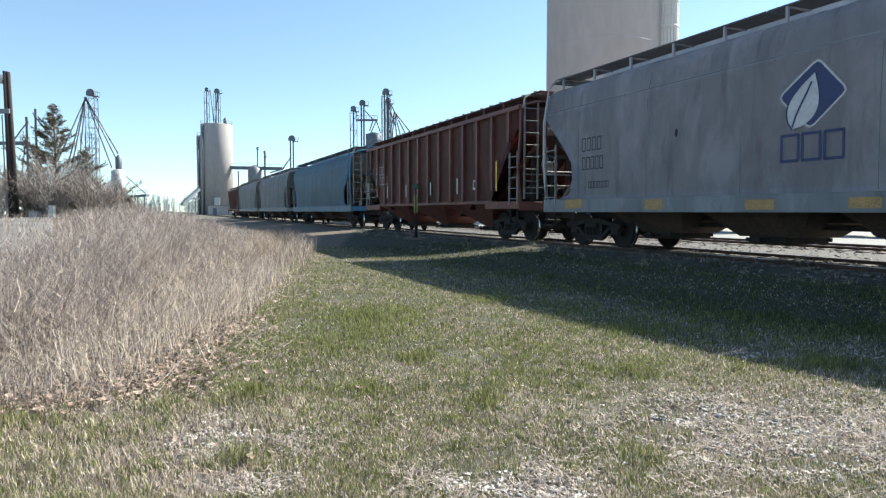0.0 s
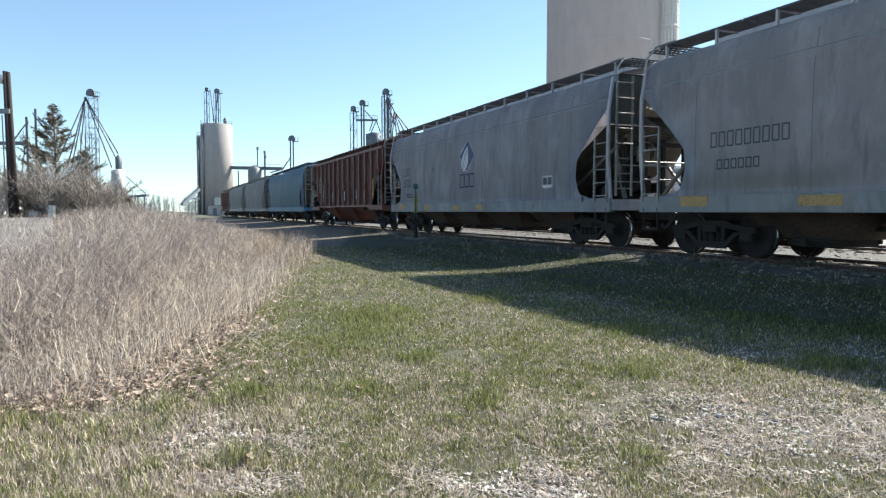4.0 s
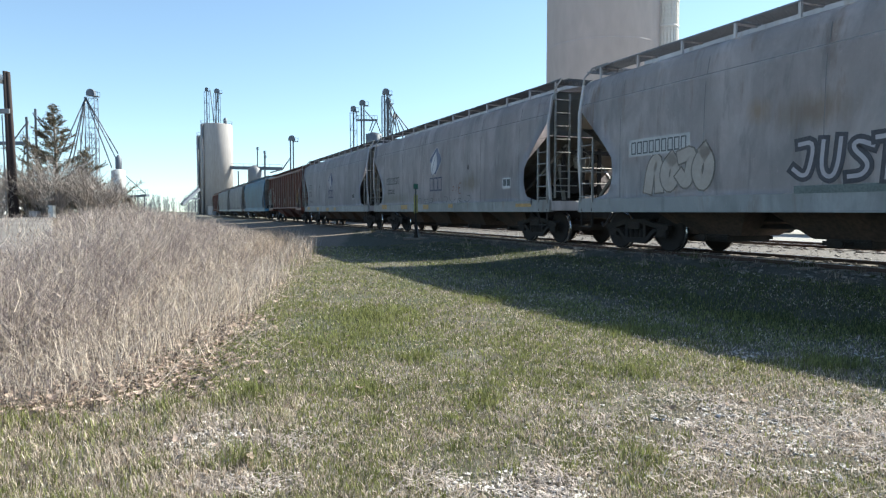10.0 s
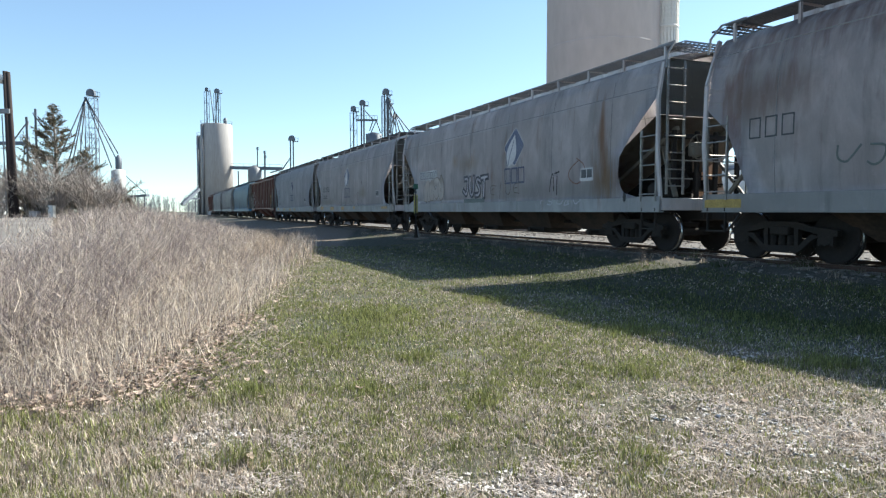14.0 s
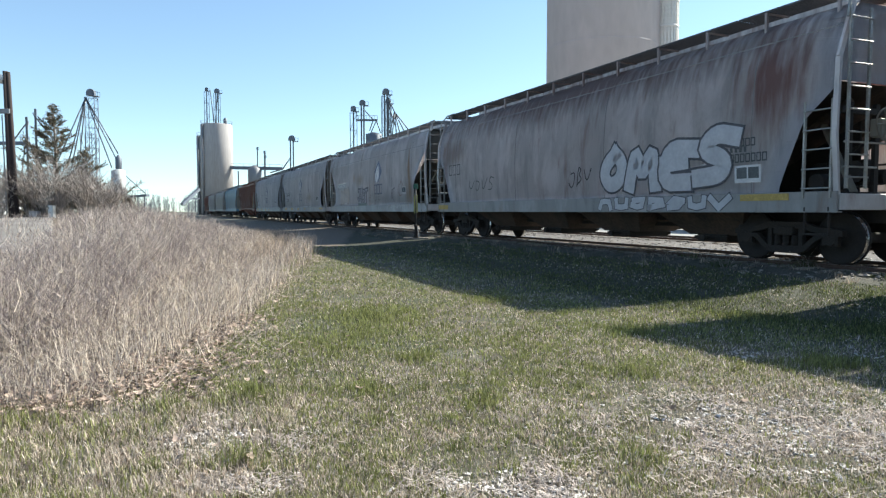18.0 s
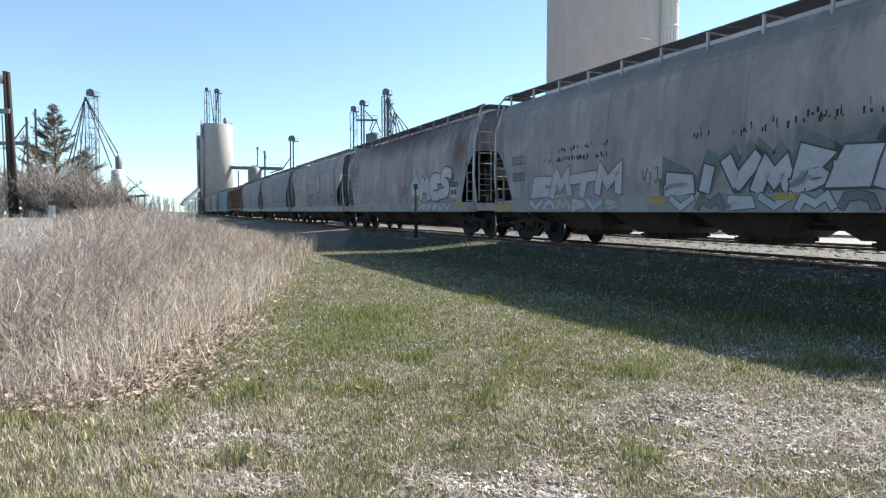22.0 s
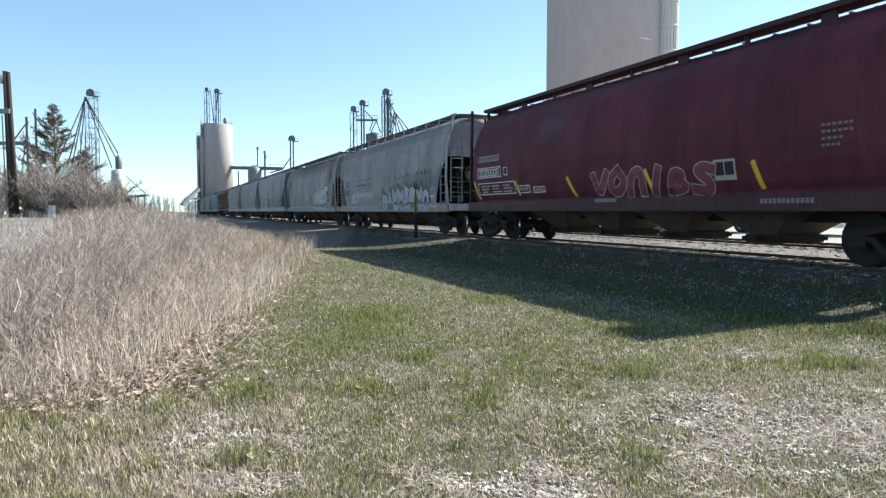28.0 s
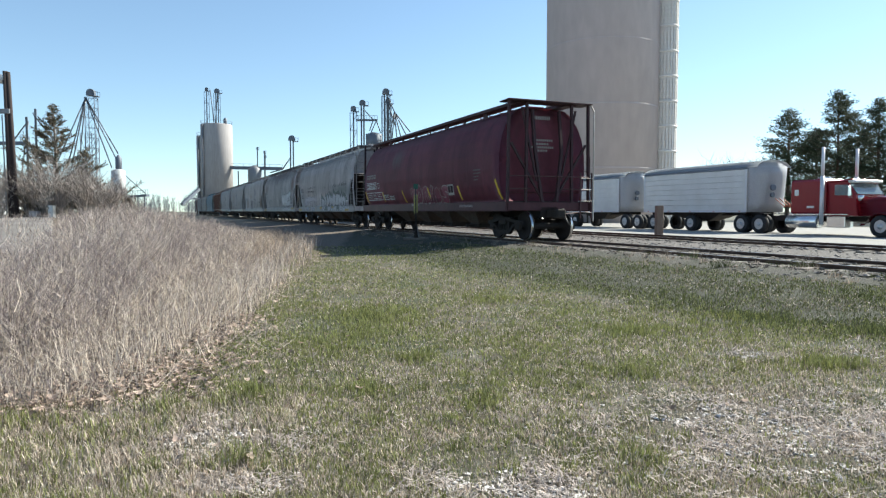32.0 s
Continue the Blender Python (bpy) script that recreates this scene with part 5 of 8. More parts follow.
def glass_material():
    mat = bpy.data.materials.new("cab_glass")
    mat.use_nodes = True
    b = mat.node_tree.nodes["Principled BSDF"]
    b.inputs["Base Color"].default_value = (0.55, 0.68, 0.72, 1)
    b.inputs["Roughness"].default_value = 0.05
    b.inputs["Transmission Weight"].default_value = 0.8
    return mat


M["glass"] = glass_material()


def road_wheel(t, x, y, r=0.52, w=0.28, dual=False):
    """Tyre and rim on an axle end; y is the outer face."""
    s = 1 if y > 0 else -1
    wheel = new("wheel")
    wheel.parent = t
    wheel.matrix_basis = Matrix.Translation((x, y, r))
    bm = bmesh.new()
    n = 2 if dual else 1
    for k in range(n):
        o = -s * k * (w + 0.04)
        lathe(bm, [(r * 0.58, o), (r * 0.9, o + s * 0.02), (r, o - s * 0.04), (r, o - s * (w - 0.04)), (r * 0.9, o - s * (w + 0.0)), (r * 0.58, o - s * w)], "y", 28, ends=False)
    part("tyre", bm, M["rubber"], wheel)
    bm = bmesh.new()
    lathe(bm, [(r * 0.58, -s * 0.02), (r * 0.52, -s * 0.06), (r * 0.30, -s * 0.03 if not dual else -s * 0.14), (r * 0.2, s * 0.03), (r * 0.16, s * 0.09), (0.01, s * 0.10)], "y", 24)
    for k in range(10):
        a = k * math.pi / 5
        p = Vector((r * 0.40 * math.cos(a), -s * 0.05, r * 0.40 * math.sin(a)))
        tube(bm, p, p + Vector((0, s * 0.05, 0)), 0.022, seg=6)
    part("rim", bm, M["rim"], wheel)
    return wheel


def tractor(m):
    t = empty("lorry_tractor", m)
    tagged(t, "dark red long-nosed lorry with sleeper and twin chrome stacks", "lorry")
    R = M["red_paint"]
    bm = bmesh.new()
    for y in (-0.42, 0.42):
        box(bm, -8.9, 0.9, y - 0.05, y + 0.05, 0.72, 0.98)
    for x in (-7.6, -5.2, -3.4, 0.0):
        box(bm, x - 0.08, x + 0.08, -0.42, 0.42, 0.75, 0.95)
    part("chassis", bm, M["steel_dark"], t)
    # hood: tapered with a rounded top
    bm = bmesh.new()
    rows = []
    for x, wt, zt in ((-1.25, 0.88, 1.98), (-0.4, 0.80, 1.93), (0.4, 0.70, 1.86), (0.95, 0.60, 1.80)):
        prof = [(-wt, 1.0), (-wt, zt - 0.28), (-wt * 0.86, zt - 0.06), (-wt * 0.5, zt), (0, zt + 0.03), (wt * 0.5, zt), (wt * 0.86, zt - 0.06), (wt, zt - 0.28), (wt, 1.0)]
        rows.append([(x, y, z) for y, z in prof])
    sheet(bm, rows, 0.02)
    part("hood", bm, R, t)
    bm = bmesh.new()
    box(bm, 0.95, 1.02, -0.58, 0.58, 0.85, 1.80, 0.02)
    for k in range(9):
        y = -0.48 + k * 0.12
        box(bm, 1.02, 1.04, y - 0.015, y + 0.015, 0.92, 1.72)
    part("grille", bm, M["chrome"], t)
    bm = bmesh.new()
    box(bm, 1.0, 1.22, -1.2, 1.2, 0.38, 0.80, 0.04)
    part("bumper", bm, M["chrome"], t)
    for s in (-1, 1):
        bm = bmesh.new()
        outer = [(-0.95, 0.62)] + [(0.72 * math.cos(a), 0.52 + 0.66 * math.sin(a)) for a in np.linspace(math.pi * 0.93, 0.1, 11)] + [(0.95, 0.80)]
        rows = [[(x, s * 0.70, z + 0.05), (x, s * 1.15, z), (x, s * 1.22, z - 0.08)] for x, z in outer]
        sheet(bm, rows, 0.02)
        part("fender", bm, R, t)
        bm = bmesh.new()
        tube(bm, (0.75, s * 1.0, 1.32), (0.98, s * 1.0, 1.32), 0.13, seg=12)
        part("headlight", bm, M["chrome"], t)
        bm = bmesh.new()
        tube(bm, (-3.15, s * 1.12, 0.70), (-4.95, s * 1.12, 0.70), 0.33, seg=24)
        part("fuel_tank", bm, M["chrome"], t)
        bm = bmesh.new()
        box(bm, -2.75, -1.75, min(s * 0.75, s * 1.18), max(s * 0.75, s * 1.18), 0.42, 0.98, 0.03)
        part("step_box", bm, M["chrome"], t)
        bm = bmesh.new()
        box(bm, -4.95, -1.6, min(s * 1.1, s * 1.22), max(s * 1.1, s * 1.22), 1.04, 1.10, 0.01)
        part("running_trim", bm, M["chrome"], t)
        bm = bmesh.new()
        tube(bm, (-2.98, s * 1.24, 0.55), (-2.98, s * 1.24, 3.0), 0.10, seg=16)
        tube(bm, (-2.98, s * 1.24, 3.0), (-2.98, s * 1.24, 4.45), 0.075, seg=16)
        part("exhaust_stack", bm, M["alu"], t)
        bm = bmesh.new()
        box(bm, -1.45, -1.38, min(s * 1.28, s * 1.48), max(s * 1.28, s * 1.48), 1.95, 2.45, 0.03)
        bar(bm, (-1.45, s * 1.05, 2.5), (-1.42, s * 1.38, 2.48), 0.03, 0.03)
        bar(bm, (-1.45, s * 1.05, 1.9), (-1.42, s * 1.38, 1.92), 0.03, 0.03)
        part("mirror", bm, M["chrome"], t)
        bm = bmesh.new()
        tube(bm, (-1.12, s * 0.98, 1.72), (-1.12, s * 0.98, 2.0), 0.11, 0.14, seg=14)
        part("air_cleaner", bm, M["chrome"], t)
        road_wheel(t, 0, s * 1.18)
        for x in (-6.9, -8.2):
            road_wheel(t, x, s * 1.2, dual=True)
    # cab
    bm = bmesh.new()
    prism(bm, [(-1.25, 1.0), (-2.85, 1.0), (-2.85, 2.66), (-1.75, 2.66), (-1.35, 2.02)], -1.02, 1.02)
    part("cab", bm, R, t)
    bm = bmesh.new()
    box(bm, -2.88, -1.55, -1.0, 1.0, 2.66, 2.78, 0.05)
    part("cab_roof", bm, R, t)
    bm = bmesh.new()
    prism(bm, [(-1.34, 2.05), (-1.74, 2.64), (-1.70, 2.66), (-1.30, 2.07)], -0.92, 0.92)
    part("windscreen", bm, M["glass"], t)
    bm = bmesh.new()
    box(bm, -1.80, -1.40, -1.0, 1.0, 2.62, 2.76, 0.03)
    part("sun_visor", bm, M["white_panel"], t)
    for k in range(5):
        bm = bmesh.new()
        y = -0.8 + k * 0.4
        box(bm, -1.78, -1.63, y - 0.05, y + 0.05, 2.75, 2.83, 0.02)
        part("marker_lamp", bm, M["lamp_amber"], t, "small amber roof lamp")
    for s in (-1, 1):
        bm = bmesh.new()
        prism(bm, [(-2.45, 2.02), (-1.50, 2.02), (-1.78, 2.54), (-2.45, 2.54)], s * 1.023, s * 1.03)
        part("side_window", bm, M["glass"], t)
    bm = bmesh.new()
    box(bm, -4.95, -2.90, -1.15, 1.15, 1.08, 2.86, 0.10)
    part("sleeper", bm, R, t)
    bm = bmesh.new()
    tube(bm, (-3.8, -0.5, 2.92), (-3.1, -0.5, 2.92), 0.07, seg=10)
    part("roof_horn", bm, M["chrome"], t)
    for s in (-1, 1):
        bm = bmesh.new()
        box(bm, -4.65, -4.4, min(s * 1.152, s * 1.158), max(s * 1.152, s * 1.158), 2.05, 2.35)
        part("vent_window", bm, M["white_mark"], t)
        bm = bmesh.new()
        box(bm, -3.9, -3.5, min(s * 1.152, s * 1.158), max(s * 1.152, s * 1.158), 1.40, 1.50)
        part("unit_plate", bm, M["white_mark"], t, "small pale plate")
    for s in (-1, 1):
        for x in (-6.9, -8.2):
            bm = bmesh.new()
            box(bm, x - 0.35, x + 0.35, min(s * 0.65, s * 1.2), max(s * 0.65, s * 1.2), 1.08, 1.11, 0.01)
            part("mud_flap", bm, M["rubber"], t)
    bm = bmesh.new()
    for y in (-0.3, 0.0, 0.3):
        pts = [(-4.95, y, 2.0), (-5.4, y * 1.2, 1.55), (-6.0, y, 1.5), (-6.6, y, 1.95)]
        for p, q in zip(pts, pts[1:]):
            tube(bm, p, q, 0.025, seg=6)
    part("air_line", bm, M["lamp_amber"], t)
    return t


def trailer(m, length, label, axles, nose=1.15):
    """A short aluminium hopper trailer: ribbed sides, bulged nose, rolled tarpaulin, tapered hopper and tandem axles."""
    t = empty("grain_trailer", m)
    tagged(t, label, "trailer", "grain trailers")
    z0, z1, h = 1.28, 3.62, 1.25
    for s in (-1, 1):
        for k in range(7):
            a, b = z0 + k * (z1 - z0) / 7, z0 + (k + 1) * (z1 - z0) / 7 - 0.012
            bm = bmesh.new()
            y0, y1 = sorted((s * (h - 0.03), s * (h + (0.004 if k % 2 else 0.0))))
            box(bm, -length, 0, y0, y1, a, b, 0.006)
            part("side_panel", bm, M["white_panel"], t)
        bm = bmesh.new()
        box(bm, -length, 0, min(s * (h - 0.02), s * (h + 0.05)), max(s * (h - 0.02), s * (h + 0.05)), z1, z1 + 0.12, 0.02)
        part("top_rail", bm, M["tower_steel"], t)
        bm = bmesh.new()
        box(bm, -length, 0, min(s * (h - 0.02), s * (h + 0.03)), max(s * (h - 0.02), s * (h + 0.03)), z0 - 0.12, z0, 0.01)
        part("bottom_rail", bm, M["alu"], t)
        for x in (-length + 0.05, -0.08):
            bm = bmesh.new()
            box(bm, x - 0.06, x + 0.06, min(s * h, s * (h + 0.03)), max(s * h, s * (h + 0.03)), z0 - 0.1, z1 + 0.08, 0.01)
            part("corner_post", bm, M["alu"], t)
        for k in range(5):
            x = -length + 0.5 + k * (length - 1) / 4
            bm = bmesh.new()
            box(bm, x - 0.04, x + 0.04, min(s * (h + 0.03), s * (h + 0.05)), max(s * (h + 0.03), s * (h + 0.05)), z0 - 0.09, z0 - 0.03)
            part("side_marker", bm, M["lamp_amber"], t)
    bm = bmesh.new()        # bulged nose
    rows = []
    for z in np.linspace(z0 - 0.1, z1 + 0.12, 6):
        f = nose * (0.72 + 0.28 * (z - z0) / (z1 - z0))
        rows.append([(f * math.cos(a), h * math.sin(a), z) for a in np.linspace(-math.pi / 2, math.pi / 2, 17)])
    rows.append([(nose * 0.55 * math.cos(a), h * 0.75 * math.sin(a), z1 + 0.42) for a in np.linspace(-math.pi / 2, math.pi / 2, 17)])
    sheet(bm, rows, 0.02)
    part("nose", bm, M["alu"], t)
    bm = bmesh.new()
    rows = [[(x, h * math.sin(a), z1 + 0.10 + 0.42 * math.cos(a)) for a in np.linspace(-math.pi / 2, math.pi / 2, 13)] for x in np.linspace(-length, 0.6 * nose, 9)]
    sheet(bm, rows, 0.02)
    part("tarpaulin", bm, M["tarp"], t, "stretched grey tarpaulin")
    bm = bmesh.new()
    box(bm, -length - 0.02, -length + 0.02, -h, h, z0 - 0.1, z1 + 0.1)
    part("tail_panel", bm, M["white_panel"], t)
    bm = bmesh.new()
    a = [bm.verts.new(p) for p in ((-length * 0.8, -1.1, z0), (-length * 0.2, -1.1, z0), (-length * 0.2, 1.1, z0), (-length * 0.8, 1.1, z0))]
    b = [bm.verts.new(p) for p in ((-length * 0.58, -0.4, 0.62), (-length * 0.42, -0.4, 0.62), (-length * 0.42, 0.4, 0.62), (-length * 0.58, 0.4, 0.62))]
    for k in range(4):
        bm.faces.new((a[k], b[k], b[(k + 1) % 4], a[(k + 1) % 4]))
    bm.faces.new(b)
    part("hopper", bm, M["steel_dark"], t)
    bm = bmesh.new()
    for y in (-0.45, 0.45):
        box(bm, -length, 0.3, y - 0.06, y + 0.06, 0.98, 1.2)
    part("frame", bm, M["steel_dark"], t)
    bm = bmesh.new()
    tube(bm, (nose * 0.9, -0.5, 2.55), (nose * 0.9 + 0.12, -0.5, 2.55), 0.17, seg=14)
    tube(bm, (nose * 0.88, -0.5, 2.15), (nose * 0.88 + 0.1, -0.5, 2.15), 0.14, seg=14)
    part("nose_vent", bm, M["tower_steel"], t)
    for x in axles:
        for s in (-1, 1):
            road_wheel(t, x, s * 1.22, 0.50, 0.27, dual=True)
    return t


LORRY = Matrix.Translation((21.4, 31.45, -0.12)) @ Matrix.Rotation(radians(-67.7), 4, "Z")
tractor(LORRY)
trailer(LORRY @ Matrix.Translation((-7.7, 0, 0)), 8.9, "white aluminium hopper trailer with grey tarpaulin behind the lorry", (-4.5, -8.0))
trailer(LORRY @ Matrix.Translation((-19.4, 0, 0)), 7.0, "second white hopper trailer coupled behind the first", (2.0, 0.6, -5.8))


# ---- markings on the cars ----
def near_side(car):
    """The side sheet towards the camera, with the section it follows."""
    return [c for c in car.children if c.name.split(".")[0] == "side_sheet"][1]


def plate(bm, sec, pts, lift=0.008, mat=0):
    """A painted patch through (x, z) points, laid on the curved side."""
    vs = [bm.verts.new((x, side_at(sec, z) + lift, z)) for x, z in pts]
    f = bm.faces.new(vs)
    f.material_index = mat
    if f.normal.y < 0:
        f.normal_flip()


def patch(bm, sec, a, b, lift=0.008, mat=0):
    """An upright rectangle from corner a to corner b, in strips that follow the side."""
    x0, x1 = sorted((a[0], b[0]))
    z0, z1 = sorted((a[1], b[1]))
    n = max(1, int((z1 - z0) / 0.2) + 1)
    for k in range(n):
        u, v = z0 + k * (z1 - z0) / n, z0 + (k + 1) * (z1 - z0) / n
        plate(bm, sec, [(x0, u), (x1, u), (x1, v), (x0, v)], lift, mat)


def stroke(bm, sec, pts, w, lift=0.010, mat=0, closed=False, round_ends=False):
    """A painted line of width w, in short lengths that follow the side."""
    if closed:
        pts = list(pts) + [pts[0]]
    for (xa, za), (xb, zb) in zip(pts, pts[1:]):
        d = math.hypot(xb - xa, zb - za) or 1e-6
        nx, nz = -(zb - za) / d * w / 2, (xb - xa) / d * w / 2
        cap = 0.0 if round_ends else w * 0.3
        ex, ez = (xb - xa) / d * cap, (zb - za) / d * cap
        xa, za, xb, zb = xa - ex, za - ez, xb + ex, zb + ez
        n = max(1, int(abs(zb - za) / 0.12 + 0.99))
        for k in range(n):
            u, v = k / n, (k + 1) / n
            p, q = (xa + (xb - xa) * u, za + (zb - za) * u), (xa + (xb - xa) * v, za + (zb - za) * v)
            plate(bm, sec, [(p[0] - nx, p[1] - nz), (q[0] - nx, q[1] - nz), (q[0] + nx, q[1] + nz), (p[0] + nx, p[1] + nz)], lift, mat)
    if round_ends:
        for x, z in pts:
            plate(bm, sec, [(x + w / 2 * math.cos(t), z + w / 2 * math.sin(t)) for t in np.linspace(0, 5.5, 8)], lift + 0.0006, mat)


def marked(car, name, bm, mats, label=""):
    o = part(name, bm, mats, near_side(car), label)
    return o


def emblem(car, sec, top, right, low, left, mats):
    """A navy diamond with rounded corners and a white leaf folded over its lower edge."""
    bm = bmesh.new()
    ring = [top, right, low, left]
    out = []
    for k in range(4):
        p, q, r = ring[k - 1], ring[k], ring[(k + 1) % 4]
        for a, b, t in ((p, q, 0.88), (q, r, 0.12)):
            out.append((a[0] + (b[0] - a[0]) * t, a[1] + (b[1] - a[1]) * t))
        out.insert(-1, (q[0] * 0.94 + (p[0] + r[0]) * 0.03, q[1] * 0.94 + (p[1] + r[1]) * 0.03))
    cx, cz = sum(p[0] for p in ring) / 4, sum(p[1] for p in ring) / 4
    n = len(out)
    for k in range(n):
        plate(bm, sec, [(cx, cz), out[k], out[(k + 1) % n]], 0.008)
    marked(car, "emblem", bm, mats[0], "navy diamond emblem")
    bm = bmesh.new()
    stroke(bm, sec, [(cx + (x - cx) * 1.04, cz + (z - cz) * 1.04) for x, z in out], 0.035, 0.009, closed=True)
    marked(car, "emblem_rim", bm, M["faded_white"], "thin pale rim")
    w = abs(left[0] - right[0])
    h = top[1] - low[1]
    bm = bmesh.new()
    # leaf: tip near the top of the diamond, stem at its lower left
    sx = 1 if left[0] > right[0] else -1
    tip = (cx - sx * 0.02 * w, cz + 0.33 * h)
    foot = (cx + sx * 0.30 * w, cz - 0.50 * h)
    rowa, rowb = [], []
    for k in range(11):
        t = k / 10
        bx, bz = foot[0] + (tip[0] - foot[0]) * t, foot[1] + (tip[1] - foot[1]) * t
        g = math.sin(math.pi * t ** 0.8)
        rowa.append((bx + sx * 0.20 * w * g, bz + 0.05 * h * g))
        rowb.append((bx - sx * 0.24 * w * g, bz - 0.10 * h * g))
    for k in range(10):
        plate(bm, sec, [rowa[k], rowa[k + 1], rowb[k + 1], rowb[k]] if 0 < k < 9 else ([rowa[0], rowa[1], rowb[1]] if k == 0 else [rowa[9], rowa[10], rowb[9]]), 0.014)
    marked(car, "emblem_leaf", bm, M["faded_white"], "white leaf shape")
    bm = bmesh.new()
    stroke(bm, sec, [(foot[0] + (tip[0] - foot[0]) * t + sx * 0.02 * w * math.sin(6 * t), foot[1] + (tip[1] - foot[1]) * t) for t in (0.05, 0.25, 0.45, 0.65, 0.82)], 0.035, 0.018)
    stroke(bm, sec, rowa, 0.03, 0.018)
    marked(car, "emblem_vein", bm, mats[0])


def open_bars(car, sec, a, b, n, mat, w=0.05, label=""):
    """n upright open bars standing for large lettering."""
    x0, x1 = a[0], b[0]
    for k in range(n):
        u = x0 + (x1 - x0) * (k + 0.06) / n
        v = x0 + (x1 - x0) * (k + 0.86) / n
        bm = bmesh.new()
        stroke(bm, sec, [(u, b[1]), (u, a[1]), (v, a[1]), (v, b[1])], w, closed=True)
        marked(car, "lettering_bar", bm, mat, label)


def bars(car, sec, a, b, n, mat, fill=0.55, name="lettering_bar"):
    """A row of n small bars standing for stencilled writing."""
    for k in range(n):
        u = a[0] + (b[0] - a[0]) * k / n
        v = u + (b[0] - a[0]) * fill / n
        bm = bmesh.new()
        if abs(a[1] - b[1]) > 0.12:
            v = u + (b[0] - a[0]) * 0.66 / n
            t = min(0.03, abs(v - u) * 0.3)
            stroke(bm, sec, [(u, a[1]), (v, a[1]), (v, b[1]), (u, b[1])], t, closed=True)
        else:
            patch(bm, sec, (u, a[1]), (v, b[1]))
        marked(car, name, bm, mat)


def stencil_box(car, sec, a, b, face, line, cells=2):
    """A framed data panel."""
    bm = bmesh.new()
    patch(bm, sec, a, b, 0.008)
    marked(car, "data_panel", bm, face)
    x0, x1 = a[0], b[0]
    z0, z1 = b[1], a[1]
    for k in range(cells):
        bm = bmesh.new()
        u = x0 + (x1 - x0) * (0.08 + k * 0.9 / cells)
        v = x0 + (x1 - x0) * (0.08 + (k + 0.88) * 0.9 / cells)
        patch(bm, sec, (u, z0 + (z1 - z0) * 0.24), (v, z0 + (z1 - z0) * 0.88), 0.012)
        marked(car, "panel_cell", bm, line)


def band(bm, sec, pts, w, lift):
    """One unbroken painted band of width w along bent points, with its corners mitred."""
    fine = [pts[0]]
    for (xa, za), (xb, zb) in zip(pts, pts[1:]):
        n = max(1, int(abs(zb - za) / 0.12 + 0.99))
        fine += [(xa + (xb - xa) * k / n, za + (zb - za) * k / n) for k in range(1, n + 1)]
    m = len(fine)
    dirs = [Vector((fine[k + 1][0] - fine[k][0], fine[k + 1][1] - fine[k][1])).normalized() for k in range(m - 1)]
    rows = []
    for k, (x, z) in enumerate(fine):
        a, b = dirs[max(0, k - 1)], dirs[min(m - 2, k)]
        t = (a + b) if (a + b).length > 0.2 else b
        t.normalize()
        reach = min(1.7, 1 / max(0.3, t.dot(b)))
        nx, nz = -t.y * w / 2 * reach, t.x * w / 2 * reach
        cap = -0.45 * w if k == 0 else (0.45 * w if k == m - 1 else 0.0)
        x, z = x + t.x * cap, z + t.y * cap
        rows.append([bm.verts.new((x + e * nx, side_at(sec, z + e * nz) + lift, z + e * nz)) for e in (-1, 0, 1)])
    for p, q in zip(rows, rows[1:]):
        for e in (0, 1):
            f = bm.faces.new((p[e], q[e], q[e + 1], p[e + 1]))
            if f.normal.y < 0:
                f.normal_flip()


# sprayed shapes: bent strokes in a unit box
SHAPES = {
    "hook": [((0.2, 0.9), (0.8, 0.95), (0.72, 0.3), (0.45, 0.08), (0.12, 0.28))],
    "cup": [((0.15, 0.95), (0.18, 0.3), (0.5, 0.08), (0.82, 0.3), (0.85, 0.95))],
    "snake": [((0.88, 0.82), (0.4, 0.95), (0.15, 0.68), (0.8, 0.40), (0.65, 0.1), (0.12, 0.12))],
    "tee": [((0.02, 0.88), (0.98, 0.97)), ((0.5, 0.9), (0.42, 0.05))],
    "ring": [((0.5, 0.95), (0.15, 0.7), (0.15, 0.3), (0.45, 0.06), (0.8, 0.3), (0.85, 0.7), (0.5, 0.95))],
    "peaks": [((0.05, 0.05), (0.18, 0.95), (0.5, 0.35), (0.8, 0.98), (0.95, 0.05))],
    "comb": [((0.9, 0.9), (0.2, 0.95), (0.12, 0.08), (0.9, 0.1)), ((0.18, 0.5), (0.7, 0.55))],
    "bend": [((0.1, 0.05), (0.15, 0.95), (0.8, 0.75), (0.85, 0.35), (0.1, 0.08))],
    "wedge": [((0.05, 0.95), (0.45, 0.05), (0.9, 0.98))],
    "post": [((0.5, 0.95), (0.42, 0.05))],
    "arch": [((0.1, 0.05), (0.2, 0.75), (0.5, 0.95), (0.75, 0.7), (0.85, 0.05))],
    "twin": [((0.12, 0.05), (0.2, 0.97), (0.75, 0.82), (0.3, 0.52), (0.85, 0.3), (0.12, 0.06))],
}


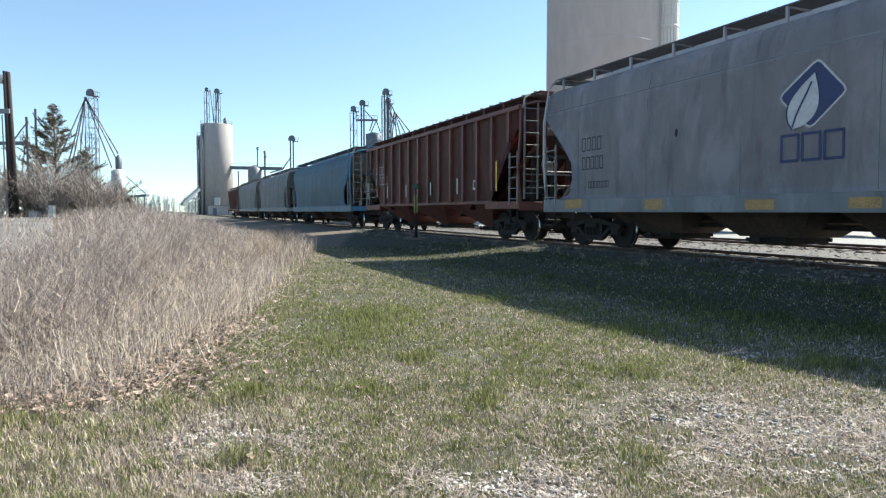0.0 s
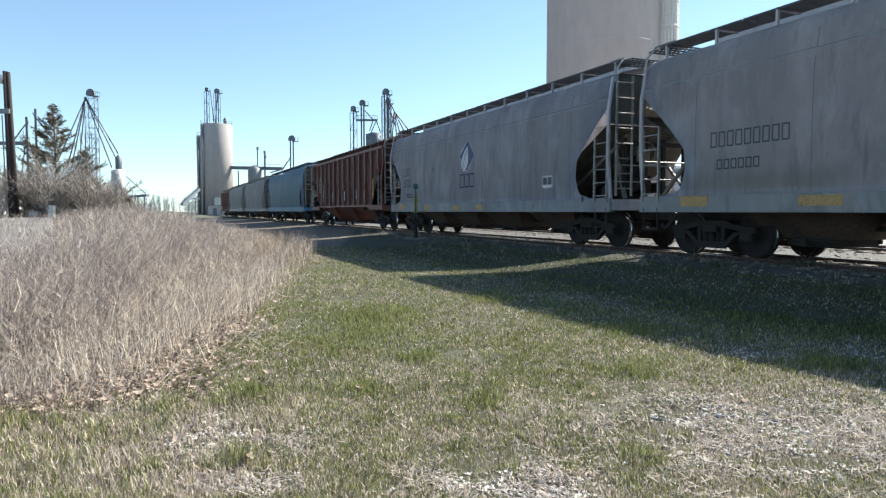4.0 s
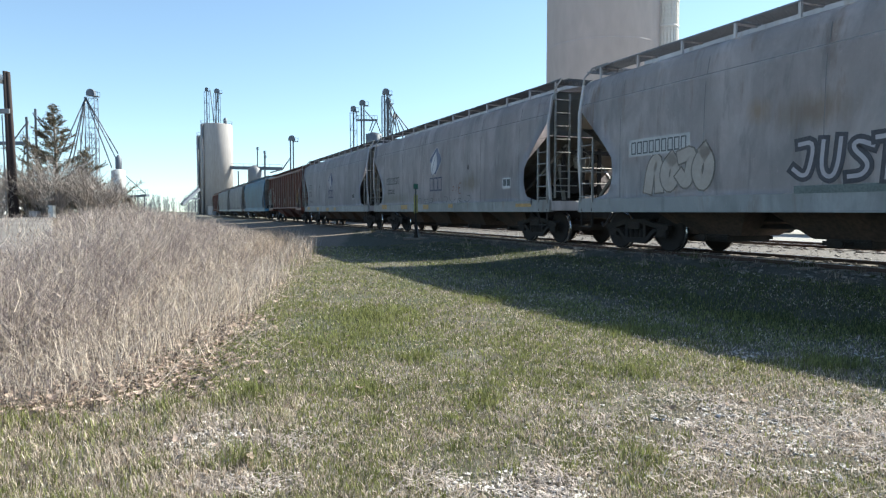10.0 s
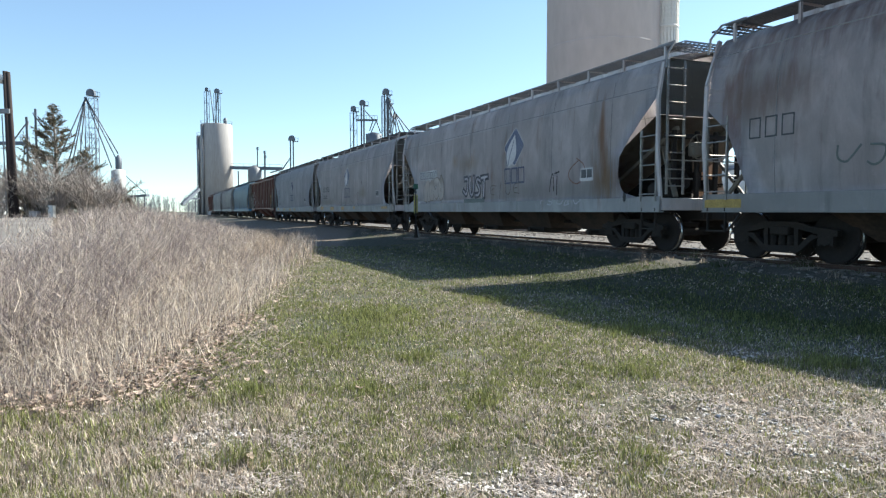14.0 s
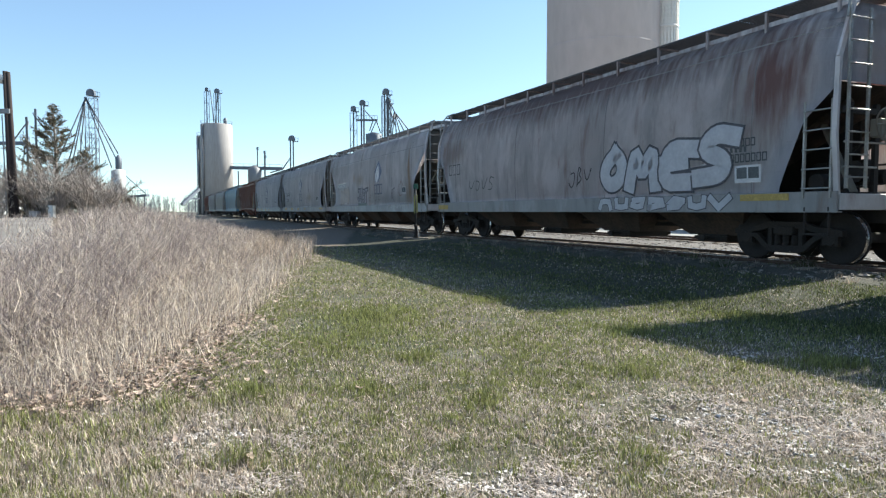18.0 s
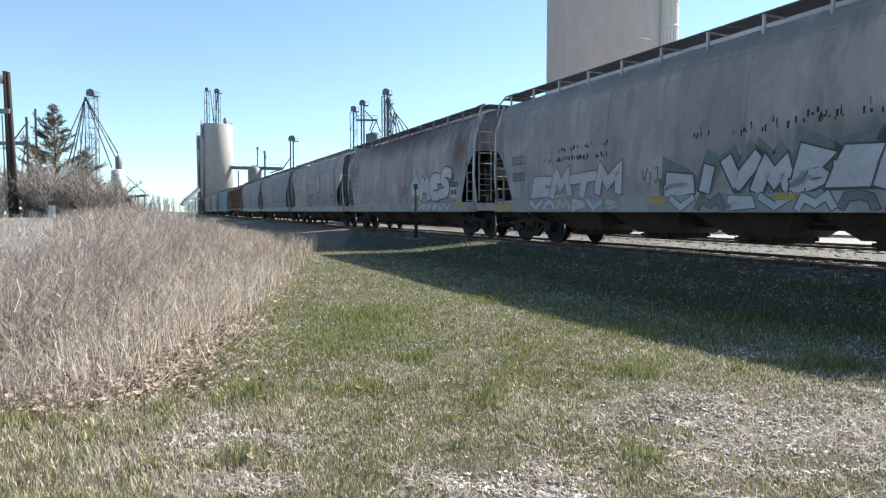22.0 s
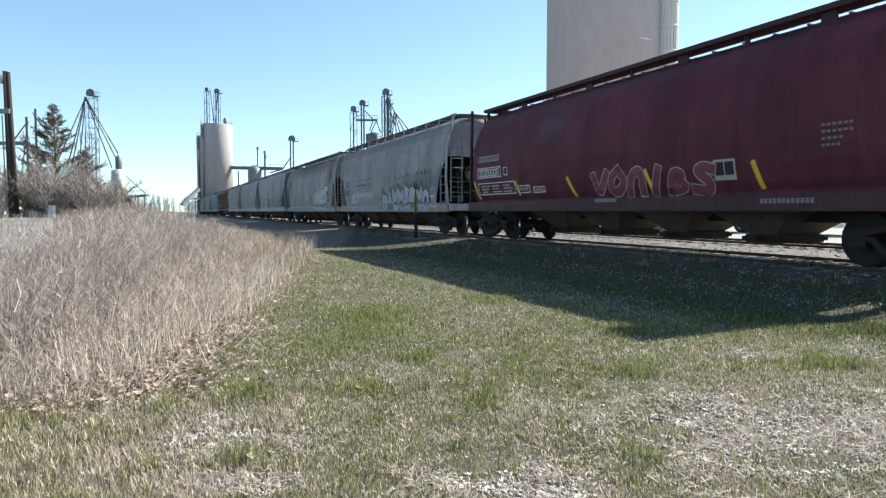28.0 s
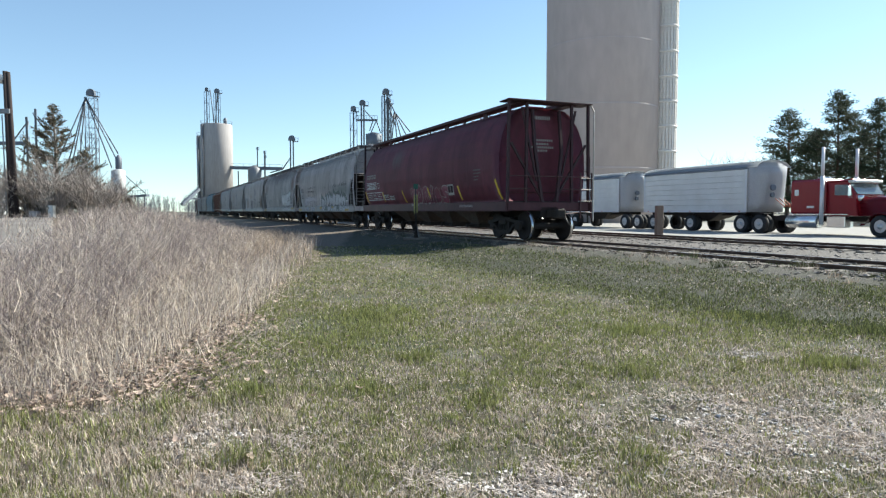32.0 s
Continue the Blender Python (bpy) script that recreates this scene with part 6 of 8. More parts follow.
def graffiti(car, sec, a, b, kinds, fill, line, seed, body=0.16, edge=0.035, lean=0.15, label="", fan=0.0, soft=True, backing=None):
    """Sprayed shapes side by side: thick strokes with a drawn outline, each overlapping the last."""
    rng = random.Random(seed)
    x0, x1 = a[0], b[0]
    z0, z1 = min(a[1], b[1]), max(a[1], b[1])
    n = len(kinds)
    wide = (x1 - x0) / n
    for k, kind in enumerate(kinds):
        top = z1 + fan * (z1 - z0) * rng.uniform(-1, 1)
        low = z0 + 0.3 * fan * (z1 - z0) * rng.uniform(-1, 1)
        inset = body / 2 + edge
        lines = []
        for pts in SHAPES[kind]:
            run = []
            for u, v in pts:
                z = low + inset + (top - low - 2 * inset) * min(1, max(0, v + rng.uniform(-0.06, 0.06)))
                x = x0 + wide * (k + 0.02 + 0.96 * (u + rng.uniform(-0.06, 0.06)))
                run.append((x - math.copysign(lean, -wide) * (z - z0) * 0.5, z))
            for again_cut in range(2 if soft else 0):      # corners cut twice for a rounded hand
                cut = [run[0]]
                for (xa, za), (xb, zb) in zip(run, run[1:]):
                    cut += [(xa * 0.75 + xb * 0.25, za * 0.75 + zb * 0.25), (xa * 0.25 + xb * 0.75, za * 0.25 + zb * 0.75)]
                run = cut + [run[-1]]
            lines.append(run)
        if backing is not None:       # a sprayed cloud behind each shape, up and to one side
            for run in lines:
                bm = bmesh.new()
                band(bm, sec, [(x - 0.10 * rng.uniform(-1, 1), z + rng.uniform(0.02, 0.16)) for x, z in run], body + 0.22, 0.0035)
                marked(car, "sprayed_shadow", bm, backing)
        for j, run in enumerate(lines):
            bm = bmesh.new()
            band(bm, sec, run, body + 2 * edge, 0.006 + 0.003 * k + 0.0005 * j)
            marked(car, "graffiti_outline", bm, line, label)
        if fill is not None:
            for j, run in enumerate(lines):
                bm = bmesh.new()
                band(bm, sec, run, body, 0.0078 + 0.003 * k + 0.0005 * j)
                marked(car, "graffiti_fill", bm, fill)


def scrawl(car, sec, a, b, n, line, seed, w=0.025):
    """A thin tag: n quick hand-drawn marks side by side."""
    rng = random.Random(seed)
    z0, z1 = min(a[1], b[1]), max(a[1], b[1])
    n = max(2, n)
    wide = (b[0] - a[0]) / n
    for k in range(n):
        top, low = z1 - (z1 - z0) * rng.uniform(0, 0.3), z0 + (z1 - z0) * rng.uniform(0, 0.3)
        for pts in SHAPES[rng.choice(("hook", "cup", "snake", "tee", "wedge", "arch", "twin", "comb", "post"))]:
            run = [(a[0] + wide * (k + 0.08 + 0.9 * (u + rng.uniform(-0.1, 0.1)) + 0.18 * v), low + (top - low) * (v + rng.uniform(-0.08, 0.08))) for u, v in pts]
            for cuts in range(2):
                cut = [run[0]]
                for (xa, za), (xb, zb) in zip(run, run[1:]):
                    cut += [(xa * 0.75 + xb * 0.25, za * 0.75 + zb * 0.25), (xa * 0.25 + xb * 0.75, za * 0.25 + zb * 0.75)]
                run = cut + [run[-1]]
            bm = bmesh.new()
            band(bm, sec, run, w, 0.010 + 0.0004 * (k % 4))
            marked(car, "graffiti_tag", bm, line)


def colour_patch(car, sec, a, b, mat, name="paint_patch", lift=0.008):
    bm = bmesh.new()
    patch(bm, sec, a, b, lift)
    marked(car, name, bm, mat)


def sill_patch(car, a, b, mat, name="sill_patch", y=1.60):
    bm = bmesh.new()
    x0, x1 = sorted((a[0], b[0]))
    z0, z1 = sorted((a[1], b[1]))
    z0, z1 = max(z0, 0.955), min(z1, 1.24)
    box(bm, x0, x1, y + 0.002, y + 0.008, z0, z1)
    sill = [c for c in car.children if c.name.split(".")[0] == "side_sill"][1]
    part(name, bm, mat, sill)


def sill_graffiti(car, x0, x1, kinds, fills, line, seed):
    """Sprayed shapes that run on down over the side sill."""
    rng = random.Random(seed)
    sill = [c for c in car.children if c.name.split(".")[0] == "side_sill"][1]
    flat = ((0.0, 1.60), (2.0, 1.60))
    wide = (x1 - x0) / len(kinds)
    for k, kind in enumerate(kinds):
        for pts in SHAPES[kind]:
            run = [(x0 + wide * (k + 0.04 + 0.92 * u), 1.00 + 0.19 * min(1, max(0, v + rng.uniform(-0.1, 0.1)))) for u, v in pts]
            bm = bmesh.new()
            band(bm, flat, run, 0.17, 0.004 + 0.0015 * (k % 3))
            part("graffiti_outline", bm, line, sill)
            bm = bmesh.new()
            band(bm, flat, run, 0.13, 0.0056 + 0.0015 * (k % 3))
            part("graffiti_fill", bm, fills[k % len(fills)], sill)


def holes(car, sec, spots, mat, r=0.09):
    """Small dark openings and scuffs."""
    for x, z in spots:
        bm = bmesh.new()
        plate(bm, sec, [(x + 0.5 * r * math.cos(t), z + r * math.sin(t)) for t in np.linspace(0, 5.6, 9)], 0.008)
        marked(car, "dark_mark", bm, mat)


M["faded_white"] = material("faded_white_marking_paint", (0.60, 0.575, 0.575), 0.7, 0, 0.12, 4, 20, 0.0, second=(0.50, 0.47, 0.47))
M["ink"] = material("faded_stencil_paint", (0.10, 0.105, 0.11), 0.7, 0, 0.3, 6, 40, 0)
M["navy_faded"] = material("faded_navy_paint", (0.075, 0.09, 0.16), 0.7, 0, 0.3, 2, 30, 0, second=(0.14, 0.15, 0.20))
M["silver_spray"] = material("silver_spray_paint", (0.43, 0.415, 0.44), 0.5, 0.1, 0.10, 2.5, 14, 0.0, second=(0.32, 0.31, 0.335))
M["brown_spray"] = material("brown_spray_paint", (0.19, 0.165, 0.145), 0.7, 0, 0.25, 3, 30, 0)
M["brown_fill"] = material("thin_brown_spray_fill", (0.42, 0.36, 0.32), 0.7, 0, 0.08, 2.5, 12, 0, second=(0.36, 0.30, 0.26))
M["grey_spray"] = material("grey_green_spray_paint", (0.15, 0.17, 0.16), 0.7, 0, 0.25, 3, 30, 0)
M["dark_spray"] = material("dark_outline_spray_paint", (0.075, 0.07, 0.08), 0.7, 0, 0.3, 4, 30, 0)
M["blue_spray"] = material("pale_blue_spray_paint", (0.29, 0.315, 0.39), 0.6, 0, 0.25, 3, 30, 0, second=(0.40, 0.40, 0.45))
M["pale_spray"] = material("pale_spray_paint", (0.47, 0.42, 0.425), 0.6, 0, 0.10, 3, 14, 0, second=(0.37, 0.325, 0.35))
M["faded_cream"] = material("faded_cream_stencil_paint", (0.24, 0.18, 0.18), 0.6, 0, 0.25, 6, 40, 0)
M["cream_spray"] = material("cream_spray_paint", (0.42, 0.38, 0.35), 0.6, 0, 0.15, 3, 30, 0)
M["orange_patch"] = material("faded_orange_paint", (0.46, 0.28, 0.11), 0.7, 0, 0.35, 5, 40, 0)
M["rust_patch"] = material("rust_stain", (0.26, 0.13, 0.105), 0.9, 0, 0.35, 3, 30, 0.05, second=(0.33, 0.23, 0.19))
M["cover_patch"] = material("pale_repaint_patch", (0.47, 0.455, 0.45), 0.6, 0, 0.15, 3, 30, 0)

FL, RO, TA = SEC_FLAT, SEC_ROUND, SEC_TANK
# first emblem car
emblem(car_a, FL, (-0.23, 3.42), (-0.76, 2.85), (-0.14, 2.32), (0.47, 2.9), (M["blue_mark"],))
open_bars(car_a, FL, (0.43, 2.23), (-0.8, 1.79), 3, M["blue_mark"], 0.05, "navy lettering bar")
bars(car_a, FL, (6.37, 2.77), (5.51, 2.46), 4, M["ink"])
bars(car_a, FL, (6.35, 2.29), (5.44, 1.99), 5, M["ink"])
bars(car_a, FL, (6.08, 1.67), (5.24, 1.52), 7, M["ink"])
stencil_box(car_a, FL, (-5.21, 1.92), (-5.73, 1.59), M["faded_white"], M["ink"])
for p, q in (((7.15, 1.27), (6.37, 1.01)), ((3.97, 1.19), (3.39, 0.97)), ((1.18, 1.14), (0.53, 0.96)), ((-0.84, 1.15), (-1.38, 0.98))):
    sill_patch(car_a, p, q, M["orange_patch"])
holes(car_a, FL, [(-7.14, 1.24), (2.99, 2.57)], M["black"])
# second emblem car
emblem(car_b, FL, (-0.07, 3.43), (-0.6, 2.91), (0.08, 2.32), (0.65, 2.97), (M["navy_faded"],))
open_bars(car_b, FL, (0.63, 2.23), (-0.63, 1.75), 3, M["navy_faded"], 0.05, "faded navy lettering bar")
bars(car_b, FL, (6.12, 2.45), (4.29, 2.18), 9, M["ink"])
bars(car_b, FL, (5.96, 1.92), (4.92, 1.75), 6, M["ink"])
stencil_box(car_b, FL, (-5.52, 1.97), (-6.05, 1.64), M["faded_white"], M["ink"])
for p, q in (((6.95, 1.24), (6.21, 1.03)), ((4.16, 1.2), (3.35, 1.02)), ((1.44, 1.19), (0.85, 1.01)), ((-1.18, 1.19), (-1.58, 1.06)), ((-6.34, 1.16), (-7.27, 1.06))):
    sill_patch(car_b, p, q, M["orange_patch"])
holes(car_b, FL, [(-2.97, 2.47), (-7.28, 1.21)], M["black"], 0.1)
scrawl(car_b, FL, (-1.5, 1.96), (-2.35, 1.56), 3, M["rust_patch"], 2, 0.03)
scrawl(car_b, FL, (2.22, 1.51), (-3.21, 1.16), 8, M["grey_spray"], 3, 0.02)
# third emblem car
emblem(car_c, FL, (-1.88, 3.46), (-2.43, 2.89), (-1.84, 2.31), (-1.16, 2.89), (M["navy_faded"],))
open_bars(car_c, FL, (-1.21, 2.24), (-2.48, 1.80), 3, M["navy_faded"], 0.05, "faded navy lettering bar")
colour_patch(car_c, FL, (6.2, 2.55), (4.29, 2.17), M["cover_patch"])
bars(car_c, FL, (6.11, 2.48), (4.34, 2.23), 9, M["ink"], 0.5)
graffiti(car_c, FL, (5.6, 2.3), (3.71, 1.28), ("arch", "ring", "hook", "ring"), M["brown_fill"], M["brown_spray"], 4, 0.26, 0.035, fan=0.1, label="brown sprayed bubble shapes")
graffiti(car_c, FL, (1.93, 2.21), (-0.01, 1.31), ("hook", "cup", "snake", "tee"), M["pale_spray"], M["dark_spray"], 5, 0.07, 0.075, label="dark sprayed letters over a pale core")
colour_patch(car_c, FL, (1.85, 1.36), (0.24, 1.23), M["grey_spray"])
scrawl(car_c, FL, (-0.07, 1.96), (-2.13, 1.28), 4, M["brown_spray"], 6, 0.025)
scrawl(car_c, FL, (-2.37, 1.98), (-4.21, 1.05), 4, M["pale_spray"], 8, 0.03)
graffiti(car_c, FL, (-4.59, 2.33), (-5.66, 1.54), ("ring",), None, M["rust_patch"], 9, 0.012, 0.01)
scrawl(car_c, FL, (-3.81, 2.1), (-4.3, 1.36), 1, M["black"], 12, 0.04)
scrawl(car_c, FL, (-3.6, 1.32), (-5.3, 1.03), 4, M["silver_spray"], 13, 0.035)
stencil_box(car_c, FL, (-5.31, 2.03), (-5.85, 1.7), M["faded_white"], M["ink"])
holes(car_c, FL, [(-7.07, 1.26)], M["black"], 0.12)
# rust-stained car with silver graffiti
graffiti(car_d, RO, (-1.99, 2.62), (-6.19, 1.23), ("ring", "peaks", "comb", "snake"), M["silver_spray"], M["dark_spray"], 21, 0.36, 0.05, 0.3, fan=0.08, label="silver sprayed shapes with black outlines")
sill_graffiti(car_d, -2.0, -6.2, ("arch", "cup", "hook", "bend", "snake", "cup", "wedge"), (M["silver_spray"],), M["dark_spray"], 24)
scrawl(car_d, RO, (-0.67, 2.15), (-1.66, 1.47), 3, M["black"], 22, 0.03)
scrawl(car_d, RO, (5.58, 2.19), (3.63, 1.48), 4, M["grey_spray"], 23, 0.035)
bars(car_d, RO, (7.17, 2.61), (6.13, 2.26), 3, M["ink"])
bars(car_d, RO, (-6.14, 2.27), (-6.75, 2.14), 5, M["ink"])
bars(car_d, RO, (-6.14, 2.13), (-6.57, 2.03), 4, M["ink"])
bars(car_d, RO, (-6.14, 1.99), (-7.01, 1.85), 7, M["ink"])
stencil_box(car_d, RO, (-6.25, 1.78), (-6.85, 1.46), M["faded_white"], M["ink"])
sill_patch(car_d, (8.25, 1.16), (7.35, 1.0), M["dirty_yellow"])
sill_patch(car_e, (7.9, 1.12), (6.9, 0.97), M["dirty_yellow"])
sill_patch(car_d, (-6.39, 1.28), (-7.44, 1.12), M["dirty_yellow"])
holes(car_d, RO, [(-6.0, 1.95)], M["ink"], 0.1)
# pale car with the long silver piece
graffiti(car_e, RO, (0.04, 1.96), (-6.12, 1.19), ("bend", "post", "wedge", "peaks", "twin", "comb", "peaks", "arch"), M["silver_spray"], M["dark_spray"], 31, 0.27, 0.04, 0.4, fan=0.2, soft=False, label="angular silver sprayed shapes", backing=M["grey_spray"])
colour_patch(car_e, RO, (-5.02, 1.87), (-5.96, 1.56), M["grey_spray"], "sprayed_shadow", 0.004)
colour_patch(car_e, RO, (-2.53, 1.93), (-3.63, 1.64), M["grey_spray"], "sprayed_shadow", 0.004)
graffiti(car_e, RO, (5.69, 2.07), (1.54, 1.27), ("comb", "peaks", "tee", "peaks"), M["pale_spray"], M["brown_spray"], 32, 0.24, 0.035, 0.4, fan=0.15, soft=False, label="faded pink-white sprayed shapes")
sill_graffiti(car_e, -0.1, -7.0, ("wedge", "peaks", "bend", "wedge", "peaks", "arch", "twin", "wedge", "peaks"), (M["silver_spray"], M["grey_spray"], M["silver_spray"], M["blue_spray"]), M["dark_spray"], 34)
for p, q in (((0.59, 1.25), (-0.01, 1.1)), ((-2.75, 1.24), (-3.2, 1.12)), ((-5.96, 1.08), (-6.89, 0.96))):
    sill_patch(car_e, p, q, M["dirty_yellow"], "reflector", 1.605)
sill_graffiti(car_e, 5.7, 1.5, ("wedge", "arch", "peaks", "bend", "wedge", "twin"), (M["pale_spray"], M["blue_spray"], M["brown_fill"]), M["brown_spray"], 35)
bars(car_e, RO, (6.75, 2.56), (5.96, 2.34), 4, M["ink"])
bars(car_e, RO, (6.71, 2.07), (5.95, 1.85), 5, M["ink"])
rng_e = random.Random(8)
for k in range(110):          # flaked remains of a long line of lettering
    t = rng_e.random() ** 0.6
    x, z = -0.19 - 6.3 * t, 2.38 + 0.08 * t + rng_e.choice((0.0, 0.0, 0.10)) + rng_e.gauss(0, 0.03)
    if math.sin(7.0 * x) > 0.35 and k % 3:
        continue
    colour_patch(car_e, RO, (x, z), (x + rng_e.uniform(0.015, 0.05), z + rng_e.uniform(0.04, 0.13)), M["black"], "chipped_letter")
for k in range(70):           # two short rows of worn marks
    x, z = 4.9 - 2.9 * rng_e.random(), 2.28 + rng_e.choice((0, 0, 0.26)) + rng_e.gauss(0, 0.025)
    colour_patch(car_e, RO, (x, z), (x + rng_e.uniform(0.02, 0.06), z + rng_e.uniform(0.04, 0.11)), M["black"], "chipped_letter")
stencil_box(car_e, RO, (-6.24, 1.84), (-6.66, 1.5), M["white_mark"], M["grey_spray"])
scrawl(car_e, RO, (0.81, 1.95), (0.23, 1.44), 3, M["ink"], 33, 0.03)
# maroon car
bars(car_f, TA, (7.08, 2.73), (5.6, 2.57), 9, M["cream_spray"], 0.5)


def frame_box(car, sec, a, b, mat, w=0.022):
    bm = bmesh.new()
    stroke(bm, sec, [(a[0], a[1]), (b[0], a[1]), (b[0], b[1]), (a[0], b[1])], w, closed=True)
    marked(car, "marking_frame", bm, mat)


frame_box(car_f, TA, (7.16, 2.35), (5.52, 2.04), M["white_mark"], 0.026)
bars(car_f, TA, (7.04, 2.29), (5.6, 2.09), 8, M["white_mark"], 0.45)
frame_box(car_f, TA, (5.32, 2.3), (5.09, 2.07), M["white_mark"], 0.025)
frame_box(car_f, TA, (7.16, 1.85), (4.67, 1.49), M["white_mark"], 0.026)
for k in range(3):
    for j in range(3):
        a, b = (7.04, 1.8), (4.75, 1.52)
        u = a[0] + (b[0] - a[0]) * (0.05 + 0.33 * j)
        v = a[0] + (b[0] - a[0]) * (0.05 + 0.33 * j + (0.26, 0.22, 0.18)[(j + k) % 3])
        z = a[1] + (b[1] - a[1]) * (0.12 + 0.33 * k)
        bars(car_f, TA, (u, z), (v, z - 0.035), 8, M["white_mark"], 0.6)
frame_box(car_f, TA, (4.45, 1.7), (3.81, 1.49), M["white_mark"], 0.025)
bars(car_f, TA, (4.39, 1.67), (3.87, 1.55), 7, M["cream_spray"])
frame_box(car_f, TA, (3.61, 1.63), (2.98, 1.48), M["white_mark"], 0.025)
bars(car_f, TA, (3.56, 1.59), (3.02, 1.51), 7, M["cream_spray"])


def yellow_stripe(car, sec, a, b, w=0.11):
    bm = bmesh.new()
    stroke(bm, sec, [a, b], w, 0.009)
    marked(car, "reflector", bm, M["yellow"], "slanting yellow reflective stripe")


for p, q in (((7.43, 1.9), (7.23, 1.37)), ((4.6, 1.82), (4.46, 1.43)), ((1.8, 1.82), (1.53, 1.35)), ((-1.31, 1.84), (-1.49, 1.38)), ((-4.27, 1.83), (-4.41, 1.37)), ((-7.24, 1.93), (-7.45, 1.34))):
    yellow_stripe(car_f, TA, p, q)
graffiti(car_f, TA, (0.82, 1.99), (-3.3, 1.18), ("wedge", "ring", "arch", "post", "twin", "snake"), M["paint_maroon"], M["cream_spray"], 41, 0.20, 0.022, 0.35, fan=0.12, label="cream sprayed outline shapes")
stencil_box(car_f, TA, (-3.31, 1.93), (-3.85, 1.53), M["cream_spray"], M["board_maroon"])
for k, n in enumerate((6, 6, 4, 4)):
    a, b = (-5.65, 2.11), (-6.23, 2.06)
    bars(car_f, TA, (a[0], 2.36 - 0.11 * k), (a[0] + (b[0] - a[0]) * (1, 1, 0.7, 0.6)[k], 2.315 - 0.11 * k), n, M["faded_cream"], 0.7)
a, b = (-4.46, 1.23), (-5.57, 1.14)
for k in range(12):
    u = a[0] + (b[0] - a[0]) * k / 12
    sill_patch(car_f, (u, 1.16), (u + (b[0] - a[0]) * 0.7 / 12, 1.07), M["faded_cream"], "sill_lettering")
sill_patch(car_f, (0.53, 1.26), (-0.33, 1.15), M["faded_cream"], "sill_lettering")


def end_lettering(car):
    """White stencilled rows on the tail of the maroon car."""
    end = [c for c in car.children if c.name.split(".")[0] == "end_sheet"][0]
    for z, w, n in ((3.92, 0.62, 9), (3.22, 0.8, 10), (3.10, 0.5, 5), (2.99, 0.85, 11), (2.88, 0.4, 4)):
        x = -15.9 / 2 + cut_tank(z + 0.05) - 0.004
        for k in range(n):
            bm = bmesh.new()
            y0 = w / 2 - k * w / n
            box(bm, x - 0.012, x - 0.004, y0 - w * 0.55 / n, y0, z, z + (0.11 if n == 9 else 0.06))
            part("lettering_bar", bm, M["cream_spray"], end)


end_lettering(car_f)
# oxide-red car: reflective strips on the posts and a stencilled panel
BR = ((1.22, 1.60), (4.2, 1.60))
for p, q in (((7.74, 2.37), (7.74, 1.58)), ((4.55, 2.12), (4.55, 1.58)), ((1.94, 2.08), (1.94, 1.56)), ((-0.93, 2.06), (-0.93, 1.59)), ((-3.54, 2.09), (-3.54, 1.59))):
    bm = bmesh.new()
    stroke(bm, BR, [p, q], 0.09, 0.006)
    marked(car_brown, "reflector", bm, M["white_mark"], "white reflective strip")
bm = bmesh.new()
stroke(bm, BR, [(-6.61, 2.53), (-6.61, 1.61)], 0.10, 0.006)
marked(car_brown, "reflector", bm, M["yellow"], "yellow reflective strip")
stencil_box(car_brown, ((1.2, 1.51), (4.2, 1.51)), (-4.69, 2.0), (-5.14, 1.67), M["white_mark"], M["ink"])
bars(car_brown, ((1.2, 1.51), (4.2, 1.51)), (6.55, 3.09), (5.08, 2.71), 3, M["white_mark"])
bars(car_brown, ((1.2, 1.51), (4.2, 1.51)), (6.55, 2.58), (4.64, 2.23), 4, M["white_mark"])


# ---- plants ----
def stuff_mesh(name, verts, faces, mats, label, category, index=None):
    me = bpy.data.meshes.new(name)
    me.from_pydata(verts, [], faces)
    for m in mats:
        me.materials.append(m)
    if index is not None:
        me.polygons.foreach_set("material_index", index)
    return tagged(new(name, me), label, category, kind="stuff")


def leaf_material(name, colour, spread=0.4, hue=0.0):
    mat = material(name, colour, 0.8, 0, 0.2, 3, 20, 0, per_island=spread)
    nt = mat.node_tree
    tr = nt.nodes.new("ShaderNodeBsdfTranslucent")
    mx = nt.nodes.new("ShaderNodeMixShader")
    mx.inputs[0].default_value = 0.35
    bs = nt.nodes["Principled BSDF"]
    nt.links.new(bs.inputs["Base Color"].links[0].from_socket, tr.inputs["Color"])
    nt.links.new(bs.outputs[0], mx.inputs[1])
    nt.links.new(tr.outputs[0], mx.inputs[2])
    nt.links.new(mx.outputs[0], nt.nodes["Material Output"].inputs["Surface"])
    return mat


M["blade_green"] = leaf_material("green_grass_blade", (0.215, 0.226, 0.080), 0.65)
M["blade_dry"] = leaf_material("straw_grass_blade", (0.64, 0.55, 0.455), 0.55)
M["thatch"] = leaf_material("dull_brown_thatch", (0.375, 0.30, 0.24), 0.7)
# these two carry part of the train's shade in their colour
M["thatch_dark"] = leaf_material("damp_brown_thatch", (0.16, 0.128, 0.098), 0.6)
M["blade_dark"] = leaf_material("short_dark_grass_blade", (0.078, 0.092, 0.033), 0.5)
M["stalk"] = leaf_material("dry_weed_stalk", (0.38, 0.32, 0.30), 0.65)
M["stalk_dark"] = leaf_material("weathered_grey_stalk", (0.20, 0.16, 0.155), 0.5)
M["stalk_pale"] = leaf_material("pale_dry_stalk", (0.69, 0.59, 0.49), 0.4)
M["dead_leaf"] = leaf_material("curled_dead_leaf", (0.40, 0.305, 0.25), 0.8)
M["needle"] = leaf_material("pine_needles", (0.030, 0.048, 0.018), 0.45)
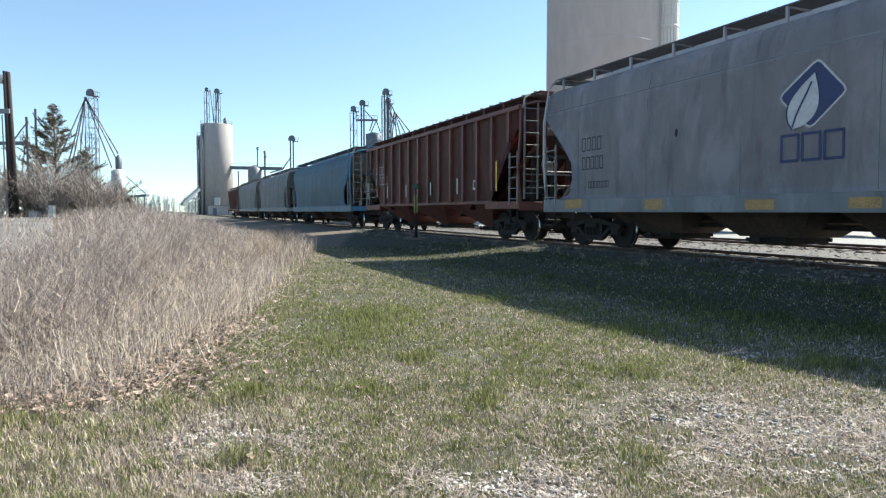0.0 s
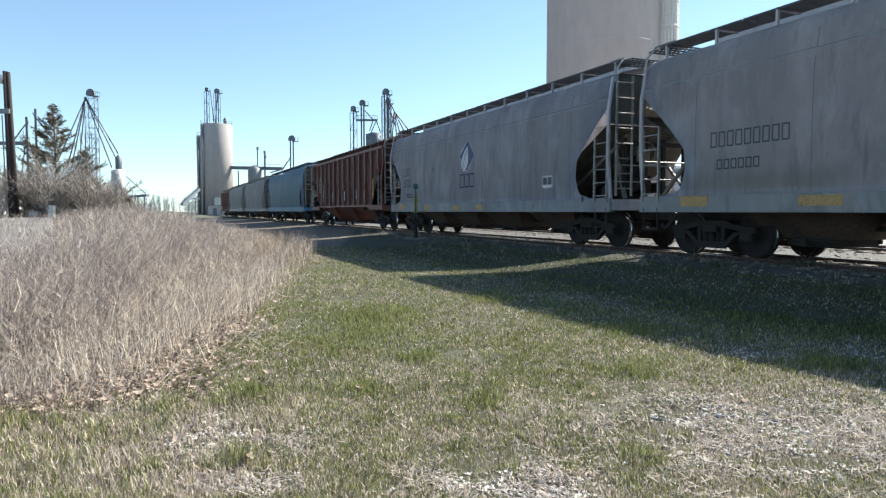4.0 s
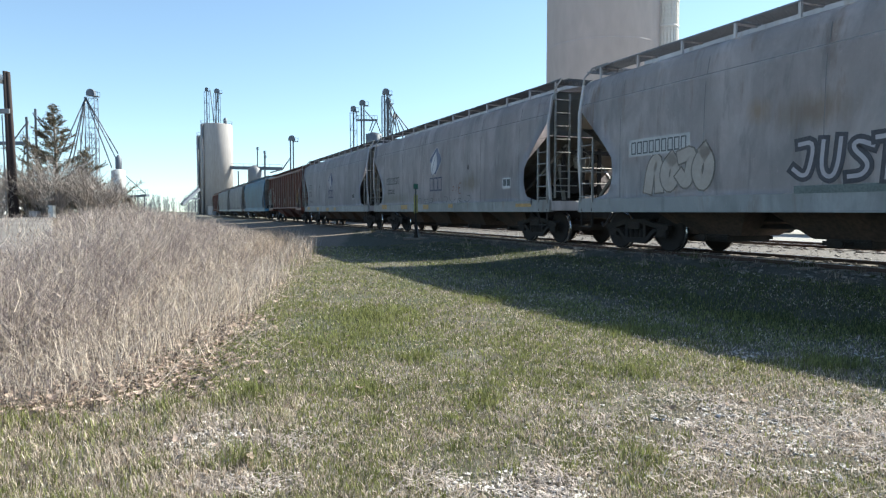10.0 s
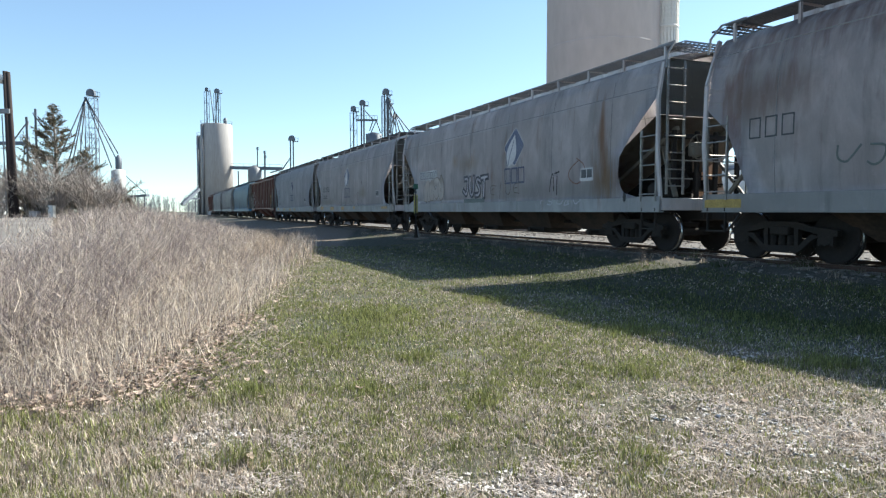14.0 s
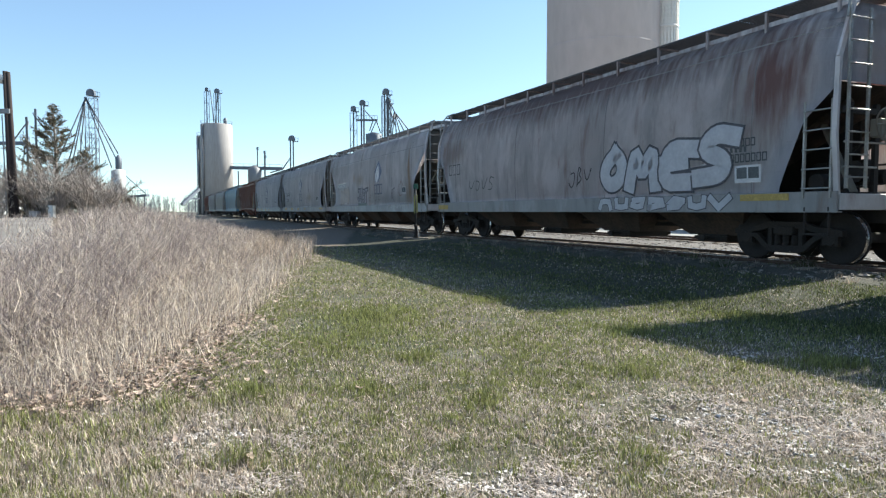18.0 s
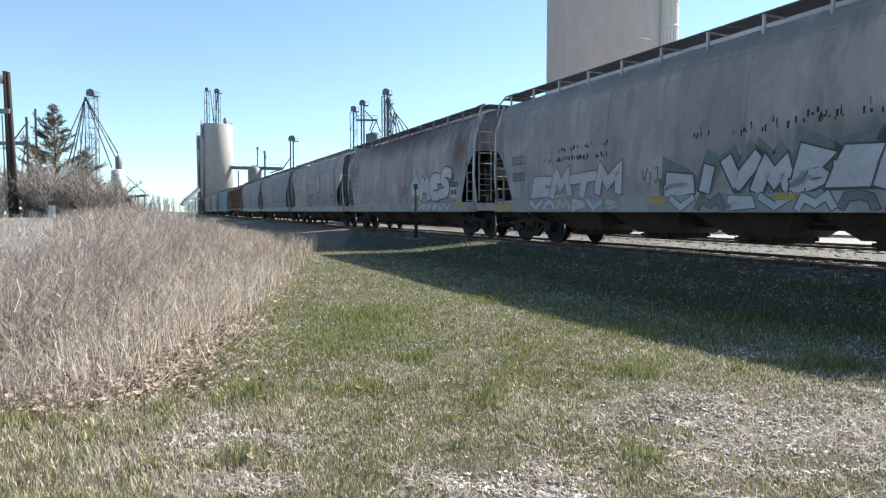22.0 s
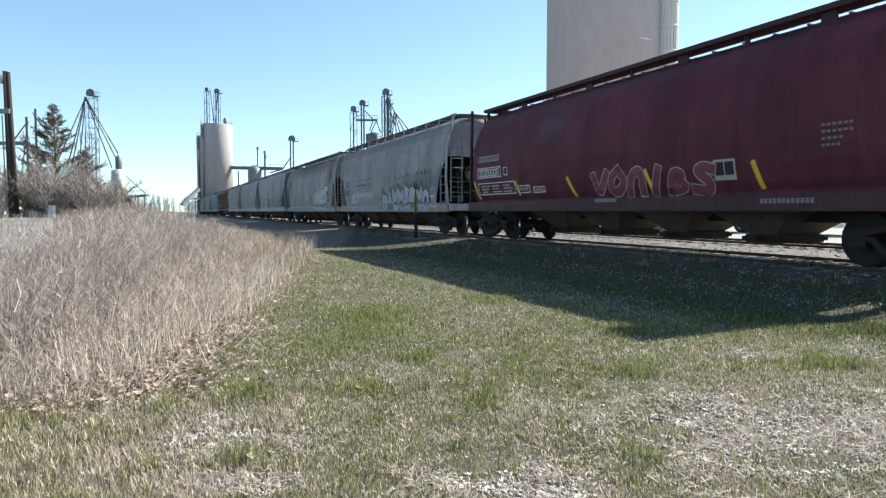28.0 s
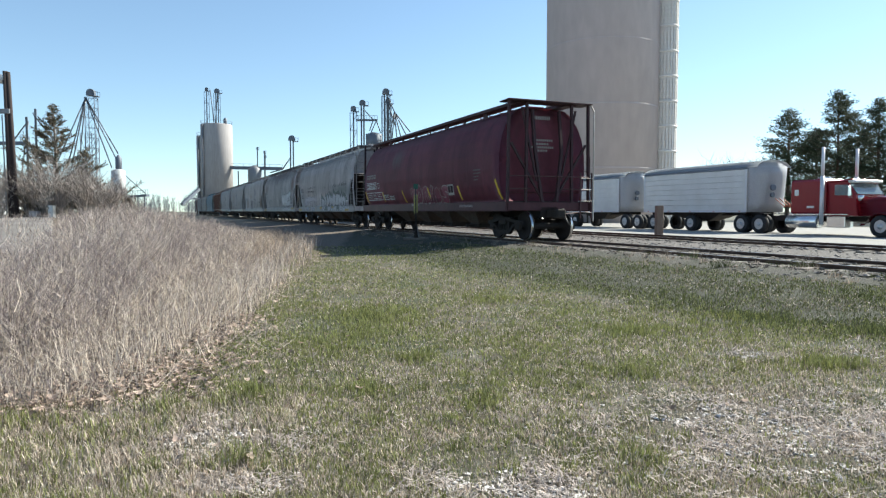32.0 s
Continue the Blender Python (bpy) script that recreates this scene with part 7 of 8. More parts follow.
M["cedar"] = leaf_material("winter_cedar_scales", (0.11, 0.112, 0.068), 0.5)
M["cedar_brown"] = leaf_material("browned_cedar_scales", (0.20, 0.155, 0.11), 0.5)
M["cedar_wood"] = material("weathered_cedar_branch", (0.21, 0.175, 0.155), 0.95, 0, 0.25, 3, 20, 0.1, per_island=0.35)
M["twig"] = material("grey_bare_twig", (0.36, 0.31, 0.28), 0.9, 0, 0.25, 3, 20, 0, per_island=0.35)
M["bark"] = material("brown_bark", (0.12, 0.085, 0.06), 0.95, 0, 0.3, 3, 20, 0.4, stretch=(1, 1, 0.3))
# pale grey holds the distance haze as well as the bark
M["far_twig"] = material("distant_bare_trees", (0.36, 0.345, 0.35), 0.95, 0, 0.2, 0.2, 2, 0, per_island=0.3)

rnd = np.random.default_rng(7)
EDGE = ((2.2, -3.4), (4.06, -2.80), (4.24, -2.42), (4.65, -2.13), (5.54, -2.16), (6.84, -2.25), (9.5, -2.60), (15.5, -3.36), (19.6, -3.95), (29.3, -6.1), (72, -21.7))


def weed_edge(y):
    return np.interp(y, [e[0] for e in EDGE], [e[1] for e in EDGE])


def ribbons(pts, width, verts, faces, index, mat, side=None):
    """A thin tapering strip through points."""
    k = len(verts)
    n = len(pts)
    if side is None:
        a = random.uniform(0, math.pi)
        side = (math.cos(a), math.sin(a), 0)
    for i, p in enumerate(pts):
        w = width * (1 - 0.75 * i / (n - 1)) / 2
        verts.append((p[0] - side[0] * w, p[1] - side[1] * w, p[2]))
        verts.append((p[0] + side[0] * w, p[1] + side[1] * w, p[2]))
    for i in range(n - 1):
        faces.append((k + 2 * i, k + 2 * i + 1, k + 2 * i + 3, k + 2 * i + 2))
        index.append(mat)


def weeds():
    verts, faces, index = [], [], []
    rng = random.Random(11)
    made = 0
    while made < 9500:
        u = rng.random()
        y = 4.1 * (42 / 4.1) ** (u ** 0.85)
        e = float(weed_edge(y))
        width = min(3.2 + 0.62 * y, 0.70 * y + 1.2 + 2)
        q = rng.random()
        x = e - width * q
        if x < -0.72 * y - 1.0:
            continue
        verge = x < -0.575 * y and y > 11
        if verge and (x < -0.68 * y or rng.random() < 0.45):
            continue
        d = e - x + 0.15 * noise.noise(Vector((x, y, 0))) * 3
        grow = min(1.0, max(0.10, d / (1.3 + 0.13 * y))) * min(1.0, max(0.12, (y - 3.7) / 2.2))
        if rng.random() > 0.22 + grow:
            continue
        left = min(1, max(0, (-0.52 * y - x) / 2.5))
        h = grow * rng.uniform(0.65, 1.22) * (1.0 - 0.42 * left) * (1 + 0.22 * noise.noise(Vector((x * 0.4, y * 0.4, 5))))
        z = ground_z(x, y)
        if x < -0.36 * y and y > 12:
            h = min(h, max(0.18, 1.18 + rng.gauss(0, 0.17) - z - 0.012 * max(0, -0.50 * y - x) * 10))
        if verge:
            h = rng.uniform(0.12, 0.34)
        loose = 0.26 + 0.34 * (1 - grow)
        lean = rng.gauss(0.04 + 0.12 * (1 - grow), loose), rng.gauss(0, loose)
        tan = min(1, max(0, (6.3 - y) / 1.8))
        pale = 1 if rng.random() < (0.50 if grow < 0.6 else 0.16 + 0.25 * tan) else (2 if rng.random() < 0.45 else 0)
        w = (0.0030 + 0.00040 * y) * (1.5 if rng.random() < 0.12 else 1)
        bow = rng.uniform(1.0, 2.6)
        path = lambda k: (x + lean[0] * h * k ** bow, y + lean[1] * h * k ** bow, z - 0.02 + h * k * (1 - 0.12 * abs(lean[0]) * k))
        ribbons([path(k) for k in (0, 0.35, 0.7, 1)], w * 1.4, verts, faces, index, pale)
        for j in range(11 if y < 14 else 7):
            k = rng.uniform(0.22, 1)
            p = path(k)
            a, b, ln = rng.uniform(0, 6.28), rng.uniform(-0.15, 1.3), h * rng.uniform(0.10, 0.40) * (1.15 - 0.5 * k)
            c = (p[0] + ln * math.cos(a) * 0.6, p[1] + ln * math.sin(a) * 0.6, p[2] + ln * b * 0.5)
            e2 = (p[0] + ln * math.cos(a + 0.3), p[1] + ln * math.sin(a + 0.3), p[2] + ln * b)
            ribbons([p, c, e2], w * 0.85, verts, faces, index, 1 if rng.random() < 0.14 + 0.4 * (pale == 1) else (2 if rng.random() < 0.4 else 0))
        made += 1
    # tangled straw round the feet of the stand where it faces the turf
    for k in range(5200):
        y = 4.0 * (13 / 4.0) ** rng.random()
        x = float(weed_edge(y)) - abs(rng.gauss(0, 0.55)) + 0.12
        h, z = rng.uniform(0.08, 0.42) * min(1, max(0.3, (float(weed_edge(y)) - x + 0.25) / 0.6)), ground_z(x, y)
        dx, dy = rng.gauss(0.04, 0.55) * h, rng.gauss(-0.1, 0.55) * h
        ribbons([(x, y, z - 0.01), (x + 0.35 * dx, y + 0.35 * dy, z + 0.65 * h), (x + dx, y + dy, z + h * rng.uniform(0.6, 1))], 0.004 + 0.0004 * y, verts, faces, index, 1 if rng.random() < 0.6 else 2)
    # loose stalks that hang out over the grass along the far edge
    for k in range(700):
        y = 6.5 * (30 / 6.5) ** rng.random()
        x = float(weed_edge(y)) + rng.gauss(-0.3, 0.25)
        h, z = rng.uniform(0.15, 0.6), ground_z(x, y)
        dx, dy = rng.gauss(0.25, 0.3) * h, rng.gauss(0, 0.3) * h
        ribbons([(x, y, z - 0.01), (x + 0.3 * dx, y + 0.3 * dy, z + 0.6 * h), (x + dx, y + dy, z + h)], 0.004 + 0.0005 * y, verts, faces, index, 1 if rng.random() < 0.5 else 0)
    stuff_mesh("dry_weeds", verts, faces, [M["stalk"], M["stalk_pale"], M["stalk_dark"]], "dense stand of dry grey-brown weeds, waist high", "weeds", index)
    # long fallen stalks lying over the edge
    verts, faces, index = [], [], []
    for k in range(420):
        y = 4.0 * (14 / 4.0) ** rng.random()
        x = float(weed_edge(y)) + rng.gauss(-0.25, 0.4)
        a, ln, rise = rng.uniform(0, 6.28), rng.uniform(0.15, 0.75), rng.uniform(0.0, 0.6)
        z = ground_z(x, y) + 0.02
        pts = [(x, y, z), (x + 0.5 * ln * math.cos(a), y + 0.5 * ln * math.sin(a), z + 0.4 * ln * rise), (x + ln * math.cos(a), y + ln * math.sin(a), z + ln * rise)]
        ribbons(pts, 0.008, verts, faces, index, 0)
    stuff_mesh("fallen_stalks", verts, faces, [M["stalk_pale"]], "pale dry stalks fallen over the turf", "stalks")


def dead_leaves():
    verts, faces = [], []
    rng = random.Random(5)
    for k in range(3400):
        y = rng.uniform(3.9, 5.6) if rng.random() < 0.6 else rng.uniform(5.6, 8)
        y = y if rng.random() < 0.9 else rng.uniform(7.5, 12)
        x = float(weed_edge(y)) + rng.gauss(-0.12, 0.34 if y < 6 else 0.22)
        if rng.random() < 0.04:
            x, y = rng.uniform(-2.6, 2.5), rng.uniform(3.2, 7)
        z = ground_z(x, y) + rng.uniform(0.01, 0.07)
        s = 0.009 + 0.026 * rng.random() ** 1.6
        a, tilt = rng.uniform(0, 6.28), rng.uniform(-0.7, 0.7)
        ca, sa = math.cos(a), math.sin(a)
        i = len(verts)
        for u, v, c in ((-1.2, 0, 0.3), (-0.3, -0.55, 0), (0.5, -0.45, 0.1), (1.2, 0, 0.5), (0.5, 0.45, 0.1), (-0.3, 0.55, 0), (0.05, 0, -0.22)):
            verts.append((x + s * (u * ca - v * sa), y + s * (u * sa + v * ca), z + s * (c + v * tilt)))
        for p, q in ((0, 1), (1, 2), (2, 3), (3, 4), (4, 5), (5, 0)):
            faces.append((i + p, i + q, i + 6))
    stuff_mesh("dead_leaves", verts, faces, [M["dead_leaf"]], "curled brown leaves drifted along the weeds", "leaves")


TUFTS = ((-1.0, 3.32, 0.16), (-1.78, 4.2, 0.13), (-1.3, 4.5, 0.16), (-2.5, 3.85, 0.16), (1.0, 3.3, 0.10), (1.28, 3.55, 0.09), (0.33, 3.1, 0.10), (0.62, 3.1, 0.08),
         (1.46, 5.0, 0.2), (2.98, 5.0, 0.25), (-0.55, 4.6, 0.14), (-0.2, 5.6, 0.16), (0.25, 4.3, 0.12), (-0.75, 8.2, 0.4), (1.9, 6.8, 0.3), (3.6, 7.6, 0.4), (0.7, 9.3, 0.4), (4.6, 6.6, 0.35))


def turf():
    verts, faces, index = [], [], []
    rng = random.Random(3)
    made = 0
    while made < 250000:
        y = 2.55 * (24 / 2.55) ** (rng.random() ** 1.1)
        x = rng.uniform(-0.72, 0.72) * y
        if x < float(weed_edge(y)) - 0.35:
            continue
        n = ACROSS.x * x + ACROSS.y * y
        if n > 9.6:
            continue
        bare = noise.noise(Vector((x * 1.1 + 7, y * 1.1, 2))) + 0.5 * noise.noise(Vector((x * 3.5, y * 3.5, 9)))
        stony = stone_patch(x, y)
        if rng.random() < stony * 0.68 or (bare > 0.3 and rng.random() < 0.6):
            continue
        lush = 0.4 * noise.noise(Vector((x * 0.8, y * 0.8, 4))) + 0.55 * noise.noise(Vector((x * 4.5, y * 4.5, 8))) + 0.5 * noise.noise(Vector((x * 11, y * 11, 2))) + 0.16 * min(1, max(0, (y - 4.5) / 2)) - 0.35 * stony
        lush += 0.9 * math.exp(-((x + 0.95) / 0.55) ** 2 - ((y - 7.0) / 1.2) ** 2) - (0.12 if y < 4.6 else 0) - (0.25 if x < -0.9 and y < 4.5 else 0)
        tuft = max(math.exp(-((x - a) / r) ** 2 - ((y - b) / (r * 1.1)) ** 2) for a, b, r in TUFTS)
        lush += 0.8 * tuft
        strip = min(1, max(0, (n - 5.2) / 1.5))         # shorter, greener sward towards the track, darkened further to deepen the train's shadow
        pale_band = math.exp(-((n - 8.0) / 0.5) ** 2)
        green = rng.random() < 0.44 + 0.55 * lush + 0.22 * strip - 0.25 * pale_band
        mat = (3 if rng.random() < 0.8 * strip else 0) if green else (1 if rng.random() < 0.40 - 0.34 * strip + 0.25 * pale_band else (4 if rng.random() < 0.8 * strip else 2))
        if not green and rng.random() < 0.45 * strip - 0.3 * pale_band:
            continue
        h = rng.uniform(0.016, 0.046) * (1.4 if green and lush > 0.3 else 1.0) * (0.75 if not green else 1) * (1 + 0.6 * tuft)
        if x < -0.9 and y < 4.5:      # ranker dry grass before the leaves
            h *= 1.7
        a, l = rng.uniform(0, 6.28), rng.uniform(0.1, 1.0) * h * (1.2 if not green else 0.8)
        z = ground_z(x, y) - 0.004
        w = (0.0011 + 0.00042 * y) * rng.uniform(0.6, 1.4)
        sa, ca = math.sin(a), math.cos(a)
        k = len(verts)
        verts += [(x - w * sa, y + w * ca, z), (x + w * sa, y - w * ca, z), (x + l * 0.4 * ca + w * 0.7 * sa, y + l * 0.4 * sa - w * 0.7 * ca, z + h * 0.6),
                  (x + l * 0.4 * ca - w * 0.7 * sa, y + l * 0.4 * sa + w * 0.7 * ca, z + h * 0.6), (x + l * ca, y + l * sa, z + h)]
        faces += [(k, k + 1, k + 2, k + 3), (k + 3, k + 2, k + 4)]
        index += [mat] * 2
        made += 1
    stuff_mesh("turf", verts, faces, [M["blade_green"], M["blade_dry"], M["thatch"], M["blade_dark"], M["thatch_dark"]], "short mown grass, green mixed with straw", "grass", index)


def stone_patch(x, y):
    """How stony the turf is: two bare patches nearest the camera and one by the rails."""
    r = 0.0
    for cx, cy, a, b in ((2.0, 3.6, 1.0, 0.70), (-1.2, 3.5, 0.40, 0.28), (-1.33, 3.85, 0.2, 0.3), (-0.95, 3.0, 0.25, 0.16), (0.35, 2.95, 0.45, 0.22), (5.3, 14.3, 0.7, 0.8), (2.5, 5.55, 0.25, 0.15), (3.4, 5.35, 0.25, 0.15), (6.4, 12.4, 1.2, 0.5)):
        d = ((x - cx) / a) ** 2 + ((y - cy) / b) ** 2
        r = max(r, min(1, 1.5 * math.exp(-d)))
    return min(1, max(0, r + 0.35 * noise.noise(Vector((x * 3, y * 3, 1))) * r))


OCTA = ((1, 0, 0), (-1, 0, 0), (0, 1, 0), (0, -1, 0), (0, 0, 1), (0, 0, -1))
OCTF = ((0, 2, 4), (2, 1, 4), (1, 3, 4), (3, 0, 4), (2, 0, 5), (1, 2, 5), (3, 1, 5), (0, 3, 5))


def stones(name, label, n, pick, lo, hi, mat, seed):
    rng = random.Random(seed)
    verts, faces = [], []
    made = 0
    while made < n:
        got = pick(rng)
        if got is None:
            continue
        x, y = got
        s = lo + (hi - lo) * rng.random() ** 2.2
        z = ground_z(x, y) + s * rng.uniform(0.0, 0.4)
        rot = Euler((rng.uniform(0, 6), rng.uniform(0, 6), rng.uniform(0, 6))).to_matrix()
        k = len(verts)
        for p in OCTA:
            v = rot @ (Vector(p) * s * rng.uniform(0.6, 1.25))
            verts.append((x + v.x, y + v.y, z + v.z * 0.45))
        faces += [(k + a, k + b, k + c) for a, b, c in OCTF]
        made += 1
    return stuff_mesh(name, verts, faces, [mat], label, "gravel")


def pick_patch(rng):
    y = 2.6 * (7 / 2.6) ** rng.random()
    x = rng.uniform(-0.72, 0.72) * y
    clump = 0.5 + 1.6 * noise.noise(Vector((x * 4.5, y * 4.5, 12)))
    if rng.random() > stone_patch(x, y) ** 1.5 * max(0.05, clump) + 0.012:
        return None
    return x, y


def pick_ballast(rng):
    s = rng.uniform(-4, 45)
    n = TRACK_N + rng.choice((rng.gauss(0, 0.9), rng.uniform(-1.6, 1.6)))
    if abs(abs(n - TRACK_N) - 0.7525) < 0.09:
        return None
    p = on_track(s, n)
    return p.x, p.y


def pick_siding(rng):
    p = on_track(rng.uniform(-8, 45), rng.uniform(12.9, 16.6))
    return p.x, p.y


def pick_verge(rng):
    s = rng.uniform(-3, 12)
    n = 10.2 + rng.gauss(0, 0.55)
    p = on_track(s, n)
    if noise.noise(Vector((p.x * 0.8, p.y * 0.8, 6))) < 0.05:
        return None
    return p.x, p.y


weeds()
dead_leaves()
turf()
M["straw"] = leaf_material("bleached_straw_litter", (0.46, 0.39, 0.35), 0.6)


def straw_litter():
    """Bleached straw and chaff lying flat on the bare patches and thinly over the turf."""
    verts, faces, index = [], [], []
    rng = random.Random(41)
    made = 0
    while made < 7500:
        y = 2.6 * (12 / 2.6) ** rng.random()
        x = rng.uniform(-0.72, 0.72) * y
        if x < float(weed_edge(y)) - 0.2 or ACROSS.x * x + ACROSS.y * y > 9.2:
            continue
        clump = noise.noise(Vector((x * 3, y * 3, 17)))
        if rng.random() > (0.85 * stone_patch(x, y) + 0.08) * max(0.0, 0.55 + 1.9 * clump):
            continue
        a, l, w = rng.uniform(0, 6.28), rng.uniform(0.008, 0.030), 0.0016 + 0.0006 * y * rng.random()
        z, tilt = ground_z(x, y) + rng.uniform(0.008, 0.032), rng.gauss(0, 0.35)
        ca, sa = math.cos(a), math.sin(a)
        k = len(verts)
        verts += [(x - l * ca - w * sa, y - l * sa + w * ca, z - l * tilt), (x - l * ca + w * sa, y - l * sa - w * ca, z - l * tilt),
                  (x + l * ca + w * sa, y + l * sa - w * ca, z + l * tilt), (x + l * ca - w * sa, y + l * sa + w * ca, z + l * tilt)]
        faces.append((k, k + 1, k + 2, k + 3))
        made += 1
    stuff_mesh("straw_litter", verts, faces, [M["straw"]], "bleached straw scattered on bare ground", "straw")


straw_litter()
M["pebble"] = material("pale_limestone_pebble", (0.60, 0.55, 0.515), 0.9, 0, 0.2, 8, 60, 0.3, per_island=0.38)
stones("pebbles", "pale crushed stone showing through the turf", 7000, pick_patch, 0.003, 0.019, M["pebble"], 21)
stones("ballast", "pale crushed stone between the two tracks", 5500, pick_siding, 0.02, 0.07, M["ballast"], 22)
stones("track_stones", "grimy dark stone bedding the rails", 6000, pick_ballast, 0.02, 0.07, M["dark_stone"], 24)
stones("verge_stones", "scattered grey stones along the track edge", 900, pick_verge, 0.012, 0.06, M["ballast"], 23)


def trackside_weeds():
    """Tufts of dry grass and small weeds along the near rail and at the foot of the train."""
    verts, faces, index = [], [], []
    rng = random.Random(31)
    for k in range(420):
        s = rng.uniform(-4, 34)
        n = rng.choice((9.9 + rng.gauss(0, 0.35), 9.2 + rng.gauss(0, 0.4), 10.4 + rng.gauss(0, 0.25)))
        p = on_track(s, n)
        z = ground_z(p.x, p.y)
        hh = rng.uniform(0.04, 0.13) if rng.random() < 0.95 else rng.uniform(0.15, 0.3)
        green = rng.random() < 0.4
        for j in range(12):
            a, l = rng.uniform(0, 6.28), rng.uniform(0.1, 0.7) * hh
            x, y = p.x + rng.gauss(0, 0.06), p.y + rng.gauss(0, 0.06)
            h = hh * rng.uniform(0.5, 1)
            ribbons([(x, y, z - 0.01), (x + 0.4 * l * math.cos(a), y + 0.4 * l * math.sin(a), z + 0.6 * h), (x + l * math.cos(a), y + l * math.sin(a), z + h)], 0.009, verts, faces, index, 0 if green else 1)
    # the tall fringe where the weed stand meets the shade of the train
    for k in range(500):
        y = rng.uniform(15, 34)
        x = float(weed_edge(y)) + rng.uniform(-2.0, 0.2)
        z, h = ground_z(x, y), rng.uniform(0.15, 0.5)
        for j in range(5):
            a, l = rng.uniform(0, 6.28), rng.uniform(0.05, 0.35)
            ribbons([(x, y, z), (x + 0.4 * l * math.cos(a), y + 0.4 * l * math.sin(a), z + 0.6 * h), (x + l * math.cos(a), y + l * math.sin(a), z + h)], 0.012, verts, faces, index, 1)
    stuff_mesh("trackside_weeds", verts, faces, [M["blade_dark"], M["thatch"]], "tufts of dry grass and weeds along the rails", "weeds", index)


trackside_weeds()


def dry_clump(x, y, seed, label):
    """A clump of dead stalks with a few green blades at its foot."""
    rng = random.Random(seed)
    z = ground_z(x, y)
    t = empty("weed_clump", Matrix.Translation((x, y, z)))
    tagged(t, label, "weeds")
    for name, mat, n, lo, hi, spread, w in (("stalk", M["stalk"], 13, 0.15, 0.42, 0.4, 0.008), ("foot_grass", M["blade_dark"], 90, 0.06, 0.16, 0.8, 0.012)):
        verts, faces, index = [], [], []
        for k in range(n):
            h, a, b = rng.uniform(lo, hi), rng.gauss(-0.15, spread), rng.gauss(0, spread)
            x0, y0 = rng.gauss(0, 0.05 + 0.12 * (name != "stalk")), rng.gauss(0, 0.05)
            ribbons([(x0, y0, -0.01), (x0 + 0.4 * a * h, y0 + 0.4 * b * h, 0.55 * h), (x0 + a * h, y0 + b * h, h)], w, verts, faces, index, 0)
        me = bpy.data.meshes.new(name)
        me.from_pydata(verts, [], faces)
        me.materials.append(mat)
        ob = new(name, me)
        ob.parent = t
    return t


dry_clump(5.35, 12.6, 3, "clump of pale dead stalks standing beside the rail")
dry_clump(6.5, 12.0, 4, "low clump of dead stalks by the rail")


# ---- trees ----
def limbs_mesh(segments, sides=5):
    bm = bmesh.new()
    for a, b, r0, r1 in segments:
        tube(bm, a, b, r0, r1, seg=sides, caps=False)
    return bm


def pine(x, y, h, r, seed, label):
    """A white pine: straight trunk, whorls of level limbs, tufts of needles with gaps between the layers."""
    rng = random.Random(seed)
    t = empty("pine_tree", Matrix.Translation((x, y, -0.2)))
    tagged(t, label, "tree", "pines behind the lorry")
    segs = [((0, 0, 0), (0.1, 0, h * 0.5), 0.32, 0.2), ((0.1, 0, h * 0.5), (0, 0.1, h), 0.2, 0.03)]
    verts, faces = [], []
    z = h * 0.12
    while z < h * 0.99:
        k = z / h
        reach = r * (1.0 - max(0, (k - 0.45) / 0.55) ** 1.6) * (0.75 + 0.25 * min(1, k / 0.3)) + 0.25
        for j in range(rng.randint(4, 6)):
            a = rng.uniform(0, 6.28)
            ln = reach * rng.uniform(0.55, 1.12)
            rise = ln * rng.uniform(0.05, 0.45)
            end = (ln * math.cos(a), ln * math.sin(a), z + rise)
            segs.append(((0.05, 0, z), end, 0.06 * (1.2 - k), 0.015))
            m = int(14 + ln * 17)
            for i in range(m):
                q = rng.uniform(0.25, 1.05)
                c = Vector((end[0] * q, end[1] * q, z + rise * q)) + Vector((rng.gauss(0, 0.34), rng.gauss(0, 0.34), rng.gauss(0.08, 0.20)))
                for f in range(4):
                    d = Vector((rng.gauss(0, 1), rng.gauss(0, 1), rng.gauss(0.35, 0.7))).normalized() * rng.uniform(0.16, 0.36)
                    s = d.orthogonal().normalized() * rng.uniform(0.03, 0.07)
                    i0 = len(verts)
                    verts += [tuple(c - s), tuple(c + s), tuple(c + d)]
                    faces.append((i0, i0 + 1, i0 + 2))
        z += rng.uniform(0.35, 0.8) * (1.15 - 0.5 * k)
    part("trunk", limbs_mesh(segs), M["bark"], t)
    me = bpy.data.meshes.new("crown")
    me.from_pydata(verts, [], faces)
    me.materials.append(M["needle"])
    c = new("crown", me)
    c.parent = t
    return t


pine(45.27, 88, 14.25 + 0.3, 4.0, 1, "dark green pine with layered open branches")
pine(51.69, 88, 16.43 + 0.3, 4.9, 2, "tallest dark green pine behind the lorry")
pine(58.3, 90, 16.04 + 0.3, 4.2, 3, "dark green pine with a pointed top")
pine(53.4, 96, 12.56, 3.6, 4, "shorter pine filling the gap between taller ones")
pine(60.89, 97, 13.25, 3.8, 5, "broad pine behind the lorry cab")
pine(63.13, 90, 17.5, 4.2, 6, "dark green pine at the end of the row")


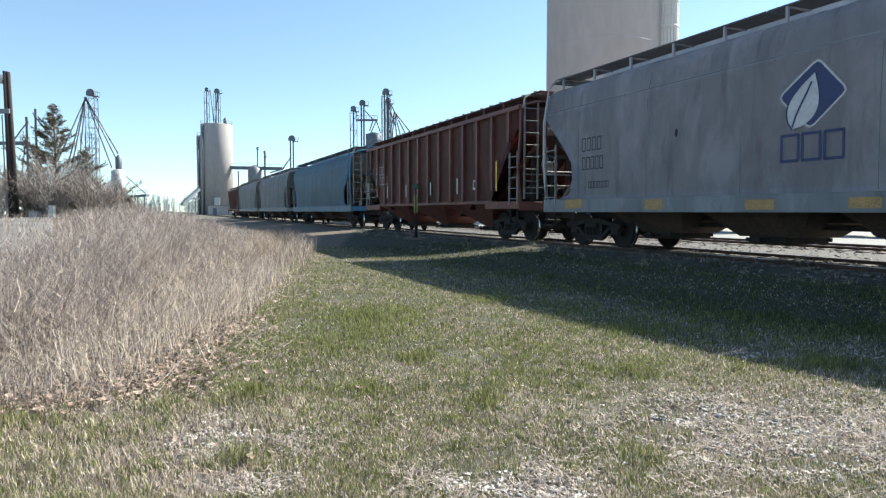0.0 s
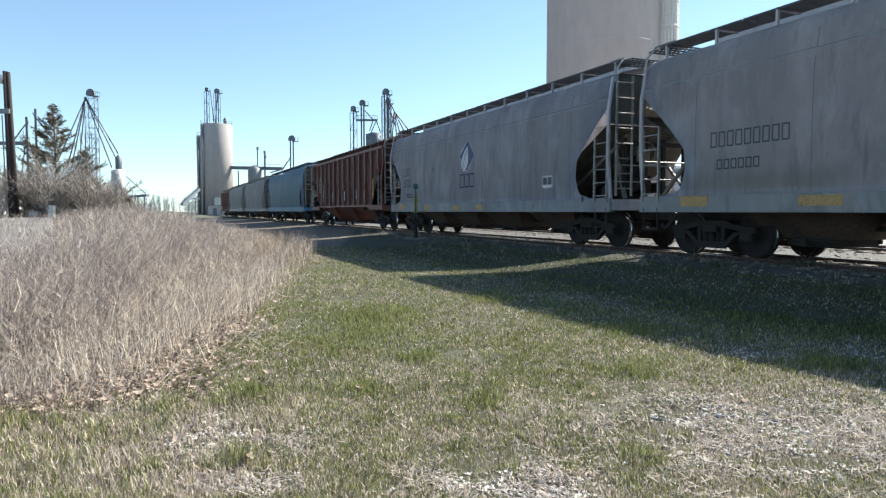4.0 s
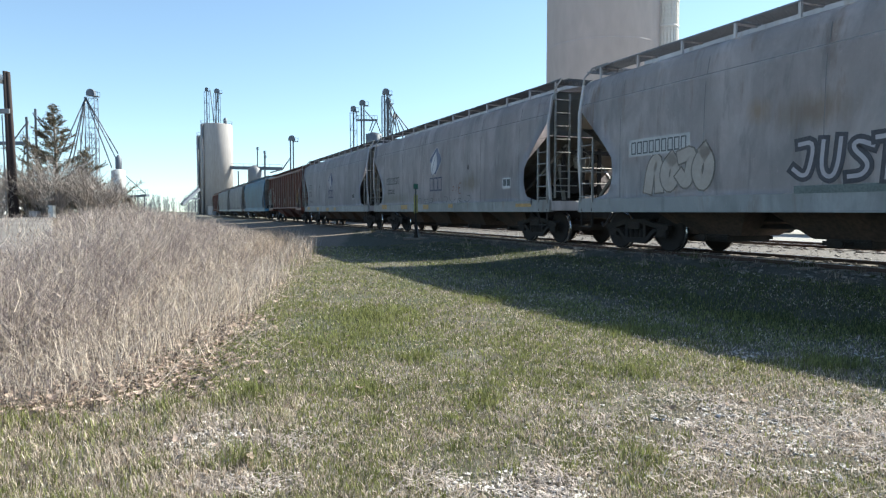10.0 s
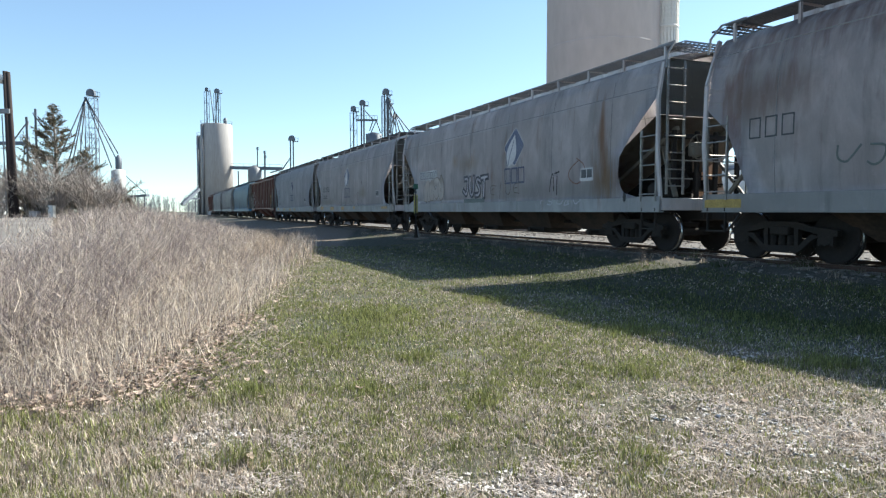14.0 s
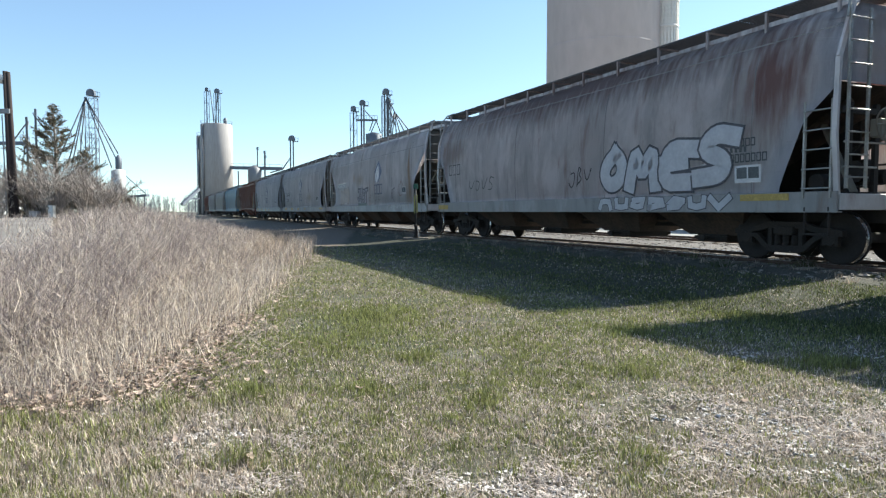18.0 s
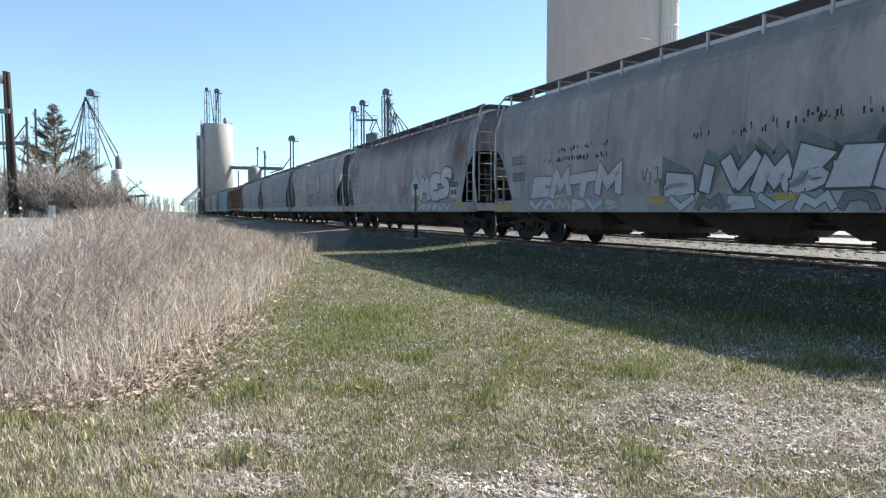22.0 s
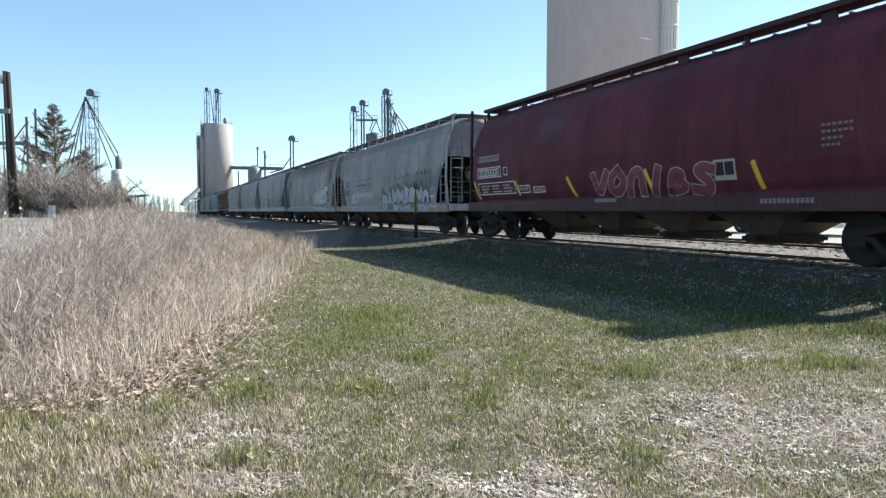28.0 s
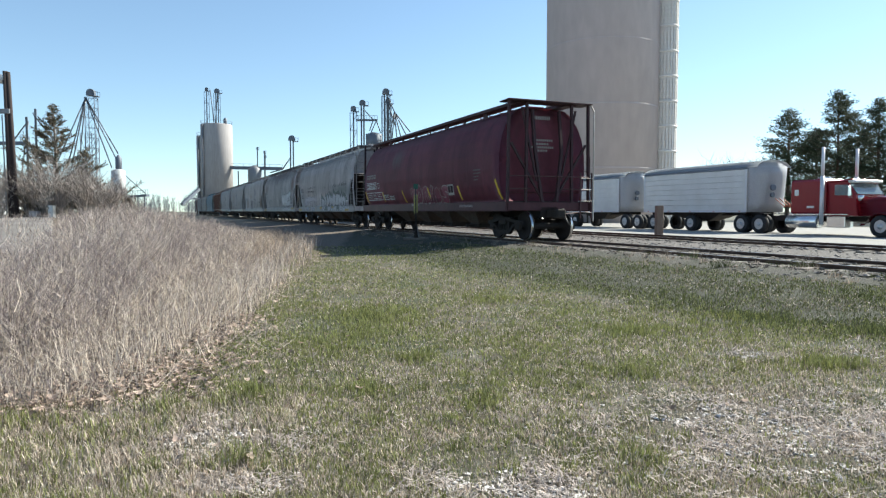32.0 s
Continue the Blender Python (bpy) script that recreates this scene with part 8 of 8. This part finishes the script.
def cedar(x, y, h, r, seed, label):
    """A red cedar in winter: a leaning leader, long feathered limbs that sweep up at their tips, gaps and dead wood between."""
    rng = random.Random(seed)
    t = empty("cedar_tree", Matrix.Translation((x, y, -0.2)))
    tagged(t, label, "tree")
    segs = [((0, 0, 0), (0.05, 0, h * 0.6), 0.14, 0.08), ((0.05, 0, h * 0.6), (0, 0, h), 0.08, 0.012)]
    verts, faces, index = [], [], []

    def spray(c, d, size, mat):
        for f in range(3):
            v = (d + Vector((rng.gauss(0, 0.5), rng.gauss(0, 0.5), rng.gauss(0.15, 0.4)))).normalized() * size * rng.uniform(0.6, 1.3)
            o = v.orthogonal().normalized() * size * rng.uniform(0.10, 0.2)
            i0 = len(verts)
            verts.extend([tuple(c - o), tuple(c + o), tuple(c + v)])
            faces.append((i0, i0 + 1, i0 + 2))
            index.append(mat)

    limbs = int(h * 26)
    for k in range(limbs):
        u = (k + rng.random()) / limbs
        z = 0.25 + (h - 0.35) * u
        a = rng.uniform(0, 6.28)
        reach = (r * 1.15 * (1 - u) ** 1.0 + 0.12) * (0.62 + 0.42 * noise.noise(Vector((1.4 * math.cos(a) + seed, 1.4 * math.sin(a), u * 5)))) * rng.choice((0.7, 0.9, 1.0, 1.12))
        drop = rng.uniform(-0.15, 0.25)
        pts = []
        for q in (0, 0.35, 0.7, 1.0):
            pts.append(Vector((reach * q * math.cos(a + 0.15 * q), reach * q * math.sin(a + 0.15 * q), z + reach * (drop * q + 0.38 * q * q))))
        for p, q in zip(pts, pts[1:]):
            segs.append((tuple(p), tuple(q), 0.022 + 0.012 * (1 - u), 0.010))
        dead = rng.random() < 0.34
        for i in range(int(6 + reach * (7 if dead else 24))):
            q = rng.uniform(0.22, 1.0)
            at = pts[0].lerp(pts[1], q / 0.35) if q < 0.35 else (pts[1].lerp(pts[2], (q - 0.35) / 0.35) if q < 0.7 else pts[2].lerp(pts[3], (q - 0.7) / 0.3))
            out = Vector((math.cos(a) + rng.gauss(0, 0.6), math.sin(a) + rng.gauss(0, 0.6), rng.gauss(0.45, 0.35))).normalized()
            ln = rng.uniform(0.10, 0.34) * (1.15 - 0.4 * q)
            tip = at + out * ln
            segs.append((tuple(at), tuple(tip), 0.008, 0.004))
            if dead:
                continue
            for e in (0.35, 0.7, 1.0):
                spray(at.lerp(tip, e), out, 0.10, 0 if rng.random() < 0.55 else 1)
    part("trunk", limbs_mesh(segs, 4), M["cedar_wood"], t)
    me = bpy.data.meshes.new("crown")
    me.from_pydata(verts, [], faces)
    me.materials.append(M["cedar"])
    me.materials.append(M["cedar_brown"])
    me.polygons.foreach_set("material_index", index)
    c = new("crown", me)
    c.parent = t
    return t


def shrub(x, y, h, r, seed, label, n=26, mat="twig"):
    """A bare many-stemmed bush: stems that fork three times into twigs."""
    rng = random.Random(seed)
    t = empty("bare_shrub", Matrix.Translation((x, y, ground_z(x, y) - 0.05)))
    tagged(t, label, "shrub", "bare shrubs by the road")
    stems, verts, faces, index = [], [], [], []

    def grow(p, d, ln, level):
        q = p + d * ln
        if level == 0:
            stems.append((p, q, 0.022, 0.014))
        else:
            ribbons([tuple(p), tuple(p.lerp(q, 0.5) + Vector((0, 0, 0.02))), tuple(q)], 0.042 / level, verts, faces, index, 0)
        if level < 3:
            for k in range(4 if level < 2 else 5):
                v = (d + Vector((rng.gauss(0, 0.5), rng.gauss(0, 0.5), rng.gauss(0.1, 0.3)))).normalized()
                grow(p.lerp(q, rng.uniform(0.4, 1)), v, ln * rng.uniform(0.4, 0.75), level + 1)
    for k in range(n):
        a, o = rng.uniform(0, 6.28), r * rng.random() ** 0.7 * 0.6
        d = Vector((math.cos(a) * o / h * 2.2, math.sin(a) * o / h * 2.2, 1)).normalized()
        grow(Vector((0.02 * math.cos(a), 0.02 * math.sin(a), 0)), d, h * rng.uniform(0.35, 0.55), 0)
    part("stem", limbs_mesh(stems, 4), M[mat], t)
    me = bpy.data.meshes.new("crown")
    me.from_pydata(verts, [], faces)
    me.materials.append(M[mat])
    c = new("crown", me)
    c.parent = t
    return t


cedar(-21.98, 38, 7.1 + 0.2, 4.4, 1, "ragged winter cedar, dark green turning brown")
cedar(-20.88, 39, 4.79, 2.1, 2, "low spreading cedar beside the tall one")
cedar(-23.84, 39.5, 5.18, 1.9, 3, "stunted brownish cedar by the pole")
cedar(-18.89, 37, 2.86, 0.8, 4, "small green juniper at the edge of the bushes")
cedar(-18.9, 40, 2.2, 0.8, 5, "small dark juniper near the white bin")
for k, (px, top, yy, rr) in enumerate(((-23.6, 2.9, 36.5, 1.5), (-21.6, 3.3, 36, 1.5), (-20.2, 3.0, 36.4, 1.4), (-18.6, 2.9, 35.6, 1.4), (-17.6, 2.0, 35, 1.2), (-24.6, 3.4, 38, 1.6), (-22.6, 2.0, 33.6, 1.2), (-21.0, 3.9, 36.5, 1.9), (-19.4, 3.6, 36.3, 1.8), (-20.4, 2.2, 34.6, 1.6), (-18.0, 2.6, 36.5, 1.5), (-16.8, 1.7, 36, 1.2), (-22.0, 4.2, 35.6, 1.9), (-20.2, 4.4, 35.2, 2.0), (-18.8, 3.8, 35.0, 1.8), (-23.4, 3.6, 35.2, 1.6), (-17.4, 3.0, 34.6, 1.5))):
    shrub(px, yy, top * 0.92, rr, 40 + k, "tangled bare grey shrub beneath the cedars", 14)


def far_trees():
    """The bare tree line at the horizon."""
    rng = random.Random(77)
    verts, faces, index = [], [], []
    def stand(x0, x1, y0, y1, n, lo, hi):
        for k in range(n):
            x, y, h = rng.uniform(x0, x1), rng.uniform(y0, y1), rng.uniform(lo, hi)
            ribbons([(x, y, 0), (x + rng.gauss(0, 0.2), y, h * 0.5), (x + rng.gauss(0, 0.4), y, h)], 0.14, verts, faces, index, 0, (1, 0, 0))
            for j in range(38):
                q = rng.uniform(0.12, 1)
                a = rng.uniform(-1, 1)
                ln = h * rng.uniform(0.12, 0.34)
                ribbons([(x, y, h * q), (x + ln * a * 0.6, y, h * q + ln * 0.35), (x + ln * a, y + rng.uniform(-1, 1), h * q + ln * rng.uniform(0.3, 0.9))], 0.13, verts, faces, index, 0, (1, 0, 0))
    stand(-330, -110, 380, 460, 330, 5, 11)
    stand(-190, -120, 330, 380, 60, 4, 8)
    stand(95, 135, 235, 260, 60, 14, 20)
    stand(140, 420, 300, 420, 180, 9, 16)
    stand(-700, -330, 420, 520, 160, 6, 12)
    stuff_mesh("far_woods", verts, faces, [M["far_twig"]], "distant line of bare trees, greyed for haze", "woods")


far_trees()


motions()
